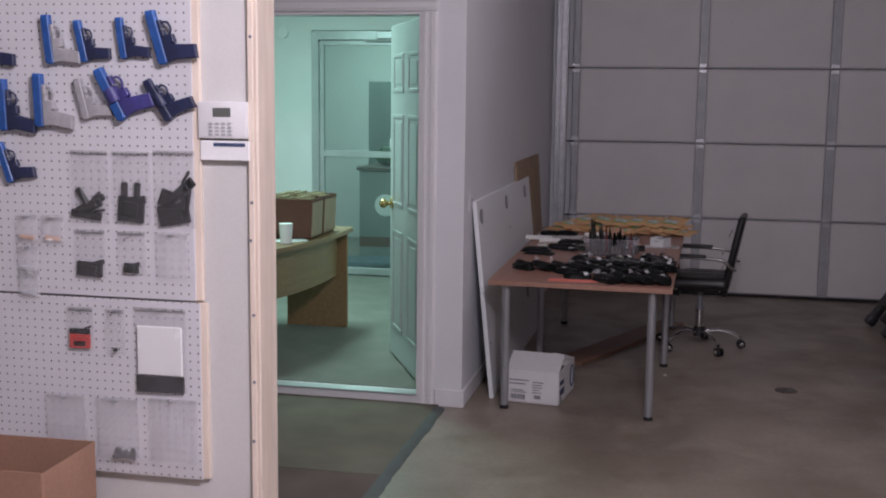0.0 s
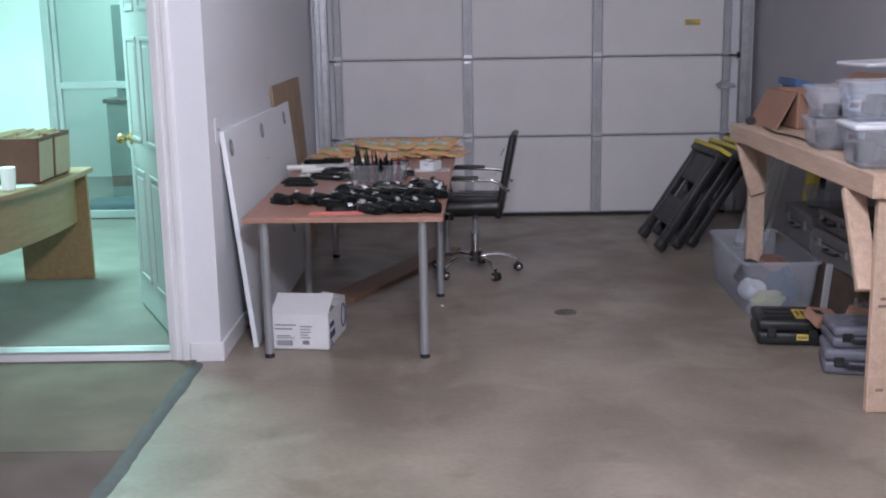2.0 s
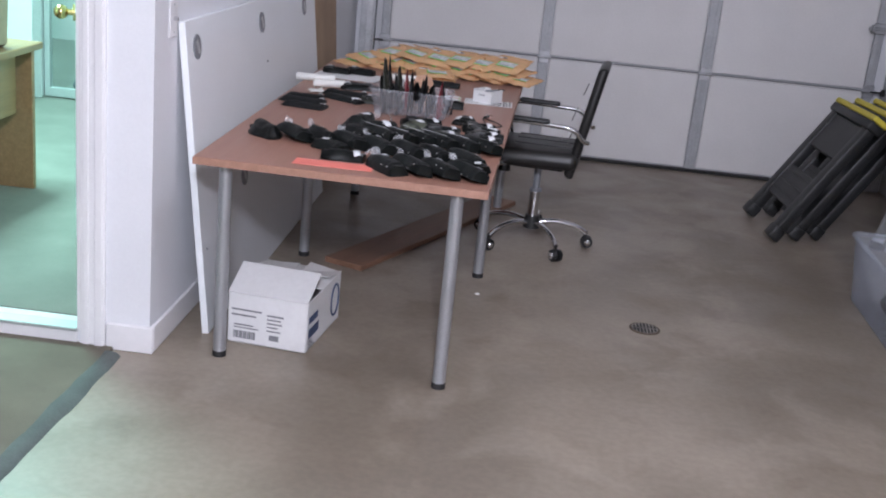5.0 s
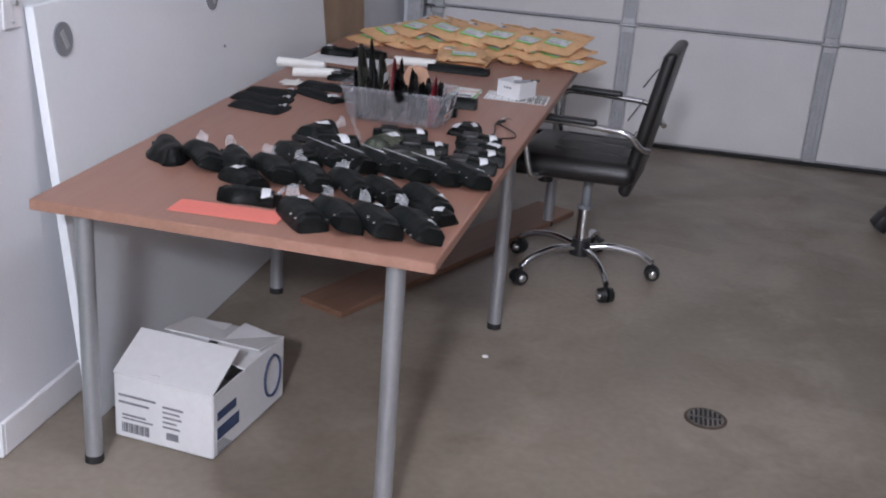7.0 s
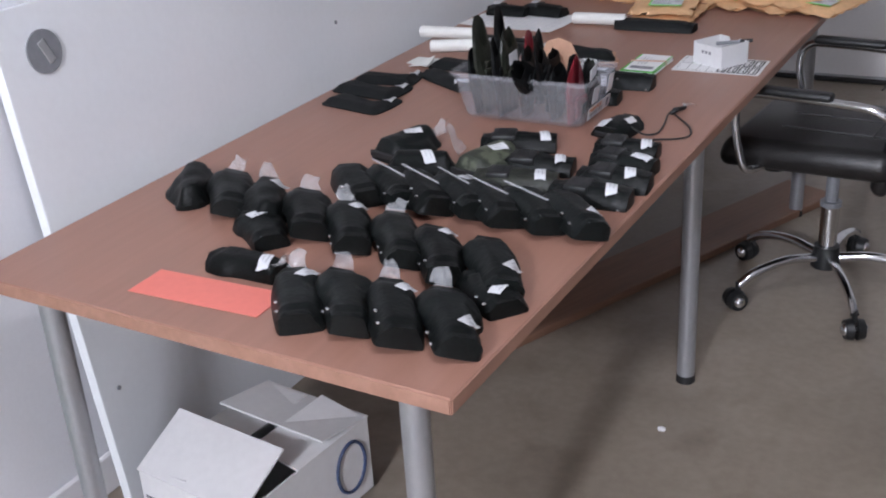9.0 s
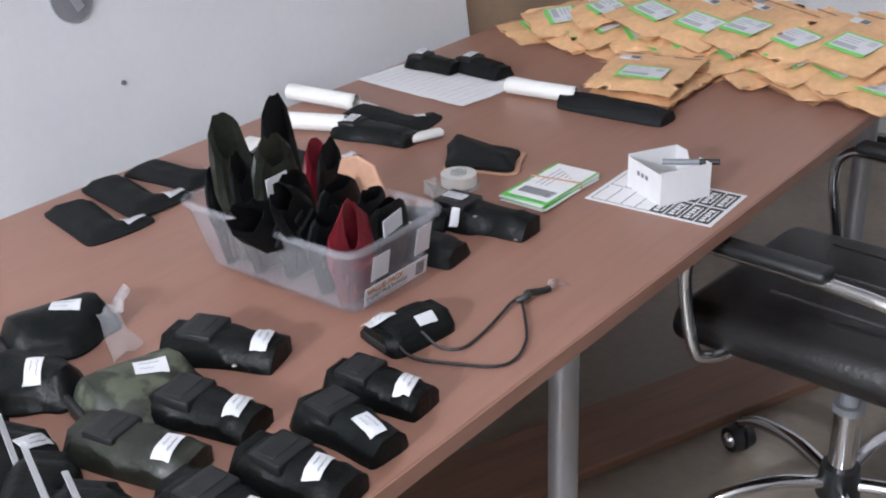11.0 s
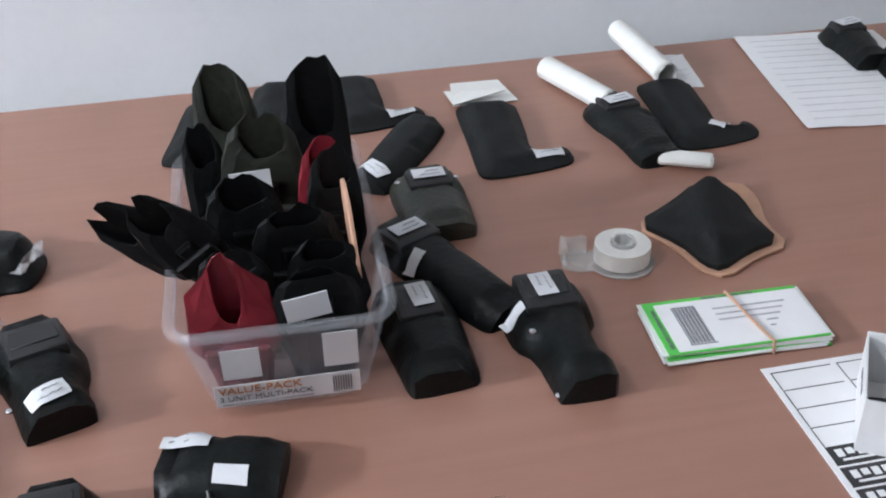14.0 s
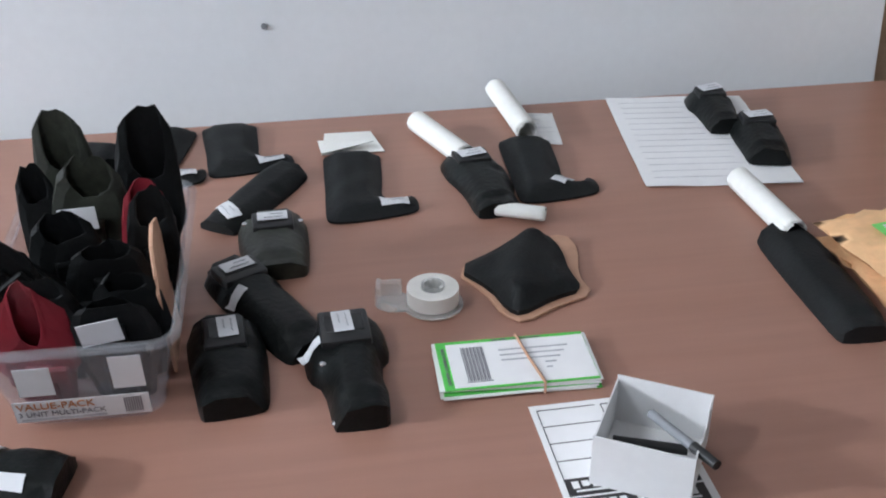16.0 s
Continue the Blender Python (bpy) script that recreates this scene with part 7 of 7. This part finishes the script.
for x, z, t, a, b, s, rd in ((-1.690, 1.792, 96, M_BLUEGUN, M_GREYGUN, 0.82, False), (-1.588, 1.788, 102, M_BLUEGUN, M_NAVY, 0.70, False), (-1.460, 1.796, 98, M_BLUEGUN, M_NAVY, 0.68, False), (-1.345, 1.800, 106, M_BLUEGUN, M_NAVY, 0.90, False),
                             (-1.845, 1.600, 92, M_BLUEGUN, M_NAVY, 0.88, False), (-1.725, 1.615, 92, M_BLUEGUN, M_GREYGUN, 0.90, False), (-1.590, 1.622, 104, M_GREYGUN, M_GREYGUN, 0.70, False), (-1.495, 1.640, 118, M_BLUEGUN, M_VIOLET, 0.95, True),
                             (-1.350, 1.625, 122, M_NAVY, M_NAVY, 0.78, True), (-1.850, 1.432, 108, M_BLUEGUN, M_NAVY, 0.72, False), (-1.905, 1.78, 98, M_BLUEGUN, M_NAVY, 0.8, False), (-1.60, 1.985, 98, M_BLUEGUN, M_NAVY, 0.75, False), (-1.44, 1.985, 98, M_BLUEGUN, M_NAVY, 0.75, False), (-1.76, 1.99, 98, M_NAVY, M_NAVY, 0.8, False)):
    dummy_gun(x, z, t, a, b, s, rd)

M_POLY = clear("clear_poly_bag", (0.985, 0.985, 0.985), 0.055, 0.12, (0.88, 0.87, 0.90))


M_POLY_W = clear("hazy_poly_bag", (0.985, 0.985, 0.985), 0.18, 0.12, (0.90, 0.89, 0.92))
M_REDCARD = mat("bright_red_card", (0.55, 0.05, 0.04), 0.5, var=0.05, bump=0.0)


def peg_bag(x, z, w, h, fill, label, seed):
    """A clear bag on a hook; fill: the material and pieces in its foot."""
    root = thing("parts_bag", pose(x, YP - 0.026, z), label, "bag", "clear parts bags on the pegboard")
    r = random.Random(seed)
    film_mat = M_POLY_W if seed in (6, 10, 11, 12) or seed >= 20 else M_POLY
    bm = bmesh.new()
    nx, nz = 6, 9
    g = [[bm.verts.new((w * (i / nx - 0.5), -0.012 - 0.020 * (1 - j / nz) * math.sin(math.pi * i / nx) + r.uniform(-0.007, 0.007), -h + h * j / nz)) for i in range(nx + 1)] for j in range(nz + 1)]
    for j in range(nz):
        for i in range(nx):
            bm.faces.new((g[j][i], g[j][i + 1], g[j + 1][i + 1], g[j + 1][i]))
    part("bag_front", bm, film_mat, root, "clear wrinkled plastic", smooth=True)
    part("bag_back", box(-w / 2, w / 2, -0.004, -0.0034, -h, 0), film_mat, root)
    part("header_fold", box(-w / 2, w / 2, -0.013, -0.003, -0.014, 0.0, 0.002), M_POLY, root)
    for k, (mt, a, b, c, d, rot) in enumerate(fill):
        bm = box(-c / 2, c / 2, -0.012, -0.005, -d / 2, d / 2, 0.003, m=pose(a, 0, b, 0, rot, 0))
        if mt is M_FILL and d < 0.045:
            bm = bmesh.new()
            for q in range(26):
                e = 0.004 + 0.005 * r.random()
                bx(bm, -e * 1.6, e * 1.6, -0.004, 0.004, -e * 0.7, e * 0.7, 0.001, m=pose(a + r.uniform(-0.5, 0.5) * c, -0.010, b + r.uniform(-0.5, 0.5) * d, 0, r.uniform(0, 180), 0))
        elif mt is M_BLACK and d < 0.1 and c > 0.015:
            # moulded clips: a plate with a slot-like step and a prong
            bx(bm, -c * 0.30, c * 0.28, -0.016, -0.011, -d * 0.26, d * 0.30, 0.002, m=pose(a, 0, b, 0, rot + 7, 0))
            bx(bm, c * 0.22, c * 0.62, -0.011, -0.005, d * 0.10, d * 0.42, 0.002, m=pose(a, 0, b, 0, rot - 18, 0))
        part("bag_content", bm, mt, root)
    bm = bmesh.new()
    rod(bm, (0, 0.004, -0.008), (0, -0.03, -0.004), 0.0022, seg=6)
    part("peg_hook", bm, M_GALV, root, "steel peg hook")


K = M_BLACK
peg_bag(-1.590, 1.470, 0.12, 0.215, ((K, -0.01, -0.19, 0.10, 0.022, 8), (K, 0.0, -0.165, 0.09, 0.03, -25), (K, 0.02, -0.15, 0.02, 0.07, 60), (K, -0.015, -0.145, 0.022, 0.08, -35)), "clear bag of black clip parts", 1)
peg_bag(-1.455, 1.470, 0.12, 0.215, ((K, 0.0, -0.17, 0.085, 0.075, 4), (K, -0.02, -0.115, 0.02, 0.05, 0), (K, 0.02, -0.115, 0.02, 0.05, 4)), "clear bag of black forked parts", 2)
peg_bag(-1.320, 1.475, 0.13, 0.225, ((K, 0.0, -0.185, 0.10, 0.06, -10), (K, 0.02, -0.12, 0.11, 0.03, -40), (K, -0.02, -0.14, 0.05, 0.05, 20), (K, 0.035, -0.15, 0.03, 0.08, 10)), "clear bag of black strap parts", 3)
peg_bag(-1.595, 1.235, 0.10, 0.145, ((K, 0.0, -0.118, 0.085, 0.045, 3),), "clear bag of small black parts", 4)
peg_bag(-1.460, 1.235, 0.09, 0.13, ((K, 0.0, -0.11, 0.05, 0.03, 3),), "clear bag of one black part", 5)
peg_bag(-1.330, 1.235, 0.10, 0.13, (), "empty clear wrinkled bag", 6)
peg_bag(-1.635, 1.000, 0.085, 0.135, ((M_REDCARD, 0, -0.105, 0.07, 0.045, 0), (M_PAPER, 0, -0.112, 0.045, 0.02, 0), (K, 0, -0.075, 0.07, 0.018, 0)), "clear bag with a red and black printed card", 7)
peg_bag(-1.520, 1.000, 0.06, 0.14, ((K, 0, -0.125, 0.016, 0.012, 0),), "clear bag with one tiny black part", 8)
peg_bag(-1.375, 1.010, 0.165, 0.255, ((M_PAPER, 0, -0.13, 0.145, 0.15, 0), (M_FILL, 0, -0.232, 0.155, 0.05, -2)), "clear bag with a white card and dark fine parts", 9)
peg_bag(-1.690, 0.725, 0.135, 0.185, ((M_FILL, 0.0, -0.165, 0.09, 0.03, 6),), "clear bag with a few dark screws", 10)
peg_bag(-1.520, 0.725, 0.135, 0.185, ((M_FILL, 0.02, -0.170, 0.07, 0.022, -6),), "clear bag with a few dark screws", 11)
peg_bag(-1.340, 0.735, 0.155, 0.195, (), "empty clear wrinkled bag", 12)
for k, (x, z) in enumerate(((-1.80, 1.225), (-1.715, 1.225), (-1.80, 1.13), (-1.80, 1.055))):
    peg_bag(x, z + 0.05, 0.07, 0.085, ((M_TAN if k < 2 else M_FAINT, 0, -0.07, 0.05, 0.014, 5),), "small clear bag with pale parts", 20 + k)


def carton_by_wall():
    root = thing("cardboard_box", pose(-1.735, 2.60, 0.0, 0, 0, 2), "brown cardboard box with open top by the pegboard", "box")
    part("box_body", shell(bmesh.new(), 0.34, 0.30, 0.60, 0.005, r=0.006, steps=1), M_CARD, root)
    part("red_print", box(0.06, 0.12, -0.1525, -0.1512, 0.40, 0.46), M_RED, root, "faded red printed mark")


carton_by_wall()


# ---- light fittings under the ceilings ----
def ceiling_light(x, y, z, w, l):
    root = thing("ceiling_light", pose(x, y, z), "white fluorescent strip light under the ceiling", "ceiling light", "ceiling lights")
    part("housing", box(-w / 2 - 0.02, w / 2 + 0.02, -l / 2 - 0.03, l / 2 + 0.03, 0.012, 0.068, 0.006), M_TRIM, root)


# ---- office details ----
solo("floor_cushion", box(-0.28, 0.28, -0.2, 0.2, 0, 0.07, 0.03, seg=3), mat("slate_blue_cloth", (0.07, 0.12, 0.15), 0.9, var=0.15), pose(-2.72, 9.75, OZ + 0.001, 0, 0, 15), "slate blue mat lying behind the glass door", "mat", smooth=True)
CAB = thing("reception_counter", pose(-2.73, 10.55, OZ), "grey-green reception counter with a dark top", "counter")
part("counter_body", box(-0.25, 0.9, -0.2, 0.4, 0, 0.86, 0.006), mat("grey_green_laminate", (0.24, 0.27, 0.26), 0.5, var=0.08), CAB)
part("counter_top", box(-0.27, 0.92, -0.24, 0.42, 0.862, 0.90, 0.006), mat("dark_counter", (0.09, 0.07, 0.06), 0.4, var=0.1), CAB)
part("white_emblem", rod(bmesh.new(), (0.02, -0.2035, 0.52), (0.02, -0.2025, 0.52), 0.11, seg=26), M_PAPER, CAB, "round white emblem plate")
part("base_stripe", box(-0.245, 0.895, -0.204, -0.201, 0.10, 0.20), M_FILEBOX, CAB)
wall("wall_back_panel", -3.07, X0 - 0.14, 11.0, 11.06, OZ, 1.80, mat("grey_green_panel", (0.16, 0.20, 0.20), 0.6, var=0.06), "grey-green partition behind the counter")
lump("potted_fern", pose(-2.72, 10.50, OZ + 0.902), 0.14, 0.12, 0.10, mat("green_leaves", (0.05, 0.16, 0.09), 0.7, var=0.4, scale=20, bump=0.6), "small green plant on the counter", "plant", 3)
solo("smoke_detector", rod(bmesh.new(), (0, 0, 0), (0, -0.035, 0), 0.05, seg=20), M_TRIM, pose(-3.32, GY, 2.19), "round white detector on the office wall", "detector", smooth=True)
solo("paper_cup", rod(bmesh.new(), (0, 0, 0), (0, 0, 0.12), 0.035, 0.042, seg=18), M_PAPER, pose(-2.20, 6.12, OZ + 0.696), "white paper cup on the office desk", "cup", smooth=True)
sheet("desk_papers", pose(-2.22, 6.24, OZ + 0.696, 0, 0, 30), 0.21, 0.15, "loose printed papers on the office desk", 5, 9)
ceiling_light(0.35, 1.0, 2.935, 0.25, 1.2)
ceiling_light(0.6, 5.0, 2.935, 0.25, 1.2)
